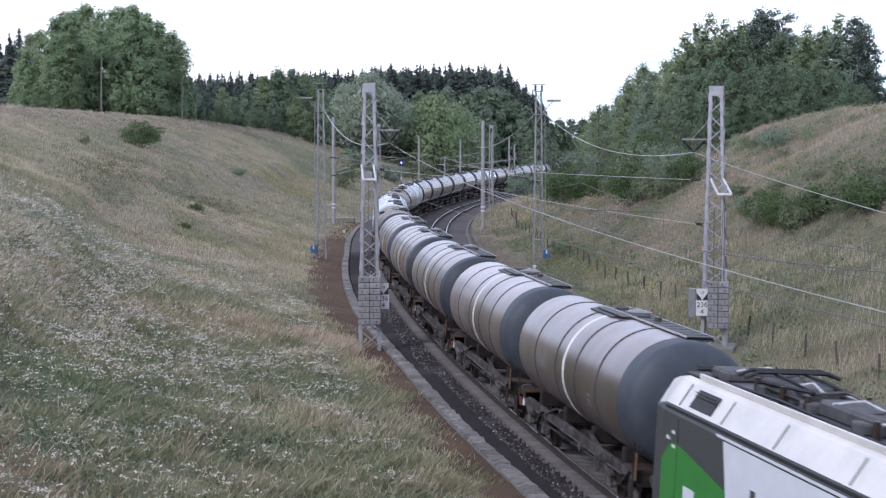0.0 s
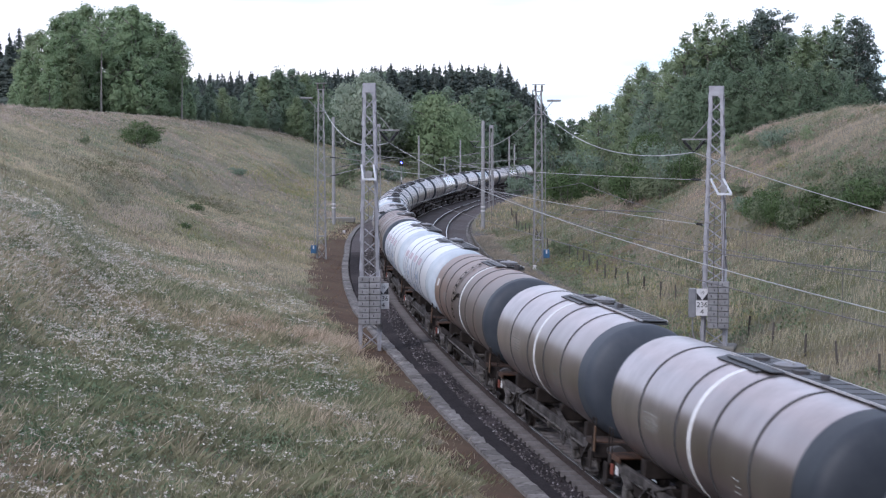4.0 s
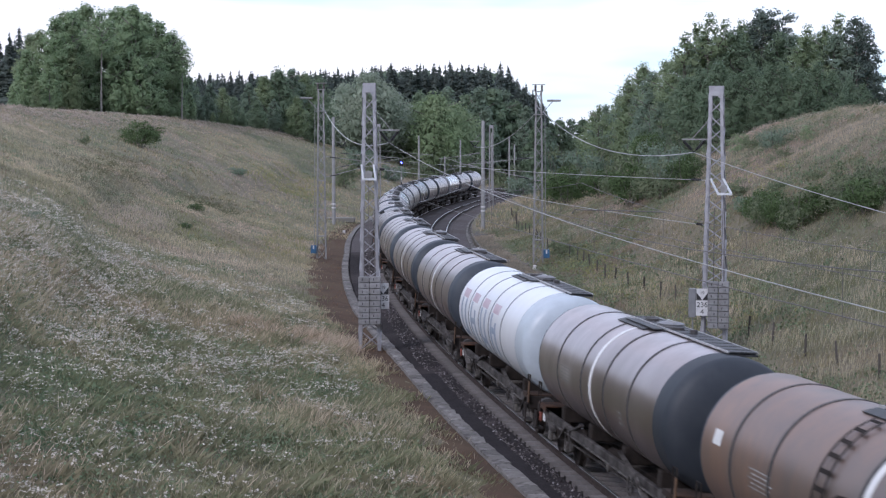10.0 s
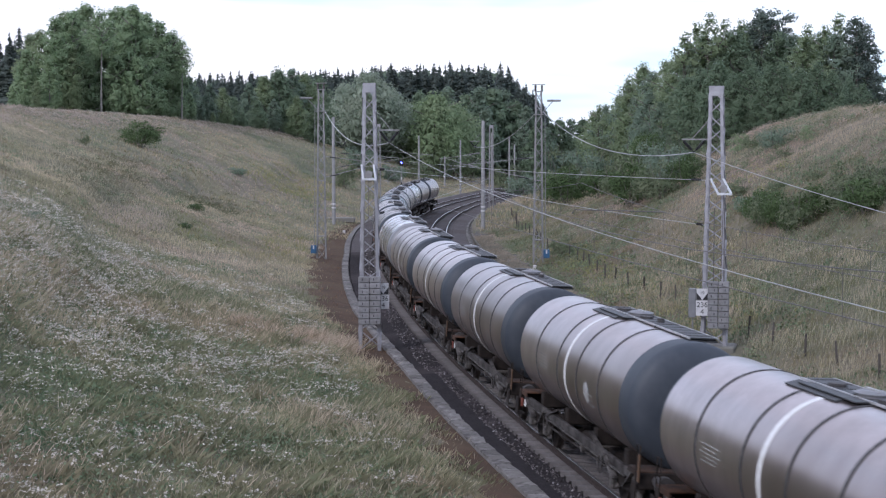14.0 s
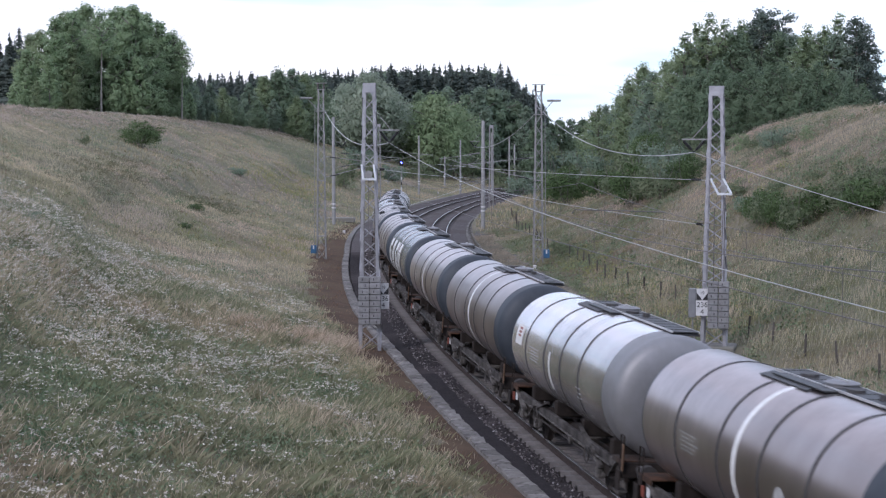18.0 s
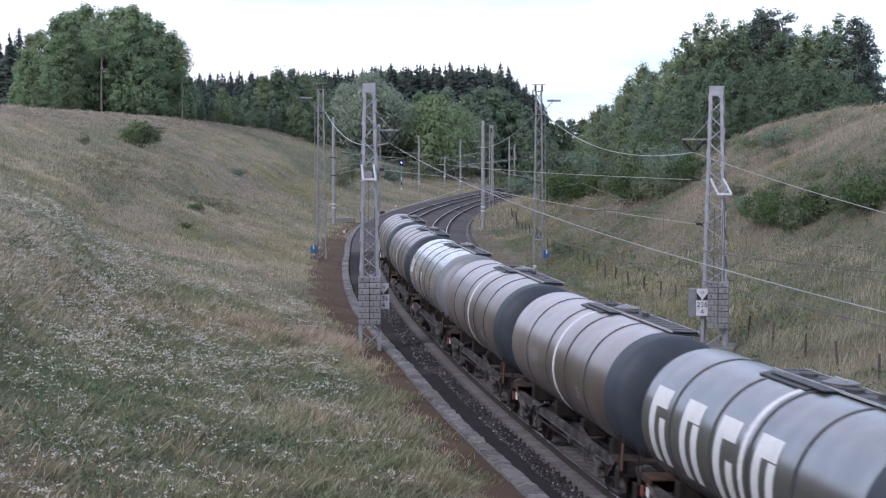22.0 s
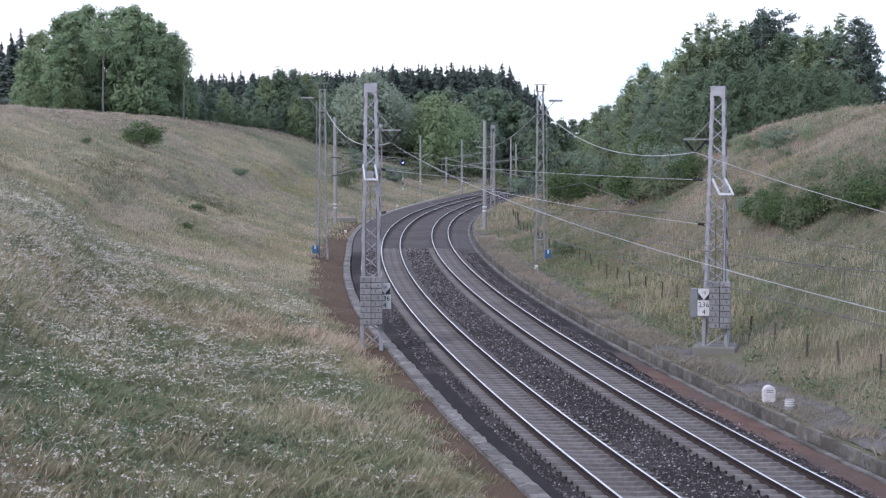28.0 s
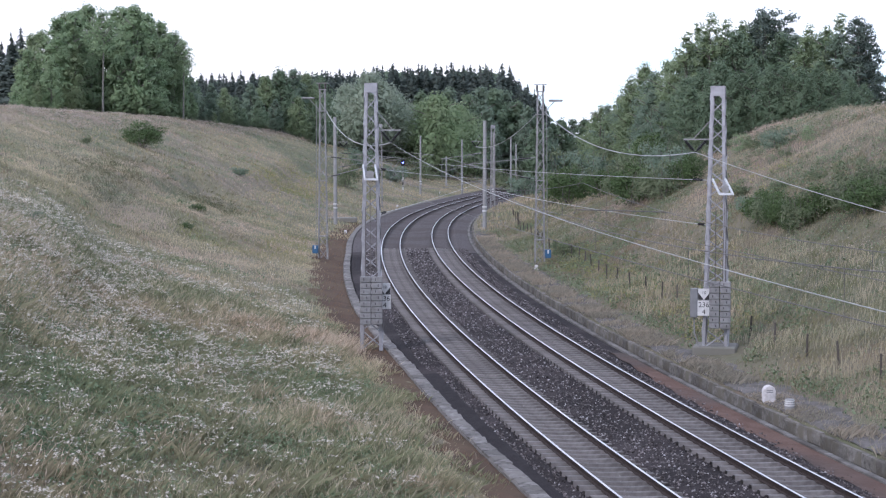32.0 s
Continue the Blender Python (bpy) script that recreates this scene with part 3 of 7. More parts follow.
# ---- masts ----
def lattice_mast(base, top_z, w0, w1, label, top="cap", braces=18, material=None, turn=0.0):
    lw = 0.115 if top == "cap" else 0.08
    material = material or M_galv
    height = top_z - base.z
    m = tagged(new("lattice_mast"), label, "catenary mast", "masts along the line")
    m.matrix_basis = Matrix.Translation(base) @ pose(0, 0, 0, 0, 0, turn)
    d0, d1 = w0 * 1.0, w1 * 0.85

    def corner(i, t):
        w, d = w0 + (w1 - w0) * t, d0 + (d1 - d0) * t
        return Vector(((-1, 1, 1, -1)[i] * w / 2, (-1, -1, 1, 1)[i] * d / 2, height * t))
    for i in range(4):
        bm = bmesh.new()
        a, b = corner(i, 0), corner(i, 1)
        sx, sy = (1, -1, -1, 1)[i], (1, 1, -1, -1)[i]
        for off, size in (((sx * lw / 2, 0), (lw, 0.016)), ((0, sy * lw / 2), (0.016, lw))):
            vs = []
            for p in (a, b):
                c = p + Vector((off[0], off[1], 0))
                vs.append([bm.verts.new(c + Vector((ex * size[0] / 2, ey * size[1] / 2, 0))) for ex, ey in ((-1, -1), (1, -1), (1, 1), (-1, 1))])
            for k in range(4):
                bm.faces.new((vs[0][k], vs[0][(k + 1) % 4], vs[1][(k + 1) % 4], vs[1][k]))
            bm.faces.new(vs[0])
            bm.faces.new(vs[1])
        part("leg", bm, material, m)
    zs = [(k / braces) ** 0.93 for k in range(braces + 1)]
    for f in range(4):
        for k in range(braces):
            i, j = f, (f + 1) % 4
            if k % 2:
                i, j = j, i
            part("brace", bm_bar(bmesh.new(), corner(i, zs[k]), corner(j, zs[k + 1]), lw * 0.72, 0.045), material, m)
    if top == "cap":
        part("cap", box((0, 0, height - 0.16), (w1 + 0.05, d1 + 0.05, 0.4), 0.01), M_galv, m, "riveted sheet steel cap")
    elif top == "ins":
        part("top_plate", box((0, 0, height + 0.02), (w1 + 0.1, d1 + 0.1, 0.06)), material, m)
        for sx in (-1, 1):
            bm = bmesh.new()
            for k in range(4):
                bm_cyl(bm, (sx * 0.22, 0, height + 0.06 + 0.1 * k), (sx * 0.22, 0, height + 0.16 + 0.1 * k), 0.1, 0.05, 10)
            part("insulator", bm, M_brownins, m, "dark brown ribbed insulator")
        part("crossbar", box((0, 0, height + 0.5), (0.9, 0.07, 0.06)), material, m)
        part("collar", box((0, 0, height - 1.55), (w1 + 0.25, d1 + 0.25, 0.07)), material, m)
    return m


def concrete_pole(base, top_z, r0, r1, label):
    m = tagged(new("catenary_pole"), label, "catenary mast", "masts along the line")
    m.matrix_basis = Matrix.Translation(base)
    h = top_z - base.z
    sh = part("shaft", bm_cyl(bmesh.new(), (0, 0, -0.3), (0, 0, h), r0, r1, 12), M_polegrey, m)
    for z in (1.7, 2.1):
        part("band", bm_cyl(bmesh.new(), (0, 0, z), (0, 0, z + 0.14), r0 + 0.012, r0 + 0.012, 12), M_white, sh, "white marking band")
    return m


def text_mesh(name, body, size, material, parent, m):
    cu = bpy.data.curves.new(name, 'FONT')
    cu.body, cu.size, cu.align_x, cu.align_y, cu.extrude = body, size, 'CENTER', 'CENTER', 0.002
    tmp = new("lettering", cu)
    me = bpy.data.meshes.new_from_object(tmp.evaluated_get(bpy.context.evaluated_depsgraph_get()))
    bpy.data.objects.remove(tmp)
    me.materials.clear()
    me.materials.append(material)
    return share(name, me, parent, m)


def weights(mast, x, y, z0, rows, w=0.4, h=0.235):
    st = new("tension_weights")
    tagged(st, "stacked grey concrete weights hanging in two columns on the mast", "tension weights", "tension weights")
    st.matrix_basis = mast.matrix_basis @ Matrix.Translation((x, y, z0))
    for c in (-1, 1):
        for k in range(rows):
            b = part("weight_block", box((c * (w / 2 + 0.012), 0, h * (k + 0.5)), (w, 0.34, h - 0.02), 0.018), M_weight, st)
            part("slot", box((c * (w / 2 + 0.012) + 0.06 * (-1) ** k, -0.172, h * (k + 0.52)), (0.03, 0.02, h * 0.42)), M_blackpaint, b, "dark slot")
        part("rod", bm_cyl(bmesh.new(), (c * w / 2, 0.0, h * rows - 0.02), (c * w / 2, 0, h * rows + 2.9), 0.02, seg=6), M_wire_dark, st)
    return st


def marker_sign(mast, x, y, z):
    sg = tagged(new("kilometre_sign"), "white enamel kilometre plate with a speed triangle above it", "sign", "signs on masts")
    sg.matrix_basis = mast.matrix_basis @ Matrix.Translation((x, y, z))
    a = part("number_plate", box((0, 0, 0.31), (0.5, 0.02, 0.6), 0.004), M_white, sg)
    text_mesh("digits", "236", 0.29, M_blackpaint, a, pose(0, -0.013, 0.44, 90, 0, 0))
    text_mesh("digits", "4", 0.29, M_blackpaint, a, pose(0, -0.013, 0.16, 90, 0, 0))
    b = part("triangle_plate", box((0, 0, 0.86), (0.46, 0.02, 0.46), 0.004), M_white, sg)
    for sx in (-1, 1):
        obj("black_corner", [(sx * 0.225, -0.013, 0.64), (0.0, -0.013, 0.64), (sx * 0.225, -0.013, 0.93)], [(0, 1, 2) if sx > 0 else (1, 0, 2)], M_blackpaint, b)
    text_mesh("digits", "10", 0.17, M_blackpaint, b, pose(0, -0.013, 0.92, 90, 0, 0))
    part("bracket", box((0.0, 0.05, 0.6), (0.05, 0.08, 1.15)), M_galv2, sg)
    return sg


def pulley_frame(mast, x, y, z, lean=0):
    """Pale frame of the tensioning gear on the mast's face: two arms and a thick foot bar round a pulley."""
    k = lean * 0.01
    f = part("tensioner_frame", bm_bar(bmesh.new(), (x - 0.3 - k, y - 0.02, z + 0.6), (x - 0.22 + k, y - 0.3, z), 0.065), M_whitesteel, mast, "pale steel tensioner frame")
    part("frame_bar", bm_bar(bmesh.new(), (x + 0.2 - k, y - 0.02, z + 0.6), (x + 0.3 + k, y - 0.3, z), 0.065), M_whitesteel, f)
    part("frame_bar", bm_bar(bmesh.new(), (x - 0.25 + k, y - 0.3, z), (x + 0.33 + k, y - 0.3, z), 0.09), M_whitesteel, f)
    part("pulley", bm_lathe(bmesh.new(), [(-0.05, 0.16), (-0.02, 0.12), (0.02, 0.12), (0.05, 0.16)], 16, 'y', (x + k, y - 0.14, z + 0.2)), M_galv2, f, "grey grooved pulley")
    part("rope", bm_cyl(bmesh.new(), (x + k, y - 0.3, z), (x + 0.02, y - 0.36, z - 4.2), 0.014, seg=5), M_wire_dark, f)


def hanger(mast, side, z, name_x):
    """Bracket with two insulator strings in a V, carrying the feeder; returns its lowest point in the world."""
    x0 = side * 0.3
    x1 = side * (0.3 + name_x)
    a = part("bracket_arm", bm_bar(bmesh.new(), (x0, 0, z), (x1, 0, z), 0.06), M_galv2, mast)
    part("stay", bm_bar(bmesh.new(), (x0, 0, z + 0.75), (x0 + side * name_x * 0.62, 0, z + 0.03), 0.035), M_galv2, a)
    tip = Vector((x0 + side * name_x * 0.55, 0, z - 0.52))
    for q in (0.12, 0.98):
        p = Vector((x0 + side * name_x * q, 0, z - 0.02))
        bm = bmesh.new()
        for k in range(7):
            c = p.lerp(tip, 0.12 + 0.1 * k)
            d = p.lerp(tip, 0.12 + 0.1 * k + 0.085)
            bm_cyl(bm, c, d, 0.075, 0.045, 8)
        bm_cyl(bm, p, tip, 0.02, seg=6)
        part("insulator_string", bm, M_black, a, "black ribbed insulator string")
    return mast.matrix_basis @ tip


def wire(name, pts, r, material, label, group="overhead wires"):
    o = part(name, bm_tube(bmesh.new(), pts, r, 5), material)
    tagged(o, label, "wire", group)
    return o


def insulator_on(parent_wire, p, q, r=0.055):
    bm = bmesh.new()
    p, q = Vector(p), Vector(q)
    n = 6
    for k in range(n):
        bm_cyl(bm, p.lerp(q, k / n), p.lerp(q, (k + 0.9) / n), r, r * 0.6, 8)
    part("insulator", bm, M_black, parent_wire, "black rod insulator")


def build_masts():
    out = {}
    L1 = out["L1"] = lattice_mast(Vector((-3.01, 68.7, -0.3)), 10.84, 0.9, 0.48, "pale galvanised lattice mast with tensioning gear beside the kerb")
    weights(L1, 0.02, -0.72, 1.13, 8, 0.45, 0.252)
    marker_sign(L1, 0.58, -0.5, 1.75)
    pulley_frame(L1, -0.02, -0.35, 7.18)
    b = place(34.6, 9.85)
    R1 = out["R1"] = lattice_mast(Vector((b.x, b.y, 0.17)), 10.6, 1.0, 0.52, "pale galvanised lattice mast with tensioning gear on a concrete footing", turn=-14)
    weights(R1, 0.22, -0.78, 0.87, 8, 0.4, 0.235)
    marker_sign(R1, -0.42, -0.72, 1.35)
    pulley_frame(R1, 0.25, -0.35, 6.2, 12)
    cab = part("cabinet", box((-0.82, -0.55, 1.85), (0.3, 0.3, 1.15), 0.02), M_cabinet, R1, "grey equipment cabinet")
    part("conduit", bm_tube(bmesh.new(), [(-0.82, -0.5, 1.3), (-0.8, -0.5, 0.6), (-0.6, -0.5, 0.05)], 0.03), M_galv2, cab)
    ft = part("footing", box((0, 0, -0.27), (1.72, 1.6, 0.8), 0.05), M_conc)
    ft.matrix_basis = R1.matrix_basis.copy()
    tagged(ft, "square weathered concrete footing under the mast", "footing")
    b = place(92, -5.1)
    L2 = out["L2"] = lattice_mast(Vector((b.x, b.y, b.z - 0.2)), 12.3, 0.72, 0.42, "grey lattice mast with a lamp bracket and top insulators", "ins", 15, M_galv2)
    b = place(83, 10.0)
    R2 = out["R2"] = lattice_mast(Vector((b.x, b.y, b.z - 0.2)), 11.9, 0.72, 0.42, "grey lattice mast with a lamp bracket and top insulators", "ins", 15, M_galv2)
    for m, sd in ((L2, -1), (R2, 1)):
        h = {L2: 12.3, R2: 11.9}[m] - m.matrix_basis.translation.z
        a = part("lamp_arm", bm_bar(bmesh.new(), (sd * 0.2, 0, h - 1.5), (sd * 1.0, -0.1, h - 0.62), 0.05), M_galv2, m)
        part("lamp_head", box((sd * 1.05, -0.1, h - 0.6), (0.95, 0.3, 0.14), 0.04), M_galv2, a, "flat grey lamp head")
        bx = part("switch_box", box((sd * 0.55 if m is L2 else 0.55, -0.4, 0.95), (0.42, 0.3, 0.6), 0.02), M_bluebox, m, "blue painted switch box")
        part("label_plate", box((sd * 0.55 if m is L2 else 0.55, -0.554, 1.1), (0.1, 0.012, 0.24)), M_white, bx, "pale label")
        for z in (1.9, 6.0):
            part("ring", box((0, 0, z), (0.75 - z * 0.02, 0.75 - z * 0.02, 0.06)), M_galv2, m)
        part("operating_rod", bm_cyl(bmesh.new(), (0.5 if m is R2 else -0.5, -0.35, 1.2), (0.42 if m is R2 else -0.42, -0.2, h - 1.0), 0.02, seg=6), M_galv2, m)
    for k, (s, l, tz, r) in {"L3": (141, -6.9, 11.1, 0.2), "R3": (132, 8.6, 10.6, 0.21)}.items():
        out[k] = concrete_pole(place(s, l), tz, r, r * 0.8, "slender grey concrete catenary pole with white bands")
    for k, (s, l, tz) in {"L4": (187, -7.2, 10.9), "R4": (185, 7.9, 10.7)}.items():
        out[k] = lattice_mast(place(s, l), tz, 0.62, 0.5, "distant grey lattice mast of the overhead line", "cap", 16, M_galv2)
    for k, (x, y, tz) in {"a": (-3.6, 262, 9.6), "b": (3.3, 285, 9.0), "c": (12.4, 300, 9.7), "d": (13.8, 310, 8.3), "e": (0.6, 300, 6.0), "f": (7.7, 250, 10.0)}.items():
        out[k] = concrete_pole(Vector((x, y, ground_at(x, y))), tz, 0.17, 0.13, "distant slender concrete catenary pole")
    return out


def build_wires(M):
    # feeders on V-shaped insulators
    tips = {"L1": hanger(M["L1"], 1, 9.22, 0.95), "R1": hanger(M["R1"], -1, 8.36, 1.05), "R3": hanger(M["R3"], -1, 8.6, 1.0), "L3": hanger(M["L3"], 1, 8.6, 1.0)}
    l2, r2 = M["L2"].matrix_basis.translation, M["R2"].matrix_basis.translation
    pl2, pr2 = Vector((l2.x + 0.3, l2.y, 10.72)), Vector((r2.x + 0.3, r2.y, 10.55))
    pr2b = Vector((r2.x - 0.3, r2.y, 10.35))
    x, y = plan(-16, -3.0)
    nearL = Vector((float(x), float(y), 6.25))
    x, y = plan(-18, 9.8)
    nearR = Vector((float(x), float(y), 4.7))
    f = "thick pale stranded feeder cable sagging between masts"
    wire("feeder_cable", sagged(pl2, tips["L1"], 0.95), 0.024, M_wire, f)
    wire("feeder_cable", sagged(tips["L1"], nearL, 0.6), 0.009, M_wire, f)
    wire("feeder_cable", sagged(pr2, tips["R1"], 1.12), 0.022, M_wire, f)
    wire("feeder_cable", sagged(tips["R1"], nearR, 0.7), 0.014, M_wire, f)
    wire("feeder_cable", sagged(pr2b, tips["R3"], 0.8), 0.026, M_wire, f)
    # contact and messenger wires over both tracks
    spans = [-65, -15, 35, 85, 136, 186, 236, 286, 336]
    for c, zc in ((0.0, 5.45), (TRACK_GAP, 5.35)):
        pts, mpts = [], []
        droppers = []
        for a, b in zip(spans, spans[1:]):
            for k in range(12):
                t = k / 12
                s = a + (b - a) * t
                off = 0.2 * math.cos(math.pi * (spans.index(a) + t))
                x, y = plan(s, c + off)
                zm = zc + 1.45 - 3.6 * 0.95 * t * (1 - t)
                pts.append((float(x), float(y), zc))
                mpts.append((float(x), float(y), zm))
                if k % 2:
                    droppers.append(((float(x), float(y), zc), (float(x), float(y), zm)))
        w = wire("contact_wire", pts, 0.011, M_wire_dark, "thin oxidised contact wire over the track")
        m = wire("messenger_wire", mpts, 0.011, M_wire_dark, "thin messenger wire carrying the contact wire")
        for p, q in droppers:
            part("dropper", bm_cyl(bmesh.new(), p, q, 0.006, seg=4), M_wire_dark, m)
    # cantilever arms at the masts
    for key, c in (("L2", 0.0), ("L3", 0.0), ("L4", 0.0), ("R2", TRACK_GAP), ("R3", TRACK_GAP), ("R4", TRACK_GAP)):
        o = M[key].matrix_basis.translation
        s = {"L2": 92, "L3": 141, "L4": 187, "R2": 83, "R3": 132, "R4": 185}[key]
        x, y = plan(s, c)
        side = 0.35 if key[0] == "L" else -0.35
        ends = Vector((float(x), float(y), 6.85))
        arm = tagged(part("cantilever_arm", bm_bar(bmesh.new(), (o.x + side, o.y, 7.4), ends, 0.05), M_galv2), "thin grey cantilever arm holding the overhead wires", "cantilever", "cantilever arms")
        part("lower_tube", bm_bar(bmesh.new(), (o.x + side, o.y, 5.9), ends.lerp(Vector((o.x, o.y, 7.3)), 0.15), 0.045), M_galv2, arm)
        part("steady_arm", bm_bar(bmesh.new(), Vector((o.x, o.y, 6.0)).lerp(Vector((float(x), float(y), 6.0)), 0.55), (float(x), float(y), 5.55), 0.035), M_galv2, arm)
        insulator_on(arm, Vector((o.x + side, o.y, 7.4)).lerp(ends, 0.06), Vector((o.x + side, o.y, 7.4)).lerp(ends, 0.22))
        insulator_on(arm, Vector((o.x + side, o.y, 5.9)).lerp(ends, 0.06), Vector((o.x + side, o.y, 5.9)).lerp(ends, 0.2))
    # anchored ends at the tensioning masts
    for key, z1, z2, ends in (("R1", 6.9, 5.1, ((-0.3, 128, 6.75), (2.6, 100, 5.6))), ("L1", 7.3, 5.4, ((4.2, 160, 5.0), (4.4, 162, 4.8)))):
        o = M[key].matrix_basis.translation
        side = -0.35 if key == "R1" else 0.3
        for z, e in zip((z1, z2), ends):
            p, q = Vector((o.x + side, o.y, z)), Vector(e)
            w = wire("anchor_wire", sagged(p, q, 0.12, 12), 0.014, M_wire, "straight tensioned anchor wire running to the mast")
            insulator_on(w, p.lerp(q, 0.012), p.lerp(q, 0.03))
    o = M["R1"].matrix_basis.translation
    reg = wire("registration_arm", [(8.95, 65.5, 5.62), (7.0, 66.2, 5.66), (5.45, 67.0, 5.66), (5.35, 67.0, 5.5)], 0.022, M_wire_dark, "slim registration arm above the inner track")


# ---- lineside things ----
def build_lineside():
    post = bm_box(bmesh.new(), (0, 0, 0.33), (0.075, 0.075, 1.1), None, 0.015)
    pm = bpy.data.meshes.new("fence_post")
    post.to_mesh(pm)
    post.free()
    pm.materials.append(M_oldwood)
    for k in range(44):
        s = 13.2 + 3.26 * k + random.uniform(-0.25, 0.25)
        q = place(s, 11.85 + 0.2 * math.sin(k * 0.7))
        o = share("fence_post", pm, None, Matrix.Translation(q) @ pose(0, 0, 0, random.uniform(-5, 5), random.uniform(-5, 5), random.uniform(0, 90)))
        tagged(o, "thin weathered dark wooden fence post in tall grass", "fence post", "fence posts on the slope")
    # rounded stone marker and a small banded post by the wall
    x, y = plan(22.2, 7.86)
    z = float(terrain(22.2, 7.86)) + 0.04
    st = tagged(new("kilometre_stone"), "rounded white painted marker stone with faded writing", "marker stone")
    st.matrix_basis = Matrix.Translation((float(x), float(y), z + 0.1)) @ pose(0, 0, 0, 0, 0, 8)
    bm = bm_lathe(bmesh.new(), [(-0.12, 0.18), (-0.1, 0.205), (0.1, 0.205), (0.12, 0.18)], 20, 'y', (0, 0, 0.22))
    bm_box(bm, (0, 0, 0.0), (0.405, 0.22, 0.44), None, 0.02)
    body = part("stone", bm, M_whitestone, st)
    part("writing_bar", box((0.0, -0.127, 0.27), (0.2, 0.012, 0.022)), M_cabinet, body, "faded dark writing")
    part("writing_bar", box((0.0, -0.127, 0.21), (0.22, 0.012, 0.022)), M_cabinet, body, "faded dark writing")
    x, y = plan(20.45, 7.93)
    ps = tagged(new("banded_post"), "short dark post with white bands by the wall", "marker post")
    ps.matrix_basis = Matrix.Translation((float(x), float(y), float(terrain(20.45, 7.93)) + 0.13))
    part("post", bm_cyl(bmesh.new(), (0, 0, -0.2), (0, 0, 0.24), 0.15, seg=14), M_polegrey, ps)
    for z in (0.03, 0.1, 0.17):
        part("band", bm_cyl(bmesh.new(), (0, 0, z), (0, 0, z + 0.045), 0.156, seg=14), M_white, ps, "white band")
    # signal with a blue lamp
    x, y = -6.3, 258.0
    sg = tagged(new("signal"), "slim railway signal with a lit blue lamp and striped post", "signal")
    sg.matrix_basis = Matrix.Translation((x, y, ground_at(x, y)))
    h = 5.35 - sg.matrix_basis.translation.z
    part("post", bm_cyl(bmesh.new(), (0, 0, 0), (0, 0, h - 0.5), 0.07, seg=8), M_polegrey, sg)
    for k in range(3):
        part("stripe", bm_cyl(bmesh.new(), (0, 0, 0.4 + k * 0.8), (0, 0, 0.8 + k * 0.8), 0.09, seg=8), M_white if k % 2 == 0 else M_blackpaint, sg, "painted stripe")
    hd = part("signal_head", box((0, 0, h), (0.6, 0.3, 1.0), 0.1), M_blackpaint, sg)
    part("lamp", bm_lathe(bmesh.new(), [(-0.17, 0.02), (-0.175, 0.13), (-0.15, 0.14)], 14, 'y', (0, 0, h)), M_bluelamp, hd, "glowing blue lamp")
    # pale marker stones beside the curve
    for x, y in ((-6.2, 222), (3.0, 262), (1.2, 270), (-0.6, 275), (-9.4, 158), (6.2, 108.5)):
        q = tagged(part("boundary_stone", box((0, 0, 0.1), (0.26, 0.26, 0.5), 0.05), M_whitestone), "small pale boundary stone in the grass", "marker stone", "boundary stones")
        q.matrix_basis = Matrix.Translation((x, y, ground_at(x, y)))
    # small concrete hut foundation beyond the second mast
    q = tagged(part("concrete_slab", box((0, 0, 0.15), (3.6, 1.6, 0.5), 0.04), M_conc), "low grey concrete slab in the grass", "concrete slab")
    q.matrix_basis = Matrix.Translation((-11.2, 178, ground_at(-11.2, 178)))


# ---- train ----
M_grey = mat("dirty_grey_tank_paint", (0.385, 0.338, 0.332), (0.51, 0.455, 0.45), rough=0.3, metal=0.88, scale=1.3, c3=(0.27, 0.222, 0.205), objvar=0.16, stretch=(1, 1, 0.35), bump=0.05, bump_scale=6)
M_brown = mat("rust_brown_tank_paint", (0.2, 0.155, 0.137), (0.29, 0.19, 0.145), rough=0.38, metal=0.5, scale=1.2, c3=(0.15, 0.135, 0.125), stretch=(1, 1, 0.35), bump=0.05, bump_scale=6)
M_tankwhite = mat("white_tank_paint", (0.74, 0.765, 0.8), (0.67, 0.695, 0.725), rough=0.3, scale=1.2, c3=(0.58, 0.595, 0.61), stretch=(1, 1, 0.35))
M_silver = mat("brushed_aluminium_cladding", (0.86, 0.835, 0.84), (0.76, 0.735, 0.74), rough=0.24, metal=0.85, scale=1.4, c3=(0.38, 0.37, 0.36), stretch=(1, 1, 0.35))
M_lead = mat("lead_grey_tank_paint", (0.27, 0.275, 0.285), (0.34, 0.345, 0.35), rough=0.26, metal=0.85, scale=1.3, stretch=(1, 1, 0.35))
M_slate = mat("dark_slate_end_paint", (0.034, 0.042, 0.054), (0.05, 0.058, 0.069), rough=0.55, spec=0.3, scale=1.5, objvar=0.2)
M_paleend = mat("pale_blue_grey_end_paint", (0.46, 0.52, 0.57), (0.4, 0.45, 0.49), rough=0.38, scale=1.5)
M_dullend = mat("dull_metal_end", (0.24, 0.24, 0.25), (0.2, 0.2, 0.205), rough=0.5, metal=0.4, scale=1.5)
M_under = mat("grimy_underframe", (0.02, 0.017, 0.016), (0.04, 0.033, 0.029), rough=0.9, scale=3, bump=0.3, spec=0.12)
# the paler noise patches imitate light caught by the sill's flange
M_sill = mat("lit_patched_side_sill", (0.1, 0.093, 0.088), (0.022, 0.019, 0.018), rough=0.8, scale=2.0, spec=0.12)
M_axle = mat("dusty_axle_cover", (0.15, 0.14, 0.13), (0.05, 0.047, 0.044), rough=0.7, scale=6, spec=0.12)
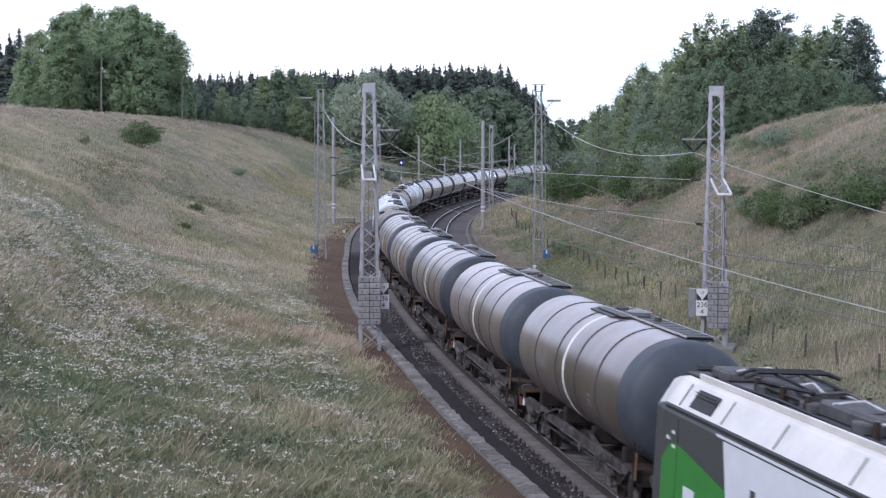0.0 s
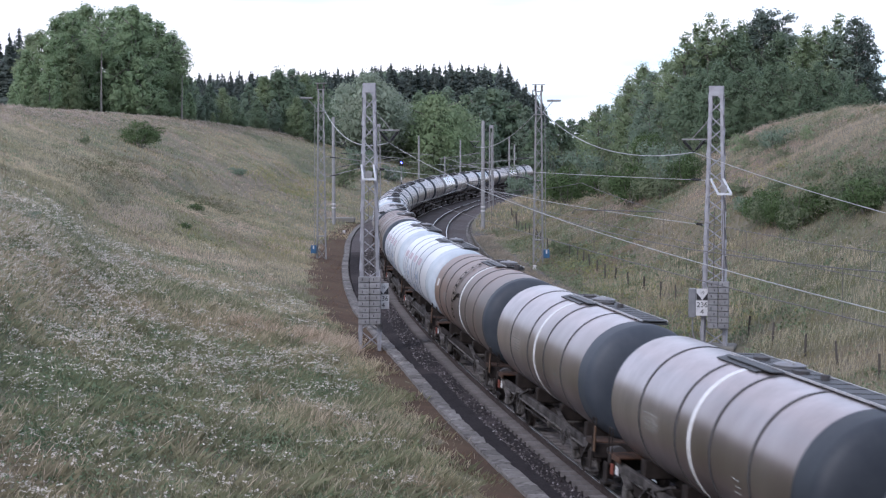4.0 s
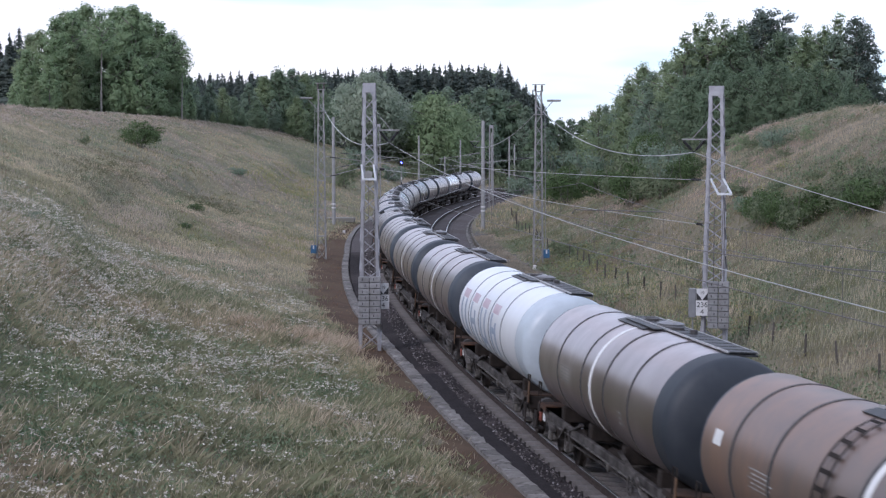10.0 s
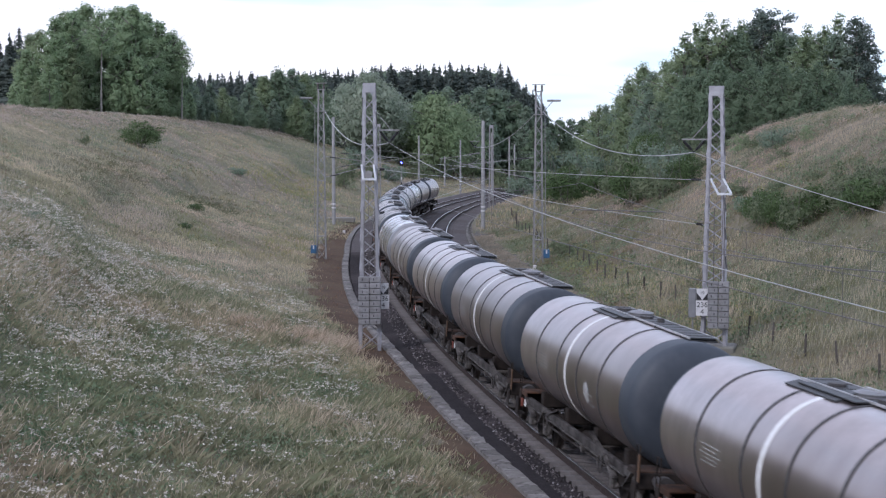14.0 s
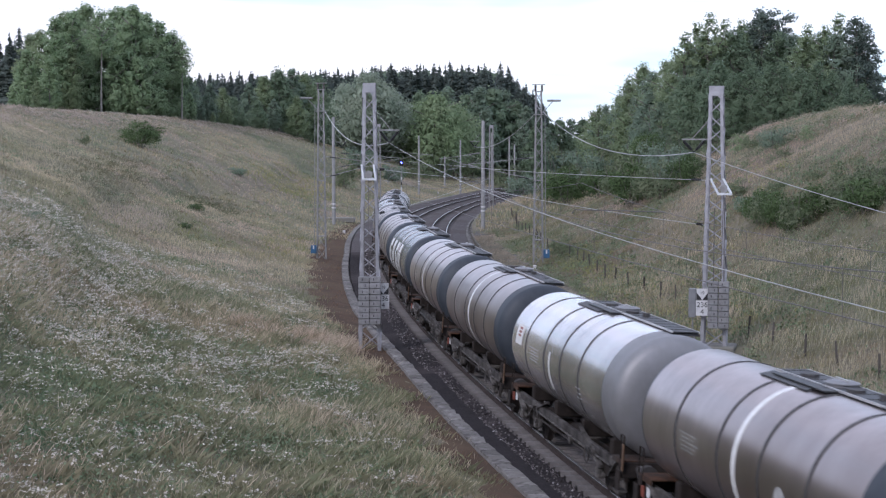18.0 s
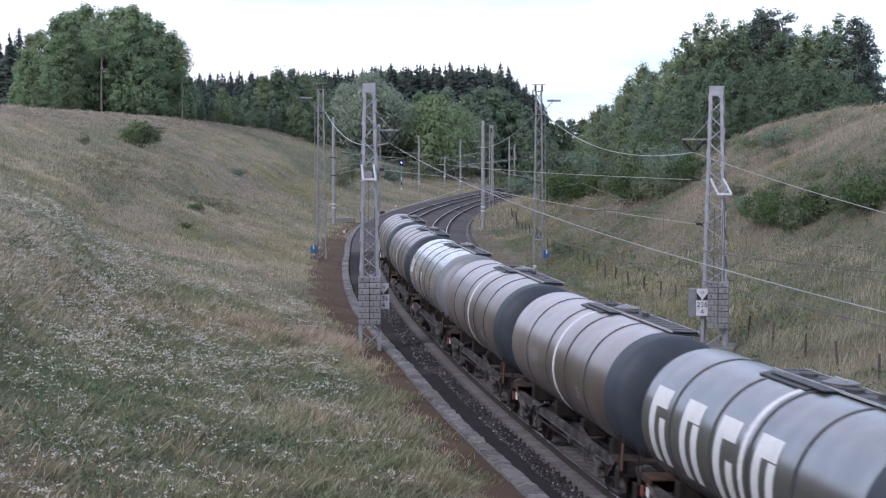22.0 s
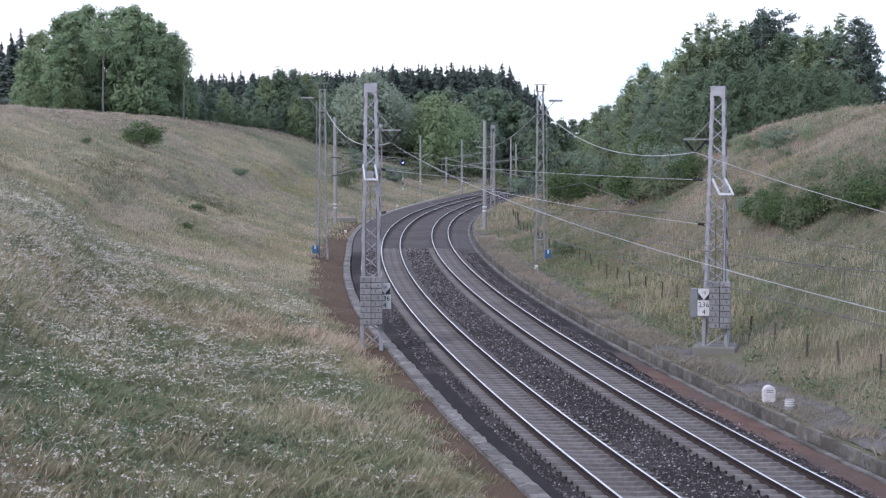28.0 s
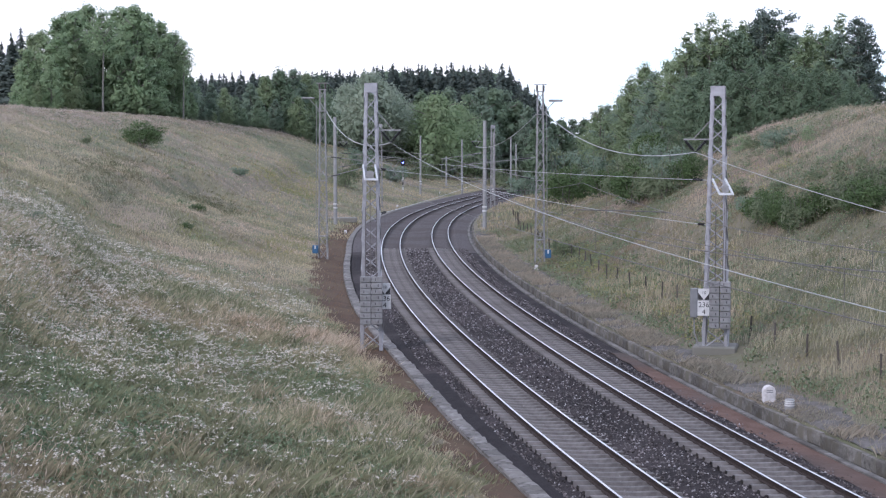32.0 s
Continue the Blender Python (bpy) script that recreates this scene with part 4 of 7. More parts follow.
M_ring = mat("grimy_weld_band", (0.04, 0.038, 0.039), (0.062, 0.058, 0.056), rough=0.7, scale=4)
M_stripe = mat("white_reflective_band", (0.7, 0.7, 0.7), (0.6, 0.6, 0.58), rough=0.5, scale=3)
M_letter = mat("faded_white_lettering", (0.42, 0.42, 0.41), (0.25, 0.245, 0.24), rough=0.6, scale=9)
M_rust = mat("rusty_brown_paint", (0.13, 0.07, 0.034), (0.06, 0.036, 0.022), rough=0.9, scale=5)
M_grate = mat("steel_walkway_grating", (0.085, 0.087, 0.09), (0.05, 0.052, 0.054), rough=0.55, metal=0.5, scale=14)
M_whiteband = mat("grey_weld_band", (0.22, 0.235, 0.26), (0.16, 0.17, 0.19), rough=0.5, scale=4)
M_shapeblue = mat("faded_blue_paint", (0.24, 0.31, 0.42), (0.34, 0.39, 0.47), rough=0.5, scale=3)
M_shapered = mat("faded_mauve_red_paint", (0.44, 0.33, 0.38), (0.5, 0.42, 0.46), rough=0.5, scale=3)
M_orange = mat("orange_red_marker", (0.24, 0.075, 0.05), (0.2, 0.06, 0.045), rough=0.5)
M_locodark = mat("anthracite_loco_paint", (0.05, 0.055, 0.058), (0.06, 0.065, 0.068), rough=0.35, scale=2)
M_locogreen = mat("bright_green_loco_paint", (0.03, 0.22, 0.035), (0.035, 0.19, 0.04), rough=0.35, scale=2)
M_locowhite = mat("white_loco_paint", (0.66, 0.69, 0.74), (0.6, 0.63, 0.67), rough=0.35, scale=2)
M_locoroof = mat("dusty_roof_paint", (0.1, 0.105, 0.112), (0.04, 0.04, 0.042), rough=0.6, scale=2.5)
M_locosilver = mat("pale_roof_edge", (0.68, 0.655, 0.62), (0.56, 0.54, 0.51), rough=0.3, metal=0.1, scale=1.2)
M_locoequip = mat("sooty_roof_equipment", (0.04, 0.04, 0.042), (0.09, 0.09, 0.092), rough=0.7, scale=4, bump=0.4, bump_scale=14)
M_glass = mat("dark_window_glass", (0.01, 0.012, 0.014), rough=0.08)


M_rustdeck = mat("rusty_platform_steel", (0.11, 0.052, 0.028), (0.03, 0.022, 0.018), rough=0.9, scale=3, bump=0.3, c3=(0.05, 0.042, 0.038), objvar=0.3, spec=0.12)
M_paleguard = mat("mottled_pale_steel", (0.17, 0.16, 0.152), (0.026, 0.023, 0.021), rough=0.75, scale=3.5, objvar=0.25, spec=0.12)
M_edge = mat("worn_steel_edge", (0.55, 0.55, 0.555), (0.36, 0.36, 0.36), rough=0.5, metal=0.4, scale=6)


def shell_disc(x, a, r, R, zc, n=20):
    """A round sheet lying on the tank's side."""
    bm = bmesh.new()
    c = bm.verts.new((x, -R * math.cos(radians(a)), zc + R * math.sin(radians(a))))
    ring = []
    for i in range(n):
        t = 2 * math.pi * i / n
        b = radians(a) + r * math.sin(t) / R
        ring.append(bm.verts.new((x + r * math.cos(t), -(R + 0.002) * math.cos(b), zc + (R + 0.002) * math.sin(b))))
    for i in range(n):
        bm.faces.new((c, ring[i], ring[(i + 1) % n]))
    return bm


def shell_patch(x0, x1, a0, a1, R, zc, n=8):
    """A curved sheet on the tank's right-hand side; angles in degrees up from level."""
    bm = bmesh.new()
    rows = []
    for i in range(n + 1):
        a = radians(a0 + (a1 - a0) * i / n)
        rows.append([bm.verts.new((x, -R * math.cos(a), zc + R * math.sin(a))) for x in (x0, (x0 + x1) / 2, x1)])
    for p, q in zip(rows, rows[1:]):
        for j in range(2):
            bm.faces.new((p[j], p[j + 1], q[j + 1], q[j]))
    return bm


SHELLS = {}


def tank_wagon(kind):
    shell, end = {"grey": (M_grey, M_slate), "grey_emblem": (M_grey, M_slate), "brown": (M_brown, M_slate), "white": (M_tankwhite, M_paleend), "silver": (M_silver, M_dullend), "lettered": (M_lead, M_slate)}[kind]
    brown = kind == "brown"
    half = 6.1 if brown else (5.72 if kind == "white" else 5.55)
    over = (14.67 if brown else 13.9 if kind == "white" else 13.56) / 2
    w = new("tank_wagon")
    R, zc, head = 1.475, 2.56, 0.5
    cut = {"silver": 0.85, "white": 0.95, "brown": 0.3, "lettered": 0.5}.get(kind, 0.62)          # how far the end paint reaches on to the shell
    tank = part("tank", bm_lathe(bmesh.new(), [(-half + i * (2 * half - cut) / 10, R) for i in range(11)], 64, 'x', (0, 0, zc), False), shell, w, smooth=True)
    for sx in (-1, 1):
        pr = [(sx * (half - (cut if sx > 0 else 0.002)), R - 0.003), (sx * (half + 0.01), R - 0.003), (sx * (half + 0.1), R - 0.012), (sx * (half + 0.22), R - 0.075), (sx * (half + 0.31), R * 0.86), (sx * (half + 0.38), R * 0.7), (sx * (half + 0.45), R * 0.42), (sx * (half + head), 0.08)]
        e = part("tank_end", bm_lathe(bmesh.new(), pr, 64, 'x', (0, 0, zc), False), end, w, "domed tank end", smooth=True)
        part("end_step", box((sx * (half + 0.42), 0.25, zc + 0.95), (0.12, 0.42, 0.1), 0.01), M_ring, e, "dark step")
        part("end_step", box((sx * (half + 0.5), 0.25, zc + 0.45), (0.1, 0.42, 0.08), 0.01), M_ring, e, "dark step")
        part("rub_mark", box((sx * (half + 0.45), -0.5, zc - 0.25), (0.02, 0.5, 0.025)), M_letter, e, "thin pale scratch")
    bands = {"brown": (-4.6, -2.8, 0.55, 2.1, 3.9), "white": (-3.6, -1.6, 0.3, 2.4), "silver": (-3.7, -1.4, 0.45, 2.4), "lettered": (-3.75, -1.4, 0.5, 2.55)}.get(kind, (-3.45, -1.05, 1.0, 3.05))
    for x in bands:
        part("weld_band", bm_lathe(bmesh.new(), [(x - 0.045, R - 0.02), (x - 0.045, R + 0.014), (x + 0.045, R + 0.014), (x + 0.045, R - 0.02)], 48, 'x', (0, 0, zc)), M_whiteband if kind == "white" else M_ring, tank)
    if kind != "white":
        x = {"brown": 0.72, "silver": -0.75, "lettered": 0.2}.get(kind, -0.2)
        if kind == "silver":
            part("pale_stripe", shell_patch(x - 0.09, x + 0.09, -30, 10, R + 0.008, zc), M_stripe, tank, "short white band")
        else:
            part("pale_stripe", bm_lathe(bmesh.new(), [(x - 0.1, R - 0.02), (x - 0.1, R + 0.008), (x + 0.1, R + 0.008), (x + 0.1, R - 0.02)], 48, 'x', (0, 0, zc)), M_stripe, tank, "painted white band")
    # lettering that cannot be read: plain bars
    if kind in ("grey", "grey_emblem", "brown", "silver"):
        for k in range(5):
            part("writing_bar", shell_patch(-half + 2.4 + 0.12 * (k % 2), -half + 3.3 + 0.1 * (k % 3), -9 + k * 3.2, -8.2 + k * 3.2, R + 0.006, zc, 2), M_letter, tank, "small pale writing")
        for k in range(3):
            part("writing_bar", shell_patch(2.2 + 0.1 * (k % 2), 2.6, -20 + k * 5, -18.9 + k * 5, R + 0.006, zc, 2), M_letter, tank, "small pale writing")
    if kind == "brown":
        part("data_plate", shell_patch(-half + 0.55, -half + 0.95, 8, 19, R + 0.008, zc, 3), M_stripe, tank, "white data plate")
    if kind == "silver":
        part("data_plate", shell_patch(-half + 0.5, -half + 1.3, 0, 22, R + 0.006, zc, 3), M_stripe, tank, "pale data panel")
        for k in range(3):
            part("mark_bar", shell_patch(-half + 0.75, -half + 1.1, 9 + 4 * k, 11.5 + 4 * k, R + 0.01, zc, 2), M_orange, tank, "small red mark")
    if kind == "grey_emblem":
        part("emblem", shell_disc(2.0, -9, 0.27, R + 0.006, zc), M_letter, tank, "pale round emblem patch")
    if kind in ("white", "lettered"):
        # large painted company marks as plain blocks
        for k in range(4):
            x = -half + 0.5 + k * 1.93
            if kind == "white":
                part("painted_block", shell_patch(x, x + 0.26, -36, 16, R + 0.006, zc, 8), M_shapeblue, tank, "tall faded blue bar")
                part("painted_block", shell_patch(x + 0.75, x + 1.02, -36, 16 - 9 * (k % 2), R + 0.006, zc, 8), M_shapeblue, tank, "tall faded blue bar")
                part("painted_block", shell_patch(x, x + 1.02, 17, 29, R + 0.006, zc, 5), M_shapered, tank, "faded mauve bar")
                part("painted_block", shell_patch(x + 0.26, x + 0.75, (-36, -12, -30, -8)[k], (-28, -4, -22, 0)[k], R + 0.006, zc, 3), M_shapeblue, tank, "short faded blue bar")
            else:
                part("painted_block", shell_patch(x, x + 0.34, -34, 30, R + 0.006, zc, 12), M_stripe, tank, "tall white painted bar")
                part("painted_block", shell_patch(x + 0.34, x + 1.0, 14, 30, R + 0.006, zc, 4), M_stripe, tank, "white painted bar")
                part("painted_block", shell_patch(x + 0.66, x + 1.0, -34, (6, 13, 0, 13)[k], R + 0.006, zc, 8), M_stripe, tank, "white painted bar")
    # top: walkway, manhole, valves
    wy = 0.3
    x0, x1 = (-1.8, 1.6) if brown else (-2.4 if kind == "silver" else -2.0, half - 0.3)
    wx, wlen = (x0 + x1) / 2, x1 - x0
    wk = part("walkway", box((wx, wy, zc + R + 0.05), (wlen, 0.62, 0.025)), M_grate, w, "steel grating walkway")
    for sy in (-0.32, 0.32):
        part("walkway_edge", box((wx, wy + sy, zc + R + 0.05), (wlen, 0.025, 0.045)), M_edge, wk, "bright steel edge")
    part("manhole_deck", box((-0.3 if not brown else 0.2, wy - 0.12, zc + R + 0.035), (2.4, 0.95, 0.03), 0.008), M_grate, wk, "wide dark plate round the manhole")
    part("end_plate", box((x1 - 0.22, wy, zc + R + 0.02), (0.5, 0.66, 0.03), 0.0, Euler((0, radians(9), 0)).to_matrix()), M_grate, wk, "sloping dark plate over the tank end")
    for x in (wx - wlen * 0.42, wx - wlen * 0.14, wx + wlen * 0.14, wx + wlen * 0.42):
        part("walkway_support", box((x, wy, zc + R - 0.02), (0.06, 0.7, 0.12)), M_ring, wk)
    mh = part("manhole", bm_lathe(bmesh.new(), [(R - 0.05, 0.3), (R + 0.1, 0.3), (R + 0.11, 0.33), (R + 0.13, 0.33), (R + 0.17, 0.2)], 20, 'z', (0.3, wy, zc)), M_dullend, w, "round manhole with lid")
    part("lid_handle", box((0.3, wy, zc + R + 0.18), (0.5, 0.05, 0.04)), M_edge, mh)
    part("side_plate", box((wx - wlen / 2 + 1.25, wy - 0.56, zc + R - 0.0), (2.2, 0.28, 0.03), 0.0, Euler((radians(14), 0, 0)).to_matrix()), M_grate, wk, "sloping step plate")
    for k in range(12):
        part("grating_bar", box((wx - wlen * 0.46 + k * wlen * 0.083, wy, zc + R + 0.068), (0.025, 0.6, 0.01)), M_ring, wk)
    for x in (-0.9, 1.1):
        part("hatch", bm_cyl(bmesh.new(), (x, wy - 0.1, zc + R), (x, wy - 0.1, zc + R + 0.12), 0.17, seg=14), M_ring, w, "dark hatch cover")
    part("vent_valve", bm_cyl(bmesh.new(), (2.0, wy, zc + R), (2.0, wy, zc + R + 0.16), 0.09, seg=12), M_ring, w)
    if brown:
        ld = part("side_ladder", shell_patch(-0.98, -0.9, -25, 72, R + 0.06, zc, 14), M_under, w, "dark steel side ladder")
        part("ladder_rail", shell_patch(-0.6, -0.52, -25, 72, R + 0.06, zc, 14), M_under, ld)
        for k in range(9):
            part("rung", shell_patch(-0.9, -0.6, -22 + k * 11, -19 + k * 11, R + 0.06, zc, 2), M_under, ld)
        part("hose", bm_tube(bmesh.new(), [(-0.5, -R - 0.03, zc + 0.1), (-0.3, -R - 0.02, zc + 0.22), (-0.1, -R + 0.02, zc + 0.34), (0.15, -R + 0.04, zc + 0.36), (0.35, -R - 0.02, zc + 0.28)], 0.035), M_under, w, "dark curved pipe")
    # underframe
    for sy in (-1, 1):
        part("side_sill", box((0, sy * 1.12, 0.98), (over * 2 - 1.6, 0.12, 0.2), 0.02), M_sill if kind != "brown" else M_under, w)
        for x in (-3.1, 3.1):
            part("strut", bm_bar(bmesh.new(), (x, sy * 1.15, 0.95), (x * 0.55, sy * 1.2, 1.32), 0.1, 0.05), M_sill, w)
    part("centre_sill", box((0, 0, 0.98), (over * 2 - 1.2, 0.5, 0.3), 0.02), M_under, w)
    for x in (-4.3, -1.5, 1.5, 4.3):
        part("saddle", box((x, 0, 1.2), (0.3, 2.1, 0.42), 0.03), M_under, w)
    for sx in (-1, 1):
        hs = part("headstock", box((sx * (over - 0.72), 0, 1.02), (0.2, 2.6, 0.36), 0.02), M_under, w)
        for sy in (-0.87, 0.87):
            b = part("buffer", bm_lathe(bmesh.new(), [(sx * (over - 0.62), 0.11), (sx * (over - 0.1), 0.1), (sx * (over - 0.1), 0.22), (sx * (over - 0.02), 0.2)], 16, 'x', (0, sy, 1.03)), M_ring, hs)
        part("coupling", bm_bar(bmesh.new(), (sx * (over - 0.62), 0, 0.95), (sx * (over - 0.02), 0, 0.88), 0.09), M_under, hs)
        g = part("handrail", bm_tube(bmesh.new(), [(sx * (over - 0.85), -1.28, 1.0), (sx * (over - 0.85), -1.28, 1.8), (sx * (over - 0.6), -1.28, 1.8), (sx * (over - 0.6), -1.28, 1.0)], 0.022), M_under, hs, "grimy handrail")
        if sx > 0:
            part("lever_plate", box((sx * (over - 0.55), -1.31, 1.32), (0.14, 0.03, 0.6), 0.01), M_rust, hs, "rusty brown brake lever plate")
        part("step", box((sx * (over - 0.7), -1.3, 0.55), (0.35, 0.25, 0.05)), M_sill, hs)
        part("step_hanger", box((sx * (over - 0.7), -1.36, 0.78), (0.3, 0.03, 0.45)), M_under, hs)
    for sx in (-1, 1):
        pf = part("end_platform", box((sx * (over - 1.05), 0, 1.215), (0.8, 2.5, 0.035), 0.008), M_rustdeck, w, "rusty brown end platform")
        part("platform_edge", box((sx * (over - 1.05), -1.27, 1.17), (0.9, 0.03, 0.12)), M_rustdeck, pf)
        part("axle_guard", bm_bar(bm_bar(bmesh.new(), (sx * (over - 1.25), -1.2, 1.1), (sx * (over - 2.0), -1.16, 0.62), 0.16, 0.04), (sx * (over - 2.9), -1.16, 0.62), (sx * (over - 3.6), -1.2, 1.02), 0.16, 0.04), M_paleguard, w, "pale dusty steel guard plate")
        part("brake_hose", bm_tube(bmesh.new(), [(sx * (over - 0.7), -0.4, 0.95), (sx * (over - 0.4), -0.42, 0.6), (sx * (over - 0.12), -0.4, 0.78)], 0.035), M_ring, w, "black rubber brake hose")
        part("hand_wheel", bm_lathe(bmesh.new(), [(-1.24, 0.2), (-1.26, 0.23), (-1.28, 0.2), (-1.26, 0.17), (-1.24, 0.2)], 18, 'y', (sx * (over - 3.9), 0, 0.78), False), M_sill, w, "small brake hand wheel")
    # dark reservoir, chest and rigging block, added to fill the shaded space below
    part("air_tank", bm_lathe(bmesh.new(), [(1.0, 0.1), (1.05, 0.24), (2.35, 0.24), (2.4, 0.1)], 14, 'x', (0, 0.1, 0.7)), M_under, w, "black air reservoir added to deepen the shade")
    part("valve_chest", box((-1.9, -0.75, 0.7), (0.7, 0.5, 0.42), 0.04), M_under, w)
    part("rigging", box((0, 0, 0.72), (6.2, 0.9, 0.16), 0.02), M_under, w, "dark block added as brake rigging to deepen the shade")
    # pale strip that paints the lit flange on the side sill
    part("sill_flange", box((0, -1.2, 0.875), (over * 2 - 4.0, 0.06, 0.025)), M_paleguard, w, "pale lower edge of the sill, its lit tone painted")
    part("lamp_bracket", box((-over + 0.9, -1.27, 0.88), (0.16, 0.04, 0.24)), M_orange, w, "small orange-red marker plate")
    part("tag_plate", box((-over + 1.2, -1.24, 0.9), (0.2, 0.02, 0.2)), M_stripe, w, "white tag plate")
    part("brake_cylinder", bm_cyl(bmesh.new(), (-0.9, -0.6, 0.75), (0.2, -0.6, 0.75), 0.2, seg=12), M_under, w)
    part("outlet_pipe", bm_cyl(bmesh.new(), (0.6, -1.15, 0.72), (0.6, 0.2, 0.9), 0.11, seg=10), M_axle, w)
    part("brake_rod", bm_bar(bmesh.new(), (-3.0, -1.05, 0.62), (3.0, -1.05, 0.7), 0.04), M_sill, w)
    # bogies
    for bx in (-over + 2.4, over - 2.4):
        bo = part("bogie", box((bx, 0, 0.62), (0.55, 1.9, 0.3), 0.03), M_under, w)
        for sy in (-1, 1):
            bm = bmesh.new()
            bm_box(bm, (bx, sy * 1.0, 0.6), (1.3, 0.1, 0.24), None, 0.02)
            bm_bar(bm, (bx - 0.6, sy * 1.0, 0.6), (bx - 1.2, sy * 1.0, 0.72), 0.12, 0.16)
            bm_bar(bm, (bx + 0.6, sy * 1.0, 0.6), (bx + 1.2, sy * 1.0, 0.72), 0.12, 0.16)
            part("side_frame", bm, M_under, bo)
            for ax in (-0.9, 0.9):
                wh = part("wheel", bm_lathe(bmesh.new(), [(sy * 0.66, 0.49), (sy * 0.69, 0.48), (sy * 0.7, 0.455), (sy * 0.82, 0.445), (sy * 0.82, 0.38), (sy * 0.78, 0.34), (sy * 0.79, 0.12)], 24, 'y', (bx + ax, 0, 0.45)), M_under, bo)
                part("axle_box", box((bx + ax, sy * 1.05, 0.46), (0.28, 0.2, 0.28), 0.04), M_axle, bo)
                for dx in (-0.24, 0.24):
                    part("spring", bm_cyl(bmesh.new(), (bx + ax + dx, sy * 1.02, 0.42), (bx + ax + dx, sy * 1.02, 0.66), 0.07, seg=8), M_axle, bo)
            part("brake_shoe", box((bx, sy * 0.76, 0.42), (0.5, 0.1, 0.3), 0.03), M_sill, bo)
    SHELLS[kind] = half
    return w


def locomotive():
    """The last third of the engine is what the place shows; it is built whole, 18.9 m long."""
    lo = tagged(new("locomotive"), "modern electric locomotive in anthracite, green and white livery", "locomotive")
    hl, hw = 9.2, 1.49
    prof = [(-hw, 0.95), (-hw, 2.95), (-hw + 0.05, 3.12), (-hw + 0.36, 3.6), (-hw + 0.5, 3.66), (hw - 0.5, 3.66), (hw - 0.36, 3.6), (hw - 0.05, 3.12), (hw, 2.95), (hw, 0.95)]

    def slice_at(x, k=1.0, drop=0.0):
        return [Vector((x, y * k, z - (drop if z > 3 else 0))) for y, z in prof]

    def loft(bm, ids, xs):
        rings = [[bm.verts.new(slice_at(x, k, d)[i]) for i in ids] for x, k, d in xs]
        for a, b in zip(rings, rings[1:]):
            for i in range(len(ids) - 1):
                bm.faces.new((a[i], a[i + 1], b[i + 1], b[i]))
        return rings
    xs = [(-hl, 0.84, 0.35), (-hl + 0.35, 0.93, 0.12), (-hl + 1.1, 1, 0), (hl - 1.1, 1, 0), (hl - 0.35, 0.93, 0.12), (hl, 0.84, 0.35)]
    bm = bmesh.new()
    loft(bm, [0, 1, 2], xs)
    loft(bm, [7, 8, 9], xs)
    body = part("side_wall", bm, M_locodark, lo)
    bm = bmesh.new()
    loft(bm, [2, 3, 4], xs)
    loft(bm, [5, 6, 7], xs)
    edge = part("roof_edge", bm, M_locosilver, lo, "pale bevelled roof edge")
    bm = bmesh.new()
    loft(bm, [4, 5], xs)
    roof = part("roof", bm, M_locoroof, lo, "dusty grey roof")
    for sx in (-1, 1):
        bm = bmesh.new()
        bm.faces.new([bm.verts.new(v) for v in slice_at(sx * hl, 0.84, 0.35)])
        fr = part("cab_front", bm, M_locodark, lo)
        part("windscreen", box((sx * (hl + 0.01), 0, 2.75), (0.04, 2.1, 0.75), 0.02), M_glass, fr, "dark windscreen")
        for sy in (-0.85, 0.85):
            part("headlight", box((sx * (hl + 0.02), sy, 1.55), (0.05, 0.3, 0.2), 0.02), M_white, fr, "unlit headlight")
            part("buffer", bm_cyl(bmesh.new(), (sx * hl, sy, 1.03), (sx * (hl + 0.45), sy, 1.03), 0.2, seg=14), M_ring, fr)
    for sy in (-1, 1):
        y = sy * (hw + 0.006)
        # green lower zone rising in a slant to the cab, white panel behind it
        obj("green_panel", [(-8.08, y, 1.0), (-4.4, y, 1.0), (-4.55, y, 2.02), (-7.3, y, 2.42), (-7.6, y, 2.36), (-8.08, y, 1.98)], [(0, 1, 2, 3, 4, 5)], M_locogreen, body, "bright green slanted panel")
        obj("white_panel", [(-4.25, y, 0.97), (7.9, y, 0.97), (7.9, y, 2.9), (-4.75, y, 2.9)], [(0, 1, 2, 3)], M_locowhite, body, "large white side panel")
        for k, (x, h, m) in enumerate(((-3.2, 1.1, M_locodark), (-2.4, 1.1, M_locodark), (-1.5, 1.1, M_locodark))):
            part("painted_bar", box((x, sy * (hw + 0.01), 1.75), (0.22, 0.012, h)), m, body, "dark upright logo bar")
        part("logo_square", box((-6.4, sy * (hw + 0.012), 1.35), (0.6, 0.012, 0.65)), M_locowhite, body, "white logo square")
        for dx, dz in ((-7.75, 2.45), (-7.45, 2.6), (-7.4, 2.32)):
            part("plate", box((dx, sy * (hw + 0.01), dz), (0.18, 0.014, 0.06)), M_white, body, "small pale plate")
        part("gutter", box((0, sy * (hw - 0.015), 3.06), (16.0, 0.05, 0.06)), M_blackpaint, body, "dark roof gutter")
        va = Euler((sy * radians(33), 0, 0)).to_matrix()
        rv = part("roof_vent", box((-6.3, sy * (hw - 0.2), 3.36), (1.15, 0.05, 0.4), 0.0, va), M_blackpaint, edge, "black louvred opening")
        for k in range(5):
            part("louvre", box((-6.3, sy * (hw - 0.19), 3.22 + 0.07 * k), (1.05, 0.05, 0.012), 0.0, va), M_locoequip, rv)
        for x in (-7.4, -5.1, -2.6, 0.4, 3.2, 6.0):
            part("panel_seam", box((x, sy * (hw - 0.195), 3.36), (0.025, 0.03, 0.5), 0.0, va), M_cabinet, edge, "dark panel joint")
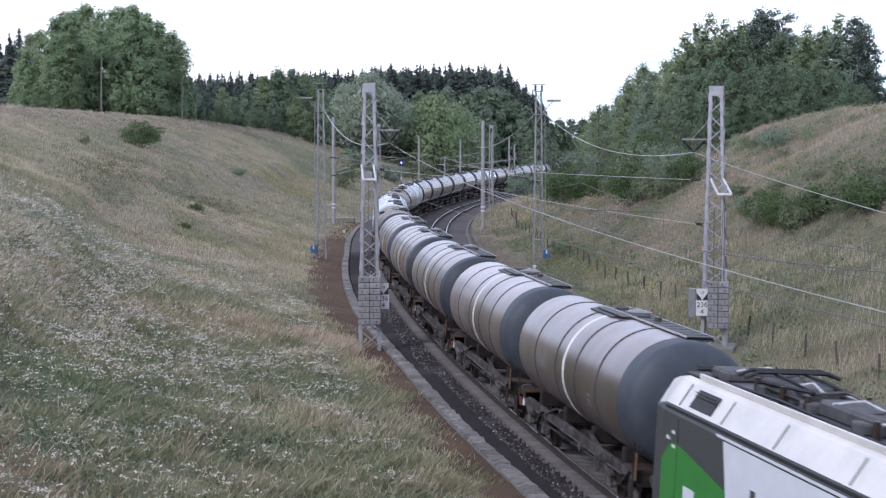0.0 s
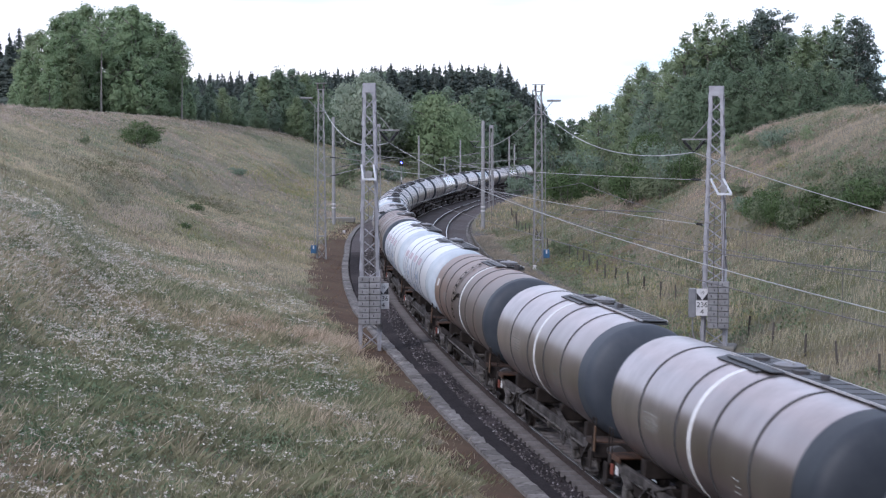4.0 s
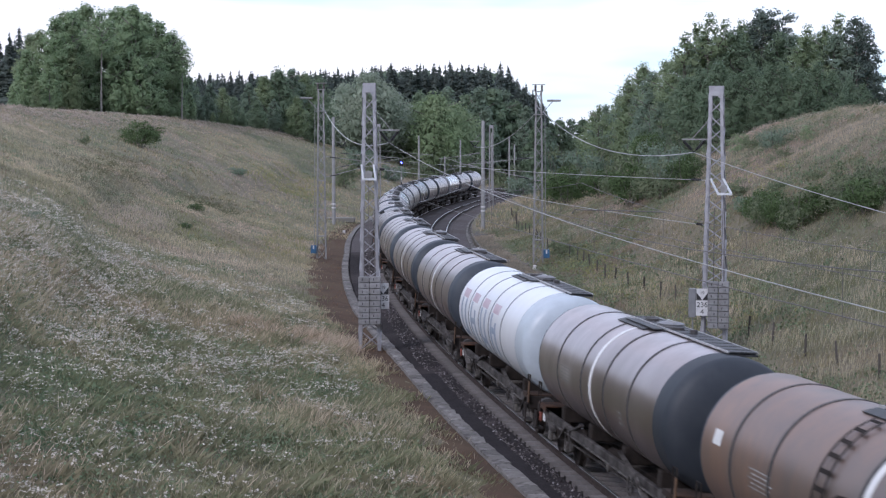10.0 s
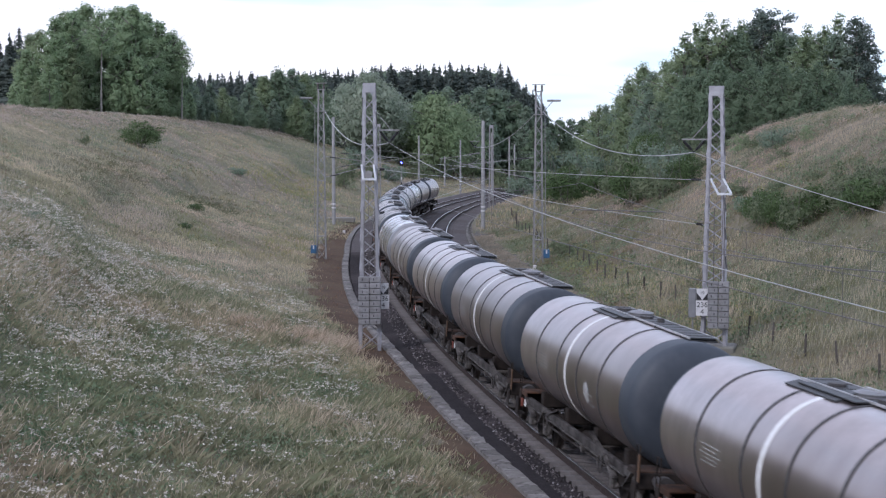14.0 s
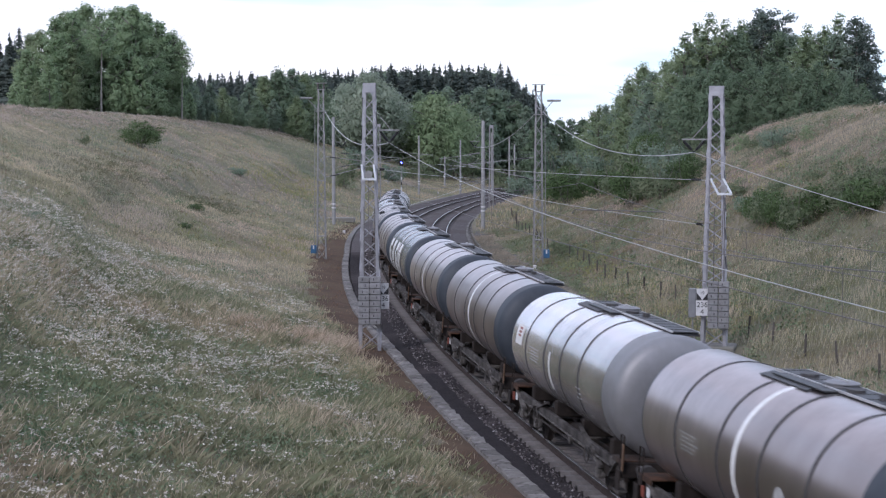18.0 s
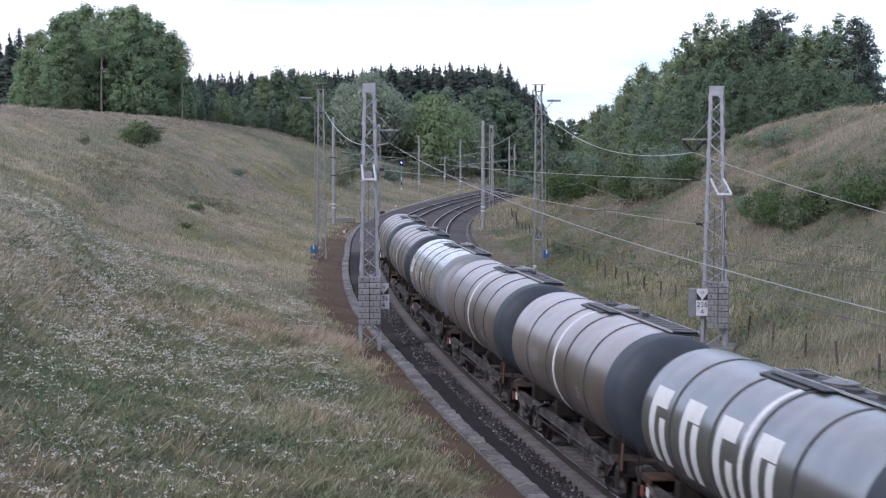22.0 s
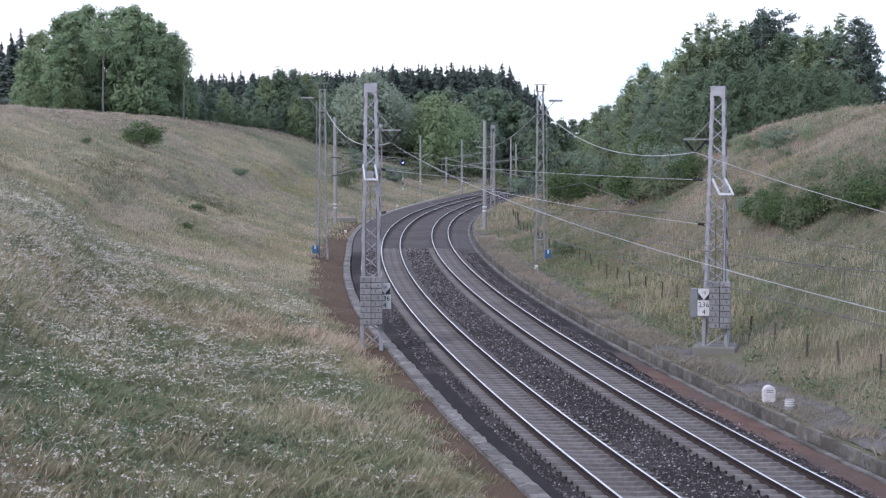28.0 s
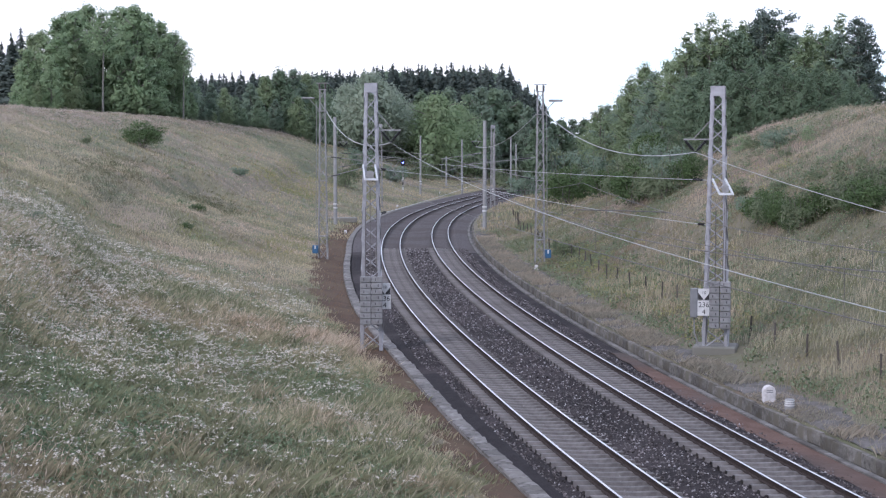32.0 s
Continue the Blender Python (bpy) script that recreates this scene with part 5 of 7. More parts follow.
        part("roof_rail", box((0.2, sy * (hw - 0.52), 3.72), (15.4, 0.06, 0.12), 0.01), M_locosilver, roof, "pale raised roof rim")
        # flat black box on the roof; its colour gives a recess's shade
        part("cab_recess", box((-8.0, sy * 0.72, 3.66), (0.75, 0.5, 0.1), 0.02), M_blackpaint, roof, "black box painted as a shaded recess over the cab")
        part("door_seam", box((-7.2, sy * (hw + 0.004), 1.95), (0.02, 0.01, 1.9)), M_blackpaint, body, "thin door joint")
        part("white_line", box((1.2, sy * (hw + 0.008), 2.96), (12.6, 0.012, 0.05)), M_locowhite, body, "thin pale line under the gutter")
    part("skirt", box((0, 0, 0.72), (16.5, 2.7, 0.5), 0.05), M_under, lo)
    # roof equipment
    for x, l, w, h in ((-7.6, 0.9, 1.5, 0.22), (-5.0, 1.6, 1.2, 0.3), (-2.0, 2.4, 1.1, 0.28), (1.6, 2.6, 1.2, 0.3), (5.2, 2.2, 1.2, 0.3)):
        part("roof_unit", box((x, 0.1, 3.64 + h * 0.55), (l, w * 0.9, h * 1.1), 0.06), M_locoequip, roof, "dark sooty roof equipment")
    for x in (-5.6, -4.4, -3.3, -0.6):
        for y in (-0.55, 0.6):
            part("roof_insulator", bm_cyl(bmesh.new(), (x, y, 3.66), (x, y, 3.98), 0.08, 0.05, 10), M_brownins, roof, "brown insulator")
    for x0 in (-5.6, 3.0):
        pan = part("pantograph", bm_tube(bmesh.new(), [(x0, -0.5, 3.9), (x0 + 2.1, -0.35, 4.0), (x0 + 0.25, -0.3, 4.08)], 0.045), M_blackpaint, lo, "folded dark pantograph")
        part("pantograph_arm", bm_tube(bmesh.new(), [(x0, 0.5, 3.9), (x0 + 2.1, 0.35, 4.0), (x0 + 0.25, 0.3, 4.08)], 0.045), M_blackpaint, pan)
        for dx in (0.0, 0.35):
            part("collector_strip", bm_tube(bmesh.new(), [(x0 + dx, -0.95, 4.02), (x0 + dx, -0.7, 4.12), (x0 + dx, 0.7, 4.12), (x0 + dx, 0.95, 4.02)], 0.04), M_blackpaint, pan)
        part("pantograph_base", bm_tube(bmesh.new(), [(x0, -0.5, 3.84), (x0 + 2.2, -0.5, 3.84), (x0 + 2.2, 0.5, 3.84), (x0, 0.5, 3.84), (x0, -0.5, 3.84)], 0.04), M_blackpaint, pan)
    for k in range(9):
        a = -6.9 + 1.05 * k
        part("bus_bar", bm_tube(bmesh.new(), [(a, -0.45 + 0.1 * (k % 3), 3.92), (a + 0.5, 0.15 * (k % 2), 4.06), (a + 1.1, 0.35 - 0.2 * (k % 3), 3.95)], 0.03), M_locoequip if k % 2 else M_edge, roof, "roof line conductor")
        part("roof_box", box((a + 0.4, 0.45 - 0.9 * (k % 2), 3.76), (0.42, 0.3, 0.2), 0.03), M_locoequip, roof, "sooty roof box")
    part("cable", bm_tube(bmesh.new(), [(-7.2, -0.7, 3.7), (-4, -0.75, 3.78), (-1, -0.7, 3.7), (3, -0.7, 3.74)], 0.03), M_blackpaint, roof)
    for bx in (-5.2, 5.2):
        bo = part("bogie", box((bx, 0, 0.6), (3.6, 2.2, 0.35), 0.05), M_under, lo)
        for sy in (-1, 1):
            for ax in (-1.3, 1.3):
                part("wheel", bm_lathe(bmesh.new(), [(sy * 0.66, 0.63), (sy * 0.7, 0.6), (sy * 0.82, 0.6)], 24, 'y', (bx + ax, 0, 0.6)), M_under, bo)
    return lo


TRAIN = []


def build_train():
    kinds = {6: "brown", 7: "white", 8: "white", 9: "brown", 11: "white", 14: "grey_emblem", 17: "grey_emblem", 18: "silver", 21: "lettered", 24: "silver"}
    length = {"brown": 14.67, "white": 13.9}
    labels = {"grey": "dirty grey four-axle tank wagon with dark slate ends", "grey_emblem": "dirty grey tank wagon with a pale emblem and slate ends",
              "brown": "rust-brown tank wagon with a side ladder and dark ends", "white": "white tank wagon with large faded blue and red blocks",
              "silver": "bright brushed-metal tank wagon with dull ends", "lettered": "lead-grey tank wagon with large white painted blocks"}
    protos = {}
    rear = 16.92 - 13.56
    for n in range(1, 27):
        k = kinds.get(n, "grey")
        rear += length.get(k, 13.56)
        if k in protos:
            ob = copy_thing(protos[k], Matrix())
        else:
            ob = protos[k] = tank_wagon(k)
        tagged(ob, labels[k], "tank wagon", "wagons of the train")
        TRAIN.append((ob, rear - SHELLS[k] + 0.4))
    TRAIN.append((locomotive(), 16.92 - 5.55 - 6.78 - 9.45))


# ---- vegetation ----
def unit(v):
    return v / (np.linalg.norm(v, axis=1, keepdims=True) + 1e-9)


def quads(P, size, facing=None):
    """Pointed leaves at the points P, turned at random or roughly to face outwards; returns verts and faces."""
    n = len(P)
    if facing is None:
        a = unit(RNG.normal(size=(n, 3)))
        b = unit(np.cross(a, RNG.normal(size=(n, 3))))
    else:
        o = unit(unit(facing) + 0.38 * RNG.normal(size=(n, 3)))
        a = unit(np.cross(o, RNG.normal(size=(n, 3))))
        b = np.cross(o, a)
    sz = (size * (0.6 + 0.8 * RNG.random(n)))[:, None] if np.ndim(size) == 0 else size[:, None]
    V = np.stack([P - a * sz * 0.5, P + b * sz * 0.32, P + a * sz * 0.5, P - b * sz * 0.32], 1)
    return V.reshape(-1, 3), np.arange(n * 4).reshape(n, 4)


def leaf_mesh(name, V, F, material, parent, normals=None):
    return blob(name, V, F, material, "", "", parent=parent, normals=normals)


def limb(bm, p, q, r0, r1, bend=0.3, seg=6):
    p, q = Vector(p), Vector(q)
    n = 4
    d = Vector((RNG.normal() * bend, RNG.normal() * bend, abs(RNG.normal()) * bend * 0.4))
    pts = [p.lerp(q, i / n) + d * math.sin(math.pi * i / n) for i in range(n + 1)]
    for i in range(n):
        bm_cyl(bm, pts[i], pts[i + 1], r0 + (r1 - r0) * i / n, r0 + (r1 - r0) * (i + 1) / n, seg)


def lobes(C, rad, leaves, leaf, squash=0.8, up=0.35, core=(0, 0, 0), ragged=0.1, keep_low=0.25):
    """Leaves on the outsides of rounded foliage lobes at C with radii rad; returns verts, faces and soft outward normals."""
    n = len(C)
    w = rad ** 2
    idx = RNG.choice(n, leaves, p=w / w.sum())
    o = unit(RNG.normal(size=(leaves, 3)))
    o[:, 2] = np.where((o[:, 2] < -0.15) & (RNG.random(leaves) > keep_low), -o[:, 2], o[:, 2])
    bump = 1 + 0.16 * np.sin(4.1 * o[:, 0] + 1.7 * idx) * np.sin(3.7 * o[:, 1] + idx) + 0.12 * np.sin(7.3 * o[:, 2] + 2.9 * idx)
    far = np.where(RNG.random(leaves) < ragged, 1.05 + 0.3 * RNG.random(leaves), 0.62 + 0.46 * RNG.random(leaves) ** 0.8)
    P = C[idx] + o * (rad[idx] * bump * far)[:, None] * np.array([1, 1, squash])
    V, F = quads(P, leaf, o + 0.3 * RNG.normal(size=(leaves, 3)))
    away = unit(P - np.asarray(core))
    N = unit(0.6 * o + 0.8 * away + np.array([0, 0, up]) + 0.22 * RNG.normal(size=(leaves, 3)))
    return V, F, np.repeat(N, 4, 0)


def broadleaf(h, rad, low, leafmat, barkmat, leaves=4200, clumps=34, leaf=0.3, taper=1.0, stems=1, ragged=0.1, lobe=1.0):
    """Tapered trunk and limbs, and a crown of rounded leafy lobes with gaps; low: where the crown starts, as a share of h."""
    t = new("tree")
    trunk = bmesh.new()
    for k in range(stems):
        ox, oy = (0, 0) if k == 0 else (RNG.normal() * rad * 0.3, RNG.normal() * rad * 0.3)
        limb(trunk, (ox, oy, -0.3), (ox * 1.6 + RNG.normal() * 0.2, oy * 1.6 + RNG.normal() * 0.2, h * (0.93 if k == 0 else 0.7)), h * 0.009 + 0.03, 0.02, 0.25)
    for k in range(9):
        z = h * (low + 0.08 + (0.75 - low) * k / 9)
        a = k * 2.4 + RNG.random()
        r = rad * (0.5 + 0.4 * RNG.random())
        limb(trunk, (0, 0, z), (math.cos(a) * r, math.sin(a) * r, z + h * 0.12), 0.06 + h * 0.003, 0.015, 0.2, 5)
    part("trunk", trunk, barkmat, t)
    C, R = [], []
    for k in range(clumps):
        u = (k + RNG.random()) / clumps
        a = k * 2.4 + RNG.random() * 0.9
        env = (1 - abs(2 * u - 0.8) ** 2.6 * 0.6) * (1 - 0.2 * taper * u)
        r = rad * lobe * (0.26 + 0.2 * RNG.random()) * (1 - 0.4 * u * taper)
        rr = max(0.0, rad * env - r * 0.8) * (0.25 + 0.75 * RNG.random() ** 0.45)
        C.append((math.cos(a) * rr, math.sin(a) * rr, h * low + (h * (0.98 - low) - r) * u + 0.3 * r))
        R.append(r)
    C, R = np.array(C), np.array(R)
    mid = (0, 0, h * (0.35 + 0.5 * low))
    V, F, N = lobes(C, R, leaves, leaf, 0.82, 0.35, mid, ragged)
    m = leaves // 8
    j = RNG.integers(0, len(C), m)
    Q = C[j] * np.array([0.8, 0.8, 1.0]) + RNG.normal(size=(m, 3)) * (R[j] * 0.35)[:, None]
    Q[:, 2] = np.clip(Q[:, 2], 0.3, h * 0.92)
    V2, F2 = quads(Q, leaf * 2.4, Q - np.array(mid) + 0.01)
    N2 = np.repeat(unit(Q - np.array(mid) + np.array([0, 0, 0.5])), 4, 0)
    leaf_mesh("crown", np.concatenate([V, V2]), np.concatenate([F, F2 + len(V)]), leafmat, t, np.concatenate([N, N2]))
    return t


def spruce(h, rad):
    """Straight trunk with ragged drooping sprays that thin out to a spike."""
    t = new("spruce")
    part("trunk", bm_cyl(bmesh.new(), (0, 0, -0.3), (0, 0, h), 0.2, 0.03, 7), M_bark, t)
    Q, N = [], []
    up = np.array([0, 0, 1.0])
    side = RNG.random(3) * 6.283
    for b in range(620):
        f = 0.006 + 0.95 * RNG.random() ** 0.7
        z = h * (1 - f)
        a = RNG.random() * 6.283
        lump = 1 + 0.2 * math.sin(2 * a + side[0] + 9 * f) + 0.2 * math.sin(3 * a + side[1] - 17 * f)
        rr = rad * (0.01 + 0.92 * f ** 0.85) * lump * (0.45 + 0.6 * RNG.random())
        d = np.array([math.cos(a), math.sin(a), 0])
        s = np.array([-math.sin(a), math.cos(a), 0])
        sag = 0.2 + 0.35 * RNG.random()
        # three hanging sprays along each branch
        for q in (0.3, 0.6, 0.88):
            c = d * rr * (q + 0.1 * RNG.normal()) + s * rr * 0.18 * RNG.normal() + up * (z - sag * rr * q + 0.25 * RNG.normal() * min(1.0, 5 * f))
            small = min(1.0, 0.3 + 4 * f)
            ln, wd = (0.24 * rr + 0.3) * small, (0.13 * rr + 0.22) * small
            tip = c + d * ln + up * (0.2 * RNG.normal() - 0.25) * ln
            Q.append([c - d * ln * 0.8 + up * 0.15, c - s * wd - up * (0.2 + 0.4 * RNG.random()) * wd, tip, c + s * wd - up * (0.2 + 0.9 * RNG.random()) * wd])
            nn = d + 0.5 * up + 0.3 * RNG.normal(size=3)
            N += [nn / np.linalg.norm(nn)] * 4
    V = np.array(Q).reshape(-1, 3)
    leaf_mesh("crown", V, np.arange(len(V)).reshape(-1, 4), M_needle, t, np.array(N))
    return t


def pine(h, rad, low=0.3):
    """Pine with level branches that carry flat needle tufts, open to the sky between them."""
    t = new("pine")
    bm = bmesh.new()
    limb(bm, (0, 0, -0.3), (0.2, 0.1, h), 0.2, 0.03, 0.15, 7)
    C, R = [], []
    for k in range(30):
        u = k / 30
        z = h * (low + (0.97 - low) * u)
        a = k * 2.4 + RNG.random()
        r = rad * (1 - 0.62 * u) * (0.55 + 0.5 * RNG.random())
        lift = 0.1 + 0.45 * RNG.random()
        e = (math.cos(a) * r, math.sin(a) * r, z + lift * r)
        limb(bm, (0, 0, z - 0.2), e, 0.05, 0.015, 0.12, 4)
        for q in (0.55, 0.8, 1.0):
            C.append((e[0] * q + RNG.normal() * 0.15, e[1] * q + RNG.normal() * 0.15, z + lift * r * q + 0.12 + 0.2 * RNG.normal()))
            R.append(0.38 + 0.4 * RNG.random())
    part("trunk", bm, M_bark, t)
    V, F, N = lobes(np.array(C), np.array(R), 6000, 0.24, 0.75, 0.5, (0, 0, h * 0.5), 0.3)
    leaf_mesh("crown", V, F, M_pine, t, N)
    return t


def bush(h, rad, leafmat, leaves=1500, leaf=0.2, n=24, ragged=0.14):
    t = new("bush")
    st = bmesh.new()
    for k in range(6):
        a = k * 1.05
        limb(st, (0, 0, -0.2), (math.cos(a) * rad * 0.6, math.sin(a) * rad * 0.6, h * (0.6 + 0.3 * RNG.random())), 0.04, 0.01, 0.1, 5)
    part("stem", st, M_bark, t)
    a = RNG.random(n) * 6.283
    r = rad * RNG.random(n) ** 0.5 * 0.82
    R = rad * (0.2 + 0.16 * RNG.random(n))
    C = np.stack([np.cos(a) * r, np.sin(a) * r, (h - R) * (0.12 + 0.85 * RNG.random(n)) * (1 - 0.45 * (r / rad) ** 2)], -1)
    V, F, N = lobes(C, R, leaves, leaf, 0.9, 0.4, (0, 0, h * 0.15), ragged)
    V[:, 2] = np.maximum(V[:, 2], 0.0)
    leaf_mesh("foliage", V, F, leafmat, t, N)
    return t


def put(proto, first, x, y, scale, label, category, group, turn=None, sz=1.0, dz=-0.1):
    m = Matrix.Translation((x, y, ground_at(x, y) + dz)) @ Matrix.Rotation(random.uniform(0, 6.28) if turn is None else turn, 4, 'Z') @ Matrix.Diagonal((scale, scale, scale * sz, 1))
    if first.get(proto.name):
        ob = copy_thing(proto, m @ Matrix.Diagonal([1 / v for v in proto.scale] + [1]))
    else:
        first[proto.name] = True
        ob = proto
        ob.matrix_basis = m
    tagged(ob, label, category, group)
    return ob


def bearing(px, d):
    """World x, y at d metres from the eye in the direction of a tangent, given in thousandths."""
    return px / 1000.0 * d, d


BUSHES = [(200, 90, 2.0, 2.6, 1), (207, 88, 2.3, 2.4, 0), (228, 84, 2.2, 2.4, 0), (246, 82, 2.0, 2.4, 1), (252, 84, 2.4, 2.6, 1), (266, 82, 2.0, 2.6, 1), (188, 96, 1.5, 2.0, 2), (126, 127, 3.0, 3.4, 1), (106, 146, 3.2, 3.8, 1), (97, 154, 3.2, 4.0, 0), (140, 130, 3.4, 3.6, 2), (120, 143, 4.2, 4.6, 1), (134, 141, 4.0, 4.4, 2), (84, 180, 4.0, 5.0, 1), (77, 165, 4.6, 5.4, 0),
          (194, 92, 2.2, 2.5, 0), (219, 84, 2.4, 2.3, 1), (238, 85, 1.7, 2.1, 1), (259, 79, 2.1, 2.7, 0), (213, 85, 1.0, 1.5, 0), (181, 103, 1.4, 2.1, 1), (69, 184, 3.7, 4.7, 1),
          (90, 188, 2.8, 4.7, 2), (115, 129, 4.0, 3.8, 0), (134, 122, 3.4, 3.6, 1), (148, 122, 3.0, 2.8, 0), (102, 160, 1.8, 2.3, 1), (74, 200, 6.5, 7.0, 1), (90, 190, 6.0, 6.5, 2),
          (110, 203, 5.6, 6.7, 1), (128, 165, 4.2, 4.9, 0), (145, 146, 3.4, 4.0, 1), (157, 126, 2.2, 2.2, 1), (75, 113, 1.9, 2.3, 1), (42, 302, 5.8, 6.9, 1), (50, 262, 5.2, 6.0, 2),
          (33, 337, 4.6, 4.6, 1), (181, 124, 1.8, 2.1, 3), (203, 114, 2.2, 2.5, 2), (223, 109, 1.4, 1.2, 3), (191, 121, 1.3, 2.1, 1), (167, 133, 1.8, 2.8, 1), (210, 108, 0.7, 1.5, 1),
          (121, 172, 4.0, 5.0, 3), (267, 85, 1.2, 1.7, 1), (229, 94, 0.8, 1.3, 1), (205, 98, 1.0, 1.5, 1), (-183, 170, 3.4, 4.6, 0), (-218, 148, 1.2, 1.3, 1), (-124, 186, 1.3, 2.1, 2),
          (-251, 75, 0.7, 0.9, 2), (-59, 234, 5.3, 4.2, 1), (-157, 116, 0.6, 1.2, 0), (-150, 136, 0.8, 1.6, 0), (-29, 280, 4.2, 4.8, 2), (-17, 300, 4.1, 6.2, 1), (-3, 337, 7.7, 9.3, 2),
          (12, 364, 6.3, 7.5, 1), (-8, 315, 3.3, 5.4, 1), (-44, 263, 3.6, 5.5, 1), (23, 384, 4.0, 6.6, 1), (-50, 276, 4.8, 5.7, 2)]


def build_trees():
    used = {}
    aspl = [broadleaf(17, 4.2, 0.06, M_leaf_a, M_birch, 6600, 40, 0.34), broadleaf(17, 4.4, 0.05, M_leaf_b, M_bark, 6600, 40, 0.34)]
    aspm = [broadleaf(17, 3.7, 0.36, M_leaf_a, M_birch, 5200, 34, 0.32, ragged=0.18), broadleaf(16, 3.6, 0.3, M_leaf_a, M_birch, 5200, 34, 0.32, ragged=0.18), broadleaf(17, 3.4, 0.55, M_leaf_a, M_birch, 2200, 26, 0.28, ragged=0.35)]
    yng = broadleaf(9, 2.7, 0.03, M_leaf_a, M_birch, 3600, 34, 0.3, ragged=0.2)
    brd = [broadleaf(13, 4.4, 0.06, M_leaf_b, M_bark, 5000, 36, 0.34), broadleaf(12, 4.8, 0.05, M_leaf_d, M_bark, 5000, 36, 0.34), broadleaf(13, 3.8, 0.08, M_leaf_f, M_bark, 4800, 34, 0.34, stems=2)]
    wil = [broadleaf(13, 7.2, 0.05, M_leaf_c, M_bark, 9500, 70, 0.36, 0.25, ragged=0.16, lobe=0.8), broadleaf(12, 6.2, 0.05, M_leaf_e, M_bark, 8500, 60, 0.34, 0.6, lobe=0.85)]
    cre = [broadleaf(13, 4.4, 0.06, M_leaf_b, M_bark, 7200, 44, 0.23, ragged=0.16, lobe=0.85), broadleaf(13, 4.7, 0.05, M_leaf_d, M_bark, 7200, 44, 0.24, lobe=0.9), broadleaf(13, 4.3, 0.06, M_leaf_f, M_bark, 6800, 40, 0.23, stems=2, ragged=0.18, lobe=0.85),
           broadleaf(13, 3.2, 0.1, M_leaf_b, M_bark, 4200, 30, 0.2, stems=2, ragged=0.34, lobe=0.8)]
    frs = [broadleaf(14, 4.6, 0.04, M_leaf_d, M_bark, 2300, 30, 0.55), broadleaf(15, 4.2, 0.04, M_leaf_f, M_bark, 2300, 30, 0.55)]
    spr = [spruce(22, 5.8), spruce(20, 5.8), spruce(24, 6.2)]
    pin = [pine(14, 3.4), pine(13, 3.8, 0.2)]

    def top(protos, h0, rows, label, group, fat=1.0):
        for k, (tx, d, elev) in enumerate(rows):
            p = protos[k % len(protos)]
            x, y = bearing(tx, d)
            hh = max(2.0, EYE_Z + (elev + 1.8) / 1000.0 * d - ground_at(x, y)) * random.uniform(0.97, 1.03)
            sc = hh / h0[k % len(protos)]
            put(p, used, x, y, sc * fat, label, "tree", group, sz=1 / fat)
    # aspens on the ridge: (bearing, distance, elevation of the top), both in thousandths
    asp = "tall pale-stemmed aspen with airy grey-green leaves"
    top(aspl, (17, 17), [(-252, 225, 58), (-243, 232, 70), (-234, 226, 76), (-249, 240, 66), (-258, 230, 42), (-246, 219, 38), (-238, 220, 50), (-228, 236, 79), (-262, 222, 28), (-224, 226, 58)], "leafy aspen with foliage down to the meadow", "aspens on the ridge")
    top(aspm[:2], (17, 16), [(-224, 232, 82), (-215, 240, 83), (-194, 240, 83), (-187, 236, 83), (-179, 242, 80), (-171, 238, 74), (-182, 248, 80), (-219, 246, 82), (-191, 250, 80), (-164, 242, 64), (-176, 234, 62), (-168, 246, 66)], asp, "aspens on the ridge")
    top(aspm[2:], (17,), [(-207, 228, 83), (-199, 240, 84), (-163, 240, 70), (-158, 238, 62)], "thin-crowned aspen with bare pale stems", "aspens on the ridge")
    top(frs, (14, 15), [(-226 + 5.6 * k, 256 + 4 * (k % 3), (44, 40, 47, 42)[k % 4]) for k in range(14)] + [(-262 + 8.0 * k, 244 + 3 * (k % 3), 24 + 4 * (k % 3)) for k in range(14)], "dark green understorey tree behind the aspens", "far wood trees")
    top([yng], (9,), [(-226, 229, 50), (-219, 231, 54), (-213, 230, 47), (-203, 231, 45), (-197, 230, 52), (-190, 231, 56), (-184, 230, 52), (-177, 232, 50), (-229, 234, 32), (-223, 236, 40), (-216, 233, 34), (-211, 238, 42), (-196, 235, 38), (-190, 238, 30), (-184, 234, 40), (-177, 237, 33), (-171, 234, 38), (-165, 238, 32), (-159, 240, 36), (-153, 244, 30), (-204, 244, 36)], "leafy young aspen at the meadow's edge", "aspens on the ridge")
    top(spr, (22, 20, 24), [(-268, 262, 63), (-262, 256, 68), (-256, 262, 71), (-250, 270, 64), (-275, 270, 58), (-284, 265, 60), (-264, 272, 60), (-259, 274, 62)], "dark narrow spruce behind the meadow", "spruces")
    # mixed trees between ridge and line
    top(brd, (13, 12, 13), [(-158, 262, 30), (-150, 270, 34), (-141, 262, 36), (-133, 275, 33), (-126, 270, 28), (-117, 285, 36), (-108, 290, 42), (-99, 292, 45), (-91, 296, 46), (-83, 300, 44),
        (-75, 310, 40), (-154, 245, 18), (-139, 250, 16), (-121, 268, 18), (-102, 280, 26), (-88, 284, 28), (-76, 292, 24), (-146, 252, 24), (-130, 262, 22), (-112, 276, 26)], "dense mid-green broadleaf tree at the meadow's edge", "broadleaf trees")
    top(wil[:1], (13,), [(-44, 330, 42), (-58, 336, 36), (-34, 338, 34)], "broad pale grey-green willow beside the line", "willows")
    top(wil[1:], (12,), [(-4, 334, 30.5), (8, 342, 25), (-16, 344, 23)], "light green rounded broadleaf tree", "broadleaf trees")
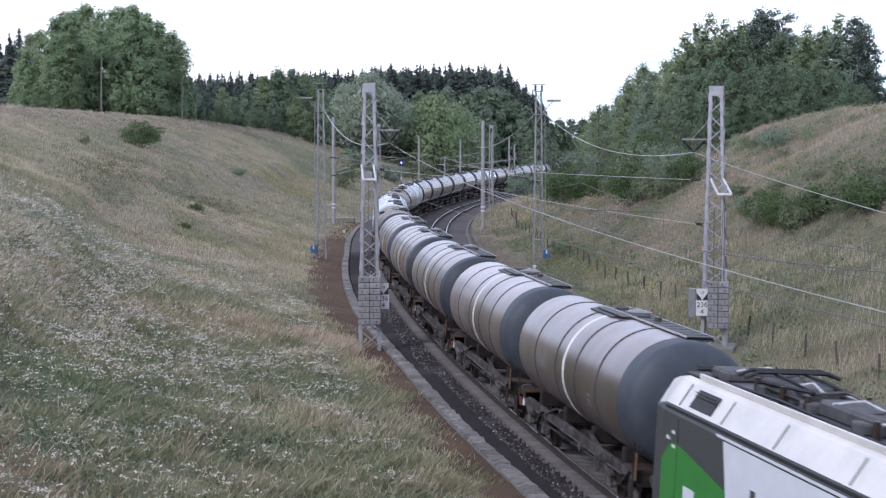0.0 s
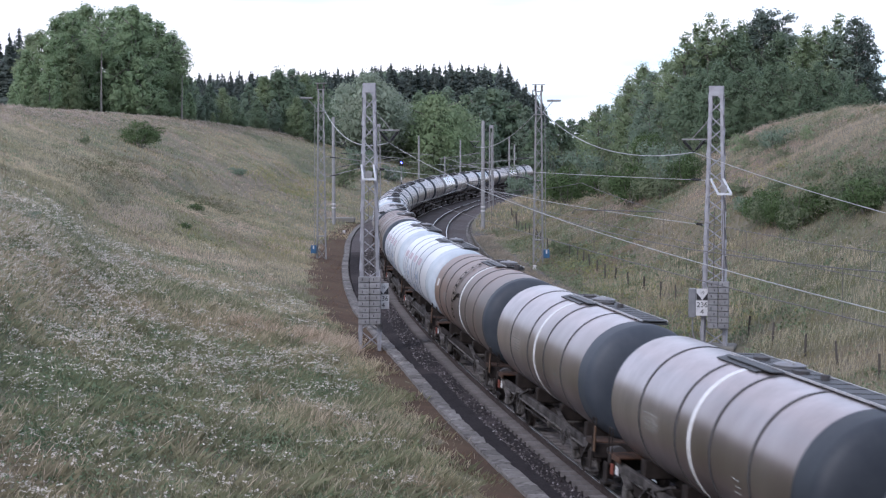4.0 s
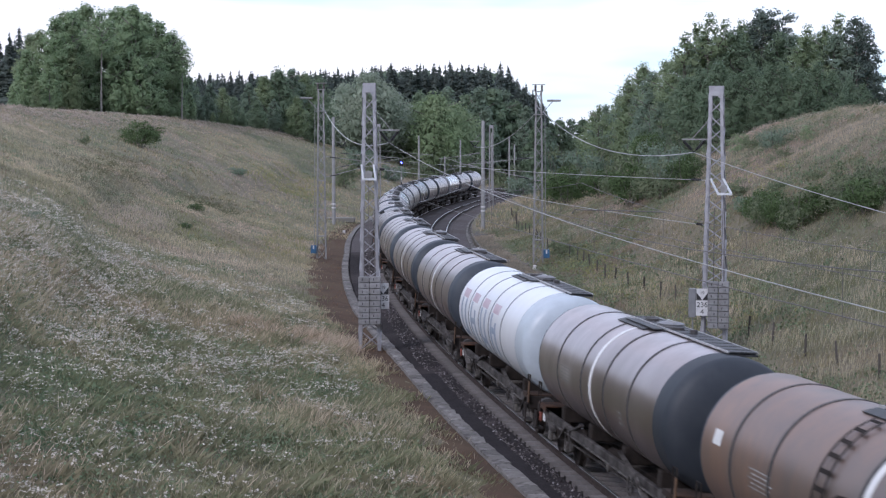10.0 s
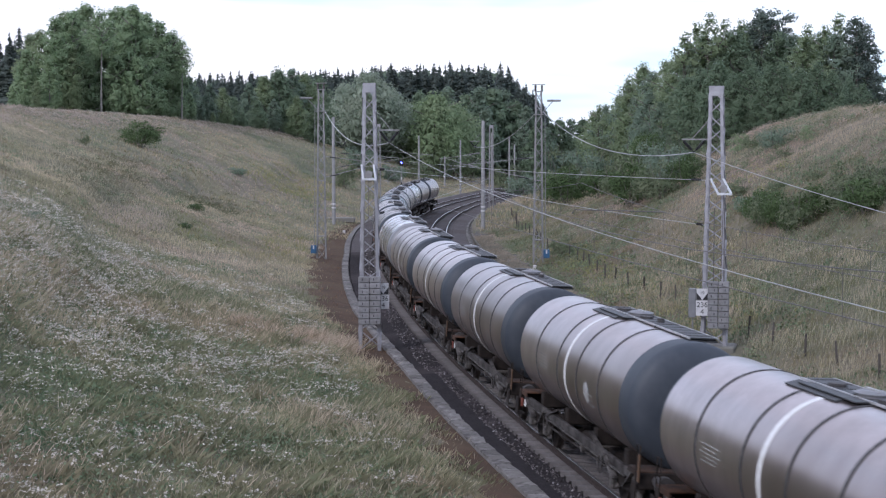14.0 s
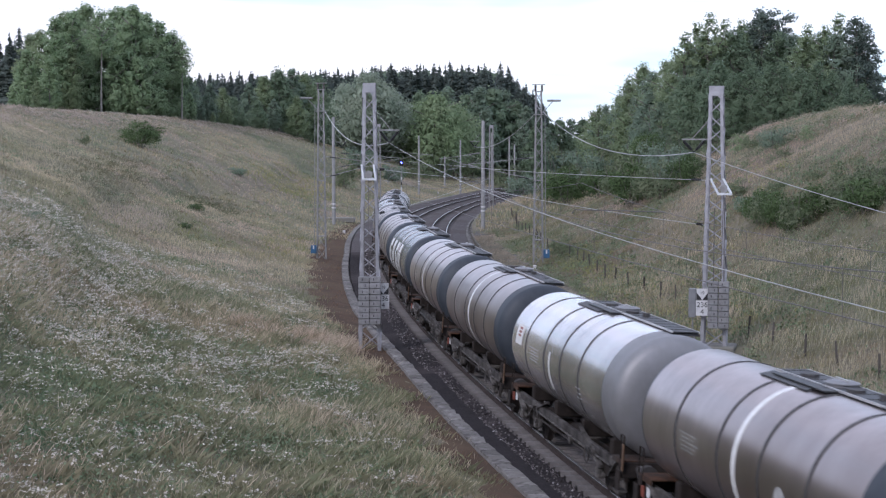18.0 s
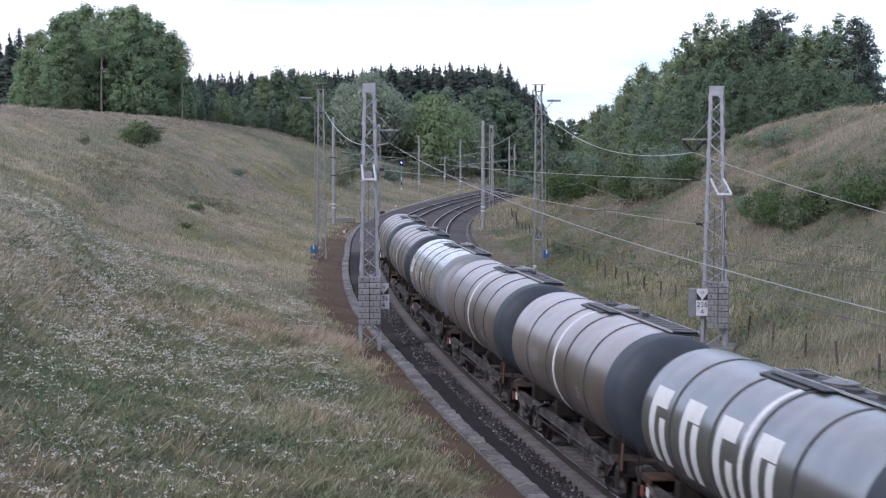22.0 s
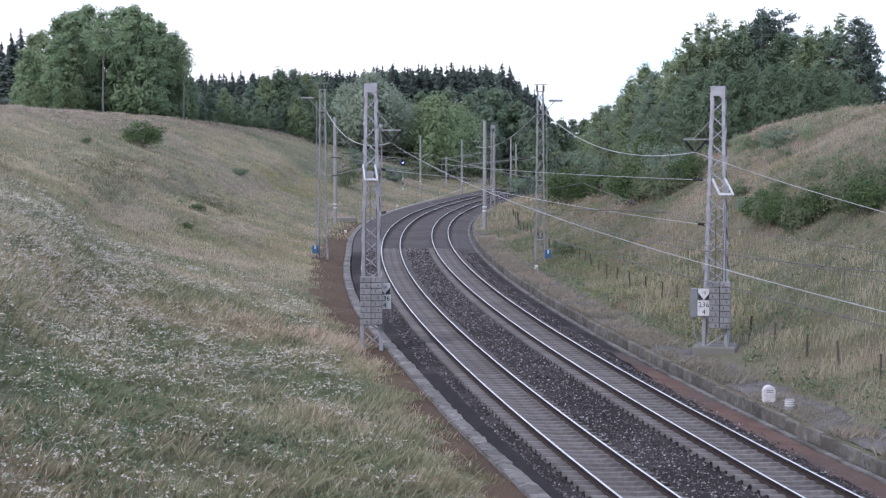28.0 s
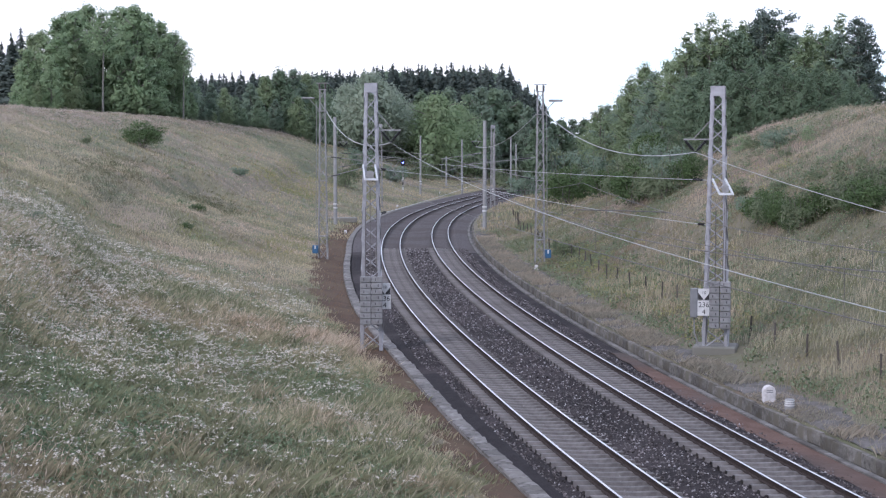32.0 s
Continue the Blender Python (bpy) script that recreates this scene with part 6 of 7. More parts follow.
    top(frs, (14, 15), [(16, 392, 30), (23, 385, 34), (31, 392, 36), (38, 400, 34), (45, 396, 28), (52, 390, 24), (58, 392, 18), (27, 372, 22), (19, 368, 20), (36, 440, 12), (42, 445, 10), (50, 372, 14), (57, 366, 10), (64, 372, 9),
        (-70, 350, 30), (-26, 375, 30), (-13, 380, 33), (4, 378, 33), (10, 366, 24), (-22, 366, 20), (72, 420, 15), (79, 430, 15), (86, 420, 15), (93, 410, 13), (66, 430, 13)], "dark green broadleaf tree of the far wood", "far wood trees")
    rows, back = [], []
    for k in range(150):
        tx = -162 + 224 * k / 149 + random.uniform(-2, 2)
        base = np.interp(tx, [-160, -130, -80, -50, -36, 0, 25, 40, 50, 60, 68], [41, 42, 44, 45, 48, 47, 48, 44, 36, 28, 17])
        rows.append((tx, random.uniform(400, 440), base + random.choice((-4, -3, -3, -2, -2, -1, 0, 1)) + random.uniform(-1.2, 1.2)))
        if k % 2 == 0:
            back.append((tx, random.uniform(445, 470), base - random.uniform(3, 7)))
    top(spr, (22, 20, 24), rows, "dark spruce of the far forest edge", "spruces")
    top(frs, (14, 15), back, "dark green broadleaf tree of the far wood", "far wood trees")
    # trees crowning the inner slope
    crest = "dense dark birch and oak on the slope's crest"
    top([cre[0], cre[2]], (13, 13), [(93, 235, 20), (100, 225, 23), (108, 215, 30), (114, 205, 37), (122, 200, 46), (129, 190, 46), (137, 185, 52), (104, 222, 20), (117, 198, 30), (127, 176, 34), (139, 172, 42), (134, 170, 26), (112, 200, 18), (122, 184, 22)], "yellow-green young birch on the slope", "trees on the slope's crest")
    top([cre[0], cre[1], cre[2]], (13, 13, 13), [(145, 175, 54), (152, 172, 62), (160, 168, 67), (170, 172, 68), (179, 165, 70), (187, 170, 76), (195, 172, 79), (205, 164, 70), (213, 165, 66), (221, 160, 67), (230, 164, 68), (239, 160, 68), (247, 164, 62), (254, 166, 52)], crest, "trees on the slope's crest")
    top([cre[1]], (13,), [(148, 158, 40), (158, 156, 46), (168, 154, 50), (178, 152, 44), (188, 152, 52), (198, 150, 46), (208, 150, 50), (218, 149, 46), (228, 150, 50), (238, 150, 44), (248, 152, 40), (256, 156, 36), (264, 160, 26)], "dark oak low on the slope's crest", "trees on the slope's crest")
    top([cre[3]], (13,), [(148, 168, 66), (155, 170, 73), (163, 166, 77), (172, 168, 74), (182, 168, 77), (222, 164, 74), (233, 162, 74), (241, 166, 78), (114, 198, 40), (123, 196, 50), (96, 214, 23)], "thin-topped birch against the sky on the crest", "trees on the slope's crest")
    top(pin, (14, 13), [(196, 166, 78), (204, 168, 75), (252, 160, 72), (259, 162, 57), (255, 165, 63)], "dark open-branched pine against the sky", "pines")
    top(spr, (22, 20, 24), [(272, 190, 36), (279, 195, 34)], "dark conifer rising behind the slope's trees", "spruces")
    # bushes: bearing and distance of the foot, height, width over height, kind
    bs = [bush(2.6, 1.7, M_bush, 5600, 0.11, n=34), bush(3.0, 2.0, M_scrub, 2600, 0.15), bush(2.4, 1.7, M_leaf_f, 2200, 0.15), bush(2.4, 1.5, M_leaf_e, 1500, 0.13, ragged=0.3)]
    bh, bw = (2.6, 3.0, 2.4, 2.4), (3.4, 4.0, 3.4, 3.0)
    for tx, d, hh, ww, k in BUSHES:
        x, y = bearing(tx, d)
        put(bs[k], used, x, y, ww / bw[k], ("rounded dark green bush in the dry meadow" if tx < 0 else "leafy green bush on the grassy slope"), "bush", "bushes", sz=(hh / bh[k]) / (ww / bw[k]))


def off_footing(s, l):
    """Places that leave the mast's concrete footing free."""
    return ((s - 33.8) / 2.3) ** 2 + ((l - 9.5) / 1.5) ** 2 > 1


def blades(name, s, l, h, w, lean, material, label, style="blade"):
    """Grass as thin upright leaves; style 'seed' widens towards the tip."""
    k = off_footing(s, l)
    s, l, h, w = s[k], l[k], h[k], w[k]
    x, y = plan(s, l)
    z = terrain(s, l) - 0.03
    n = len(s)
    a = RNG.random(n) * 6.283
    d = np.stack([np.cos(a), np.sin(a), np.zeros(n)], -1) * (w / 2)[:, None]
    b = np.stack([x, y, z], -1)
    la = RNG.normal(size=(n, 2)) * 0.7 + np.array([0.3, -0.1])
    tip = b + np.stack([la[:, 0] * lean * h, la[:, 1] * lean * h, h], -1)
    if style == "seed":
        mid = b + (tip - b) * 0.74
        V = np.stack([b, mid + d, tip, mid - d], 1)
    else:
        mid = b + (tip - b) * np.array([0.35, 0.35, 0.6])
        V = np.stack([b - d, b + d, mid + d * 0.8, tip], 1)
    blob(name, V, np.arange(n * 4).reshape(n, 4), material, label, "grass")


def herb_clumps(name, s, l, rad, tall, each, leaf, material, label, grow=1.0):
    """Leafy weeds in rounded clumps on the slope."""
    k = off_footing(s, l)
    s, l = s[k], l[k]
    x, y = plan(s, l)
    n = len(s)
    size = (0.55 + 0.75 * RNG.random(n)) * grow
    o = unit(RNG.normal(size=(n * each, 3)))
    o[:, 2] = np.abs(o[:, 2])
    k = np.repeat(np.arange(n), each)
    r = (0.45 + 0.6 * RNG.random(n * each)) * size[k]
    P = np.stack([x, y, terrain(s, l) + 0.02], -1)[k] + o * r[:, None] * np.array([rad, rad, tall])
    V, F = quads(P, leaf * (0.6 + 0.8 * RNG.random(n * each)) * np.sqrt(size[k]), o + 0.3 * RNG.normal(size=o.shape))
    N = unit(o + np.array([0, 0, 0.4]) + 0.3 * RNG.normal(size=o.shape))
    blob(name, V, F, material, label, "herbs", normals=np.repeat(N, 4, 0))


def spread(n, s0, s1, u0, u1, side, power=1.0):
    """Random places on the slope of one side, denser near the eye for power > 1."""
    s = s0 + (s1 - s0) * RNG.random(n) ** power
    u = u0 + (u1 - u0) * RNG.random(n)
    l = (left_edge(s) - 0.3 - u) if side < 0 else (R_EDGE + 0.1 + u)
    return s, l, u


def patch(s, u, k, ph):
    return wob(s * 1.0 + ph, u * 1.6 + ph * 0.7, k)


def bare_width(s):
    """How far from the kerb the bare rusty soil reaches."""
    return np.interp(s, [-20, 12, 25, 38, 50, 75, 100, 125, 150], [1.2, 0.9, 0.9, 1.1, 1.7, 2.1, 2.3, 1.7, 0.8]) + 0.35 * np.sin(s * 0.9) + 0.25 * np.sin(s * 2.3 + 1)


def build_bare_soil():
    S = np.arange(-20, 150, 0.5)
    T = np.linspace(0, 1, 9)
    Sg, Tg = np.meshgrid(S, T, indexing='ij')
    Lg = left_edge(Sg) - 0.28 - Tg * (bare_width(Sg) + 0.35)
    X, Y = plan(Sg, Lg)
    Z = terrain(Sg, Lg) + 0.035 * np.sin(np.pi * np.clip(Tg * 0.9 + 0.1, 0, 1)) ** 0.5 + 0.012 * RNG.normal(size=Sg.shape)
    Z[:, -1] -= 0.08
    i = np.arange(Sg.size).reshape(Sg.shape)
    f = np.stack([i[:-1, :-1], i[:-1, 1:], i[1:, 1:], i[1:, :-1]], -1).reshape(-1, 4)
    b = obj("bare_soil", np.stack([X, Y, Z], -1).reshape(-1, 3), f.tolist(), M_baresoil, smooth=True)
    tagged(b, "bare rust-brown soil strip beside the kerb", "soil", kind="structure")


def build_scree():
    """Grey crumbled stone at the foot of the inner slope."""
    S = np.arange(-10, 128, 0.5)
    T = np.linspace(0, 1, 8)
    Sg, Tg = np.meshgrid(S, T, indexing='ij')
    wide = np.interp(S, [-10, 20, 40, 52, 70, 95, 128], [2.4, 2.0, 1.5, 1.5, 2.2, 1.8, 0.6])[:, None] + 0.3 * np.sin(Sg * 1.3) + 0.2 * np.sin(Sg * 3.1)
    Lg = R_EDGE + 0.08 + Tg * np.maximum(wide, 0.2)
    X, Y = plan(Sg, Lg)
    Z = terrain(Sg, Lg) + 0.03 + 0.02 * RNG.normal(size=Sg.shape)
    Z[:, -1] -= 0.1
    i = np.arange(Sg.size).reshape(Sg.shape)
    f = np.stack([i[:-1, :-1], i[:-1, 1:], i[1:, 1:], i[1:, :-1]], -1).reshape(-1, 4)
    b = obj("scree", np.stack([X, Y, Z], -1).reshape(-1, 3), f.tolist(), M_scree)
    tagged(b, "grey crumbled stone scree at the slope's foot", "scree", kind="structure")


def build_grass():
    # near meadow
    n = 180000
    s, l, u = spread(n, -14, 48, 0.0, 26, -1, 1.15)
    m = patch(s, u, 1.6, 3)
    straw = (0.9 * m + 0.7 * RNG.normal(size=n) + 0.12 * np.clip(5 - u, 0, 5) * (u > 1.0)) > 0.6 - 0.3 * sstep(8, 15, u) - 0.55 * sstep(26, 46, s) - 0.5 * sstep(10, 12, u) * sstep(12, 18, s) * sstep(34, 27, s)
    bare = u < bare_width(s) + 0.25 * RNG.normal(size=n)
    rust = bare & (RNG.random(n) < 0.4)
    u = np.where(bare & ~rust, -9, u)
    gone = bare & ~rust
    h = 0.2 + 0.28 * RNG.random(n) + 0.08 * m
    h *= np.clip(0.5 + u / 4, 0.5, 1) * (0.75 + 0.55 * np.clip(patch(s, u, 9.0, 1) + 0.2 * m, -0.8, 0.9))
    w = 0.008 + 0.012 * RNG.random(n)
    h = np.maximum(h, 0.06)
    g = ~straw & ~rust & ~gone
    blades("meadow_grass", s[g], l[g], h[g], w[g] * 1.4, 0.75, M_grass, "tall green meadow grass bent by the wind")
    g = straw & ~rust & ~gone
    blades("dry_grass", s[g], l[g], h[g] * 1.3, w[g] * 1.3, 0.75, M_straw, "dry straw-coloured grass with seed heads", "seed")
    blades("rusty_grass", s[rust], l[rust], h[rust] * 0.5, w[rust], 0.4, M_rustgrass, "reddish-brown dry grass beside the kerb")
    # broad green herbs and white umbels
    n = 17000
    s, l, u = spread(n, -14, 52, 1.6, 24, -1, 1.1)
    keep = 0.8 * patch(s, u, 3.1, 9) + 0.6 * patch(s, u, 1.3, 2) + 0.35 * RNG.normal(size=n) + 0.06 * np.clip(u - 5, -5, 4) - 0.7 * sstep(26, 44, s) > -0.05
    herb_clumps("meadow_herbs", s[keep], l[keep], 0.3, 0.42, 15, 0.075, M_herb, "leafy grey-green herbs in the meadow")
    n = 16500
    s, l, u = spread(n, -14, 78, 2.5, 26, -1, 1.1)
    keep = 0.8 * patch(s, u, 1.1, 5) + 1.1 * patch(s, u, 6.3, 2) + 0.35 * RNG.normal(size=n) + 0.55 * sstep(5, 12, u) * sstep(66, 50, s) + 0.9 * sstep(8, 12, u) * sstep(12, 26, s) * sstep(58, 44, s) - 1.2 * sstep(44, 74, s) - 0.2 * sstep(30, 12, s) > 0.36
    s, l = s[keep], l[keep]
    # plants of three flat umbels, each of many florets
    s, l = np.repeat(s, 3) + 0.16 * RNG.normal(size=3 * keep.sum()), np.repeat(l, 3) + 0.16 * RNG.normal(size=3 * keep.sum())
    x, y = plan(s, l)
    z = terrain(s, l)
    C = np.stack([x, y, z + 0.34 + 0.25 * RNG.random(len(s))], -1)
    big = np.interp(s, [-14, 8, 30, 78], [0.85, 0.95, 1.15, 1.3]) * (0.6 + 0.7 * RNG.random(len(s)))
    C = np.repeat(C, 6, 0) + RNG.normal(size=(len(s) * 6, 3)) * np.array([0.045, 0.045, 0.012]) * np.repeat(big, 6)[:, None]
    n = len(C)
    rad = (0.014 + 0.014 * RNG.random(n)) * np.repeat(big, 6)
    ang = np.arange(4) * math.pi / 2
    ring = np.stack([np.cos(ang), np.sin(ang), np.zeros(4)], -1)
    tilt = RNG.normal(size=(n, 2)) * 0.35
    V = C[:, None] + ring[None] * rad[:, None, None]
    V[:, :, 2] += (ring[None, :, 0] * tilt[:, :1] + ring[None, :, 1] * tilt[:, 1:]) * rad[:, None]
    blob("white_flowers", V, np.arange(n * 4).reshape(n, 4), M_flower, "small white umbel flowers in the meadow", "wildflowers")
    # middle and far meadow
    n = 118000
    s, l, u = spread(n, 46, 120, 0.0, 34, -1, 1.0)
    m = patch(s, u, 1.2, 3)
    bare = u < bare_width(s) + 0.3 * RNG.normal(size=n)
    rust = bare & (RNG.random(n) < 0.12)
    gone = bare & ~rust
    straw = (1.3 * m + 0.6 * RNG.normal(size=n) + 0.35 * sstep(10, 16, u)) > -0.1 + 0.5 * sstep(78, 48, s)
    h = 0.11 + 0.17 * RNG.random(n)
    w = 0.013 + 0.016 * RNG.random(n)
    g = ~straw & ~rust & ~gone
    blades("meadow_grass", s[g], l[g], h[g], w[g], 0.4, M_grass, "green meadow grass on the hillside")
    g = straw & ~rust & ~gone
    blades("dry_grass", s[g], l[g], h[g] * 1.1, w[g], 0.4, M_straw, "dry straw-coloured grass on the hillside", "seed")
    blades("rusty_grass", s[rust], l[rust], h[rust] * 0.8, w[rust], 0.4, M_rustgrass, "reddish-brown dry grass beside the line")
    n = 72000
    s, l, u = spread(n, 118, 330, 0.0, 44, -1, 1.0)
    m = patch(s, u, 0.8, 3)
    straw = (m + 0.7 * RNG.normal(size=n)) > -0.2
    h = 0.1 + 0.2 * RNG.random(n)
    w = 0.05 + 0.06 * RNG.random(n)
    blades("meadow_grass", s[~straw], l[~straw], h[~straw], w[~straw], 0.5, M_grass, "green grass on the far hillside")
    blades("dry_grass", s[straw], l[straw], h[straw], w[straw], 0.5, M_straw2, "faded dry grass on the far hillside", "seed")
    # zones of the hillside: rosy seed grass, yellow-green damp grass, pale weeds along the crest
    n = 26000
    s, l, u = spread(n, 62, 118, 9, 24, -1)
    z = np.exp(-((s - 80) / 11) ** 2 - ((u - 14.0 - 0.05 * (80 - s)) / 1.9) ** 2) + 0.55 * np.exp(-((s - 100) / 12) ** 2 - ((u - 7.0) / 2.5) ** 2)
    k = z + 0.25 * patch(s, u, 2.2, 4) + 0.12 * RNG.normal(size=n) > 0.42
    blades("rosy_grass", s[k], l[k], 0.2 + 0.2 * RNG.random(k.sum()), 0.02 + 0.02 * RNG.random(k.sum()), 0.4, M_palegrass, "pale rosy seeding grass in a band on the hillside", "seed")
    n = 40000
    s, l, u = spread(n, 70, 215, 1.5, 22, -1)
    z = np.exp(-((s - 98) / 16) ** 2 - ((u - 4.5) / 2.6) ** 2) + 0.9 * np.exp(-((s - 180) / 24) ** 2 - ((u - 12.0) / 5.0) ** 2) + 0.6 * np.exp(-((s - 88) / 8) ** 2 - ((u - 10.5) / 1.5) ** 2)
    k = (z + 0.3 * patch(s, u, 1.8, 8) + 0.15 * RNG.normal(size=n) > 0.5) & (u > bare_width(s) + 0.3)
    blades("yellow_green_grass", s[k], l[k], 0.14 + 0.16 * RNG.random(k.sum()), (0.02 + 0.02 * RNG.random(k.sum())) * np.interp(s[k], [70, 215], [1, 2.6]), 0.4, M_yellowgreen, "damp yellow-green grass low on the hillside")
    n = 5200
    s, l, u = spread(n, 100, 262, 22, 37, -1)
    k = 1.2 * sstep(24, 31, u) + 0.5 * patch(s, u, 1.6, 3) + 0.3 * RNG.normal(size=n) > 0.75
    herb_clumps("crest_weeds", s[k], l[k], 0.8, 0.36, 18, 0.11, M_palegrass, "pale dry weeds along the crest of the hillside")
    # weeds whose dark colour draws the shaded band along the terrace bank
    n = 6500
    s, l, u = spread(n, 66, 140, 8, 26, -1)
    z = np.exp(-((s - 119) / 6) ** 2 - ((u - 12.5) / 3.2) ** 2) + 0.9 * np.exp(-((u - 18.2 - 0.05 * (s - 98)) / 2.1) ** 2 - ((s - 100) / 20) ** 2)
    k = z + 0.3 * patch(s, u, 2.6, 2) + 0.35 * RNG.normal(size=n) > 0.62
    herb_clumps("terrace_weeds", s[k], l[k], 0.55, 0.24, 24, 0.085, M_shadeweed, "dark olive weeds standing in for the shade on the terrace bank")
    # low weeds in drifts over the whole hillside
    n = 9000
    s, l, u = spread(n, 56, 230, 5, 34, -1)
    k = 0.9 * patch(s, u * 2.2, 1.4, 6) + 0.5 * patch(s, u, 5.2, 1) + 0.35 * RNG.normal(size=n) > 0.52
    herb_clumps("hillside_herbs", s[k], l[k], 0.5, 0.22, 18, 0.09, M_herb, "low grey-green herbs in drifts on the hillside", 1.15)
    n = 1500
    s, l, u = spread(n, 60, 200, 10, 34, -1)
    k = patch(s, u * 1.8, 2.7, 14) + 0.4 * RNG.normal(size=n) > 0.55
    herb_clumps("brown_weeds", s[k], l[k], 0.4, 0.34, 20, 0.07, M_rustgrass, "withered brown weeds in clumps on the hillside")
    # inner slope
    n = 215000
    s, l, u = spread(n, 4, 130, -0.1, 30, 1, 1.35)
    m = patch(s, u, 1.2, 11)
    straw = (1.5 * m + 0.5 * RNG.normal(size=n) + 0.09 * (u - 9) + 0.9 * (u < 1.6 + np.sin(s * 0.9) * 0.5) + 0.9 * sstep(34, 20, s)) > 0.3
    h = (0.14 + 0.24 * RNG.random(n)) * np.clip(0.5 + u / 6, 0.5, 1) * (0.8 + 0.4 * np.clip(patch(s, u, 6.0, 8), -0.8, 0.8))
    w = (0.005 + 0.006 * RNG.random(n)) * np.interp(s, [4, 130], [1, 3.0])
    bare = (u < 1.9 + 0.6 * np.sin(s * 0.7) + 0.5 * RNG.normal(size=n)) & (RNG.random(n) < 0.8)
    g = ~straw & ~bare
    blades("slope_grass", s[g], l[g], h[g], w[g] * 1.3, 0.4, M_slopegrass, "green grass on the cutting slope")
    g = straw & ~bare
    blades("dry_slope_grass", s[g], l[g], h[g] * 1.25, w[g], 0.4, M_slopestraw, "tall dry grass on the cutting slope", "seed")
    n = 36000
    s, l, u = spread(n, 128, 330, 0.2, 36, 1, 1.0)
    straw = RNG.random(n) < 0.5
    h = 0.2 + 0.3 * RNG.random(n)
    w = 0.06 + 0.06 * RNG.random(n)
    blades("slope_grass", s[~straw], l[~straw], h[~straw], w[~straw], 0.4, M_grass, "green grass far along the cutting")
    blades("dry_slope_grass", s[straw], l[straw], h[straw], w[straw], 0.4, M_straw2, "dry grass far along the cutting", "seed")
    n = 9000
    s, l, u = spread(n, 4, 125, 1.6, 31, 1, 1.1)
    keep = 1.1 * patch(s, u, 1.5, 2) + 0.5 * patch(s, u, 4.0, 5) + 0.35 * RNG.normal(size=n) + 0.9 * sstep(9, 6, u) * sstep(26, 34, s) * sstep(90, 74, s) > 0.15
    s, l = s[keep], l[keep]
    dark = RNG.random(len(s)) < 0.35
    herb_clumps("slope_herbs", s[~dark], l[~dark], 0.42, 0.4, 22, 0.1, M_herb, "leafy green weeds on the cutting slope")
    herb_clumps("dark_slope_weeds", s[dark], l[dark], 0.5, 0.65, 26, 0.11, M_scrub, "tall dark weeds in clumps on the cutting slope")
    n = 2600
    s, l, u = spread(n, 4, 125, 3.0, 31, 1, 1.0)
    keep = patch(s, u, 2.4, 12) + 0.4 * RNG.normal(size=n) > 0.25
    herb_clumps("faded_weeds", s[keep], l[keep], 0.45, 0.7, 26, 0.065, M_slopestraw, "tall faded seeding weeds on the cutting slope")
    n = 5200
    s, l, u = spread(n, 30, 125, 6, 34, 1)
    z = 1.1 * sstep(17, 22, u) * sstep(48, 60, s) + np.exp(-((s - 42) / 9) ** 2 - ((u - 9.5) / 2.6) ** 2) + 0.9 * np.exp(-((s - 98) / 14) ** 2 - ((u - 8.0) / 3.0) ** 2)
    k = z + 0.4 * patch(s, u, 2.8, 6) + 0.25 * RNG.normal(size=n) > 0.6
    herb_clumps("rosy_slope_weeds", s[k], l[k], 0.55, 0.45, 20, 0.06, M_palegrass, "pale rosy seeding weeds high on the cutting slope")
    n = 4200
    s, l, u = spread(n, 30, 120, 1.8, 22, 1)
    z = np.exp(-((u - 4.2) / 2.0) ** 2) * sstep(33, 40, s) * sstep(95, 80, s) + 0.9 * np.exp(-((s - 74) / 8) ** 2 - ((u - 15.0) / 3.0) ** 2)
    k = z + 0.3 * patch(s, u, 3.3, 9) + 0.2 * RNG.normal(size=n) > 0.6
    herb_clumps("green_slope_weeds", s[k], l[k], 0.45, 0.32, 18, 0.1, M_yellowgreen, "fresh yellow-green weeds on the cutting slope")
    # taller pale grass in clumps low on the slope
    n = 30000
    s, l, u = spread(n, 8, 62, 2.2, 10.5, 1, 1.1)
    keep = patch(s, u, 4.0, 7) + 0.35 * RNG.normal(size=n) > 0.15
    s, l = s[keep], l[keep]
    blades("tall_dry_grass", s, l, 0.3 + 0.35 * RNG.random(len(s)), (0.006 + 0.007 * RNG.random(len(s))) * np.interp(s, [8, 62], [1, 2]), 0.35, M_straw, "tall pale seeding grass clumps on the cutting slope", "seed")
    # dry tufts hanging over the low wall
    n = 60000
    s = 8 + 110 * RNG.random(n) ** 1.3
    tuft = np.sin(s * 1.7) + np.sin(s * 0.61 + 2) + 0.6 * RNG.normal(size=n)
    s = s[tuft > 0.1]
    n = len(s)
    l = R_EDGE - 0.2 + 1.5 * RNG.random(n) ** 1.3
    blades("wall_tufts", s, l, (0.1 + 0.26 * RNG.random(n)) * np.where((s > 17) & (s < 24), 0.5, 1.0), (0.005 + 0.006 * RNG.random(n)) * np.interp(s, [8, 118], [1, 2.8]), 0.7, M_walltuft, "pale dry grass tufts over the low wall")


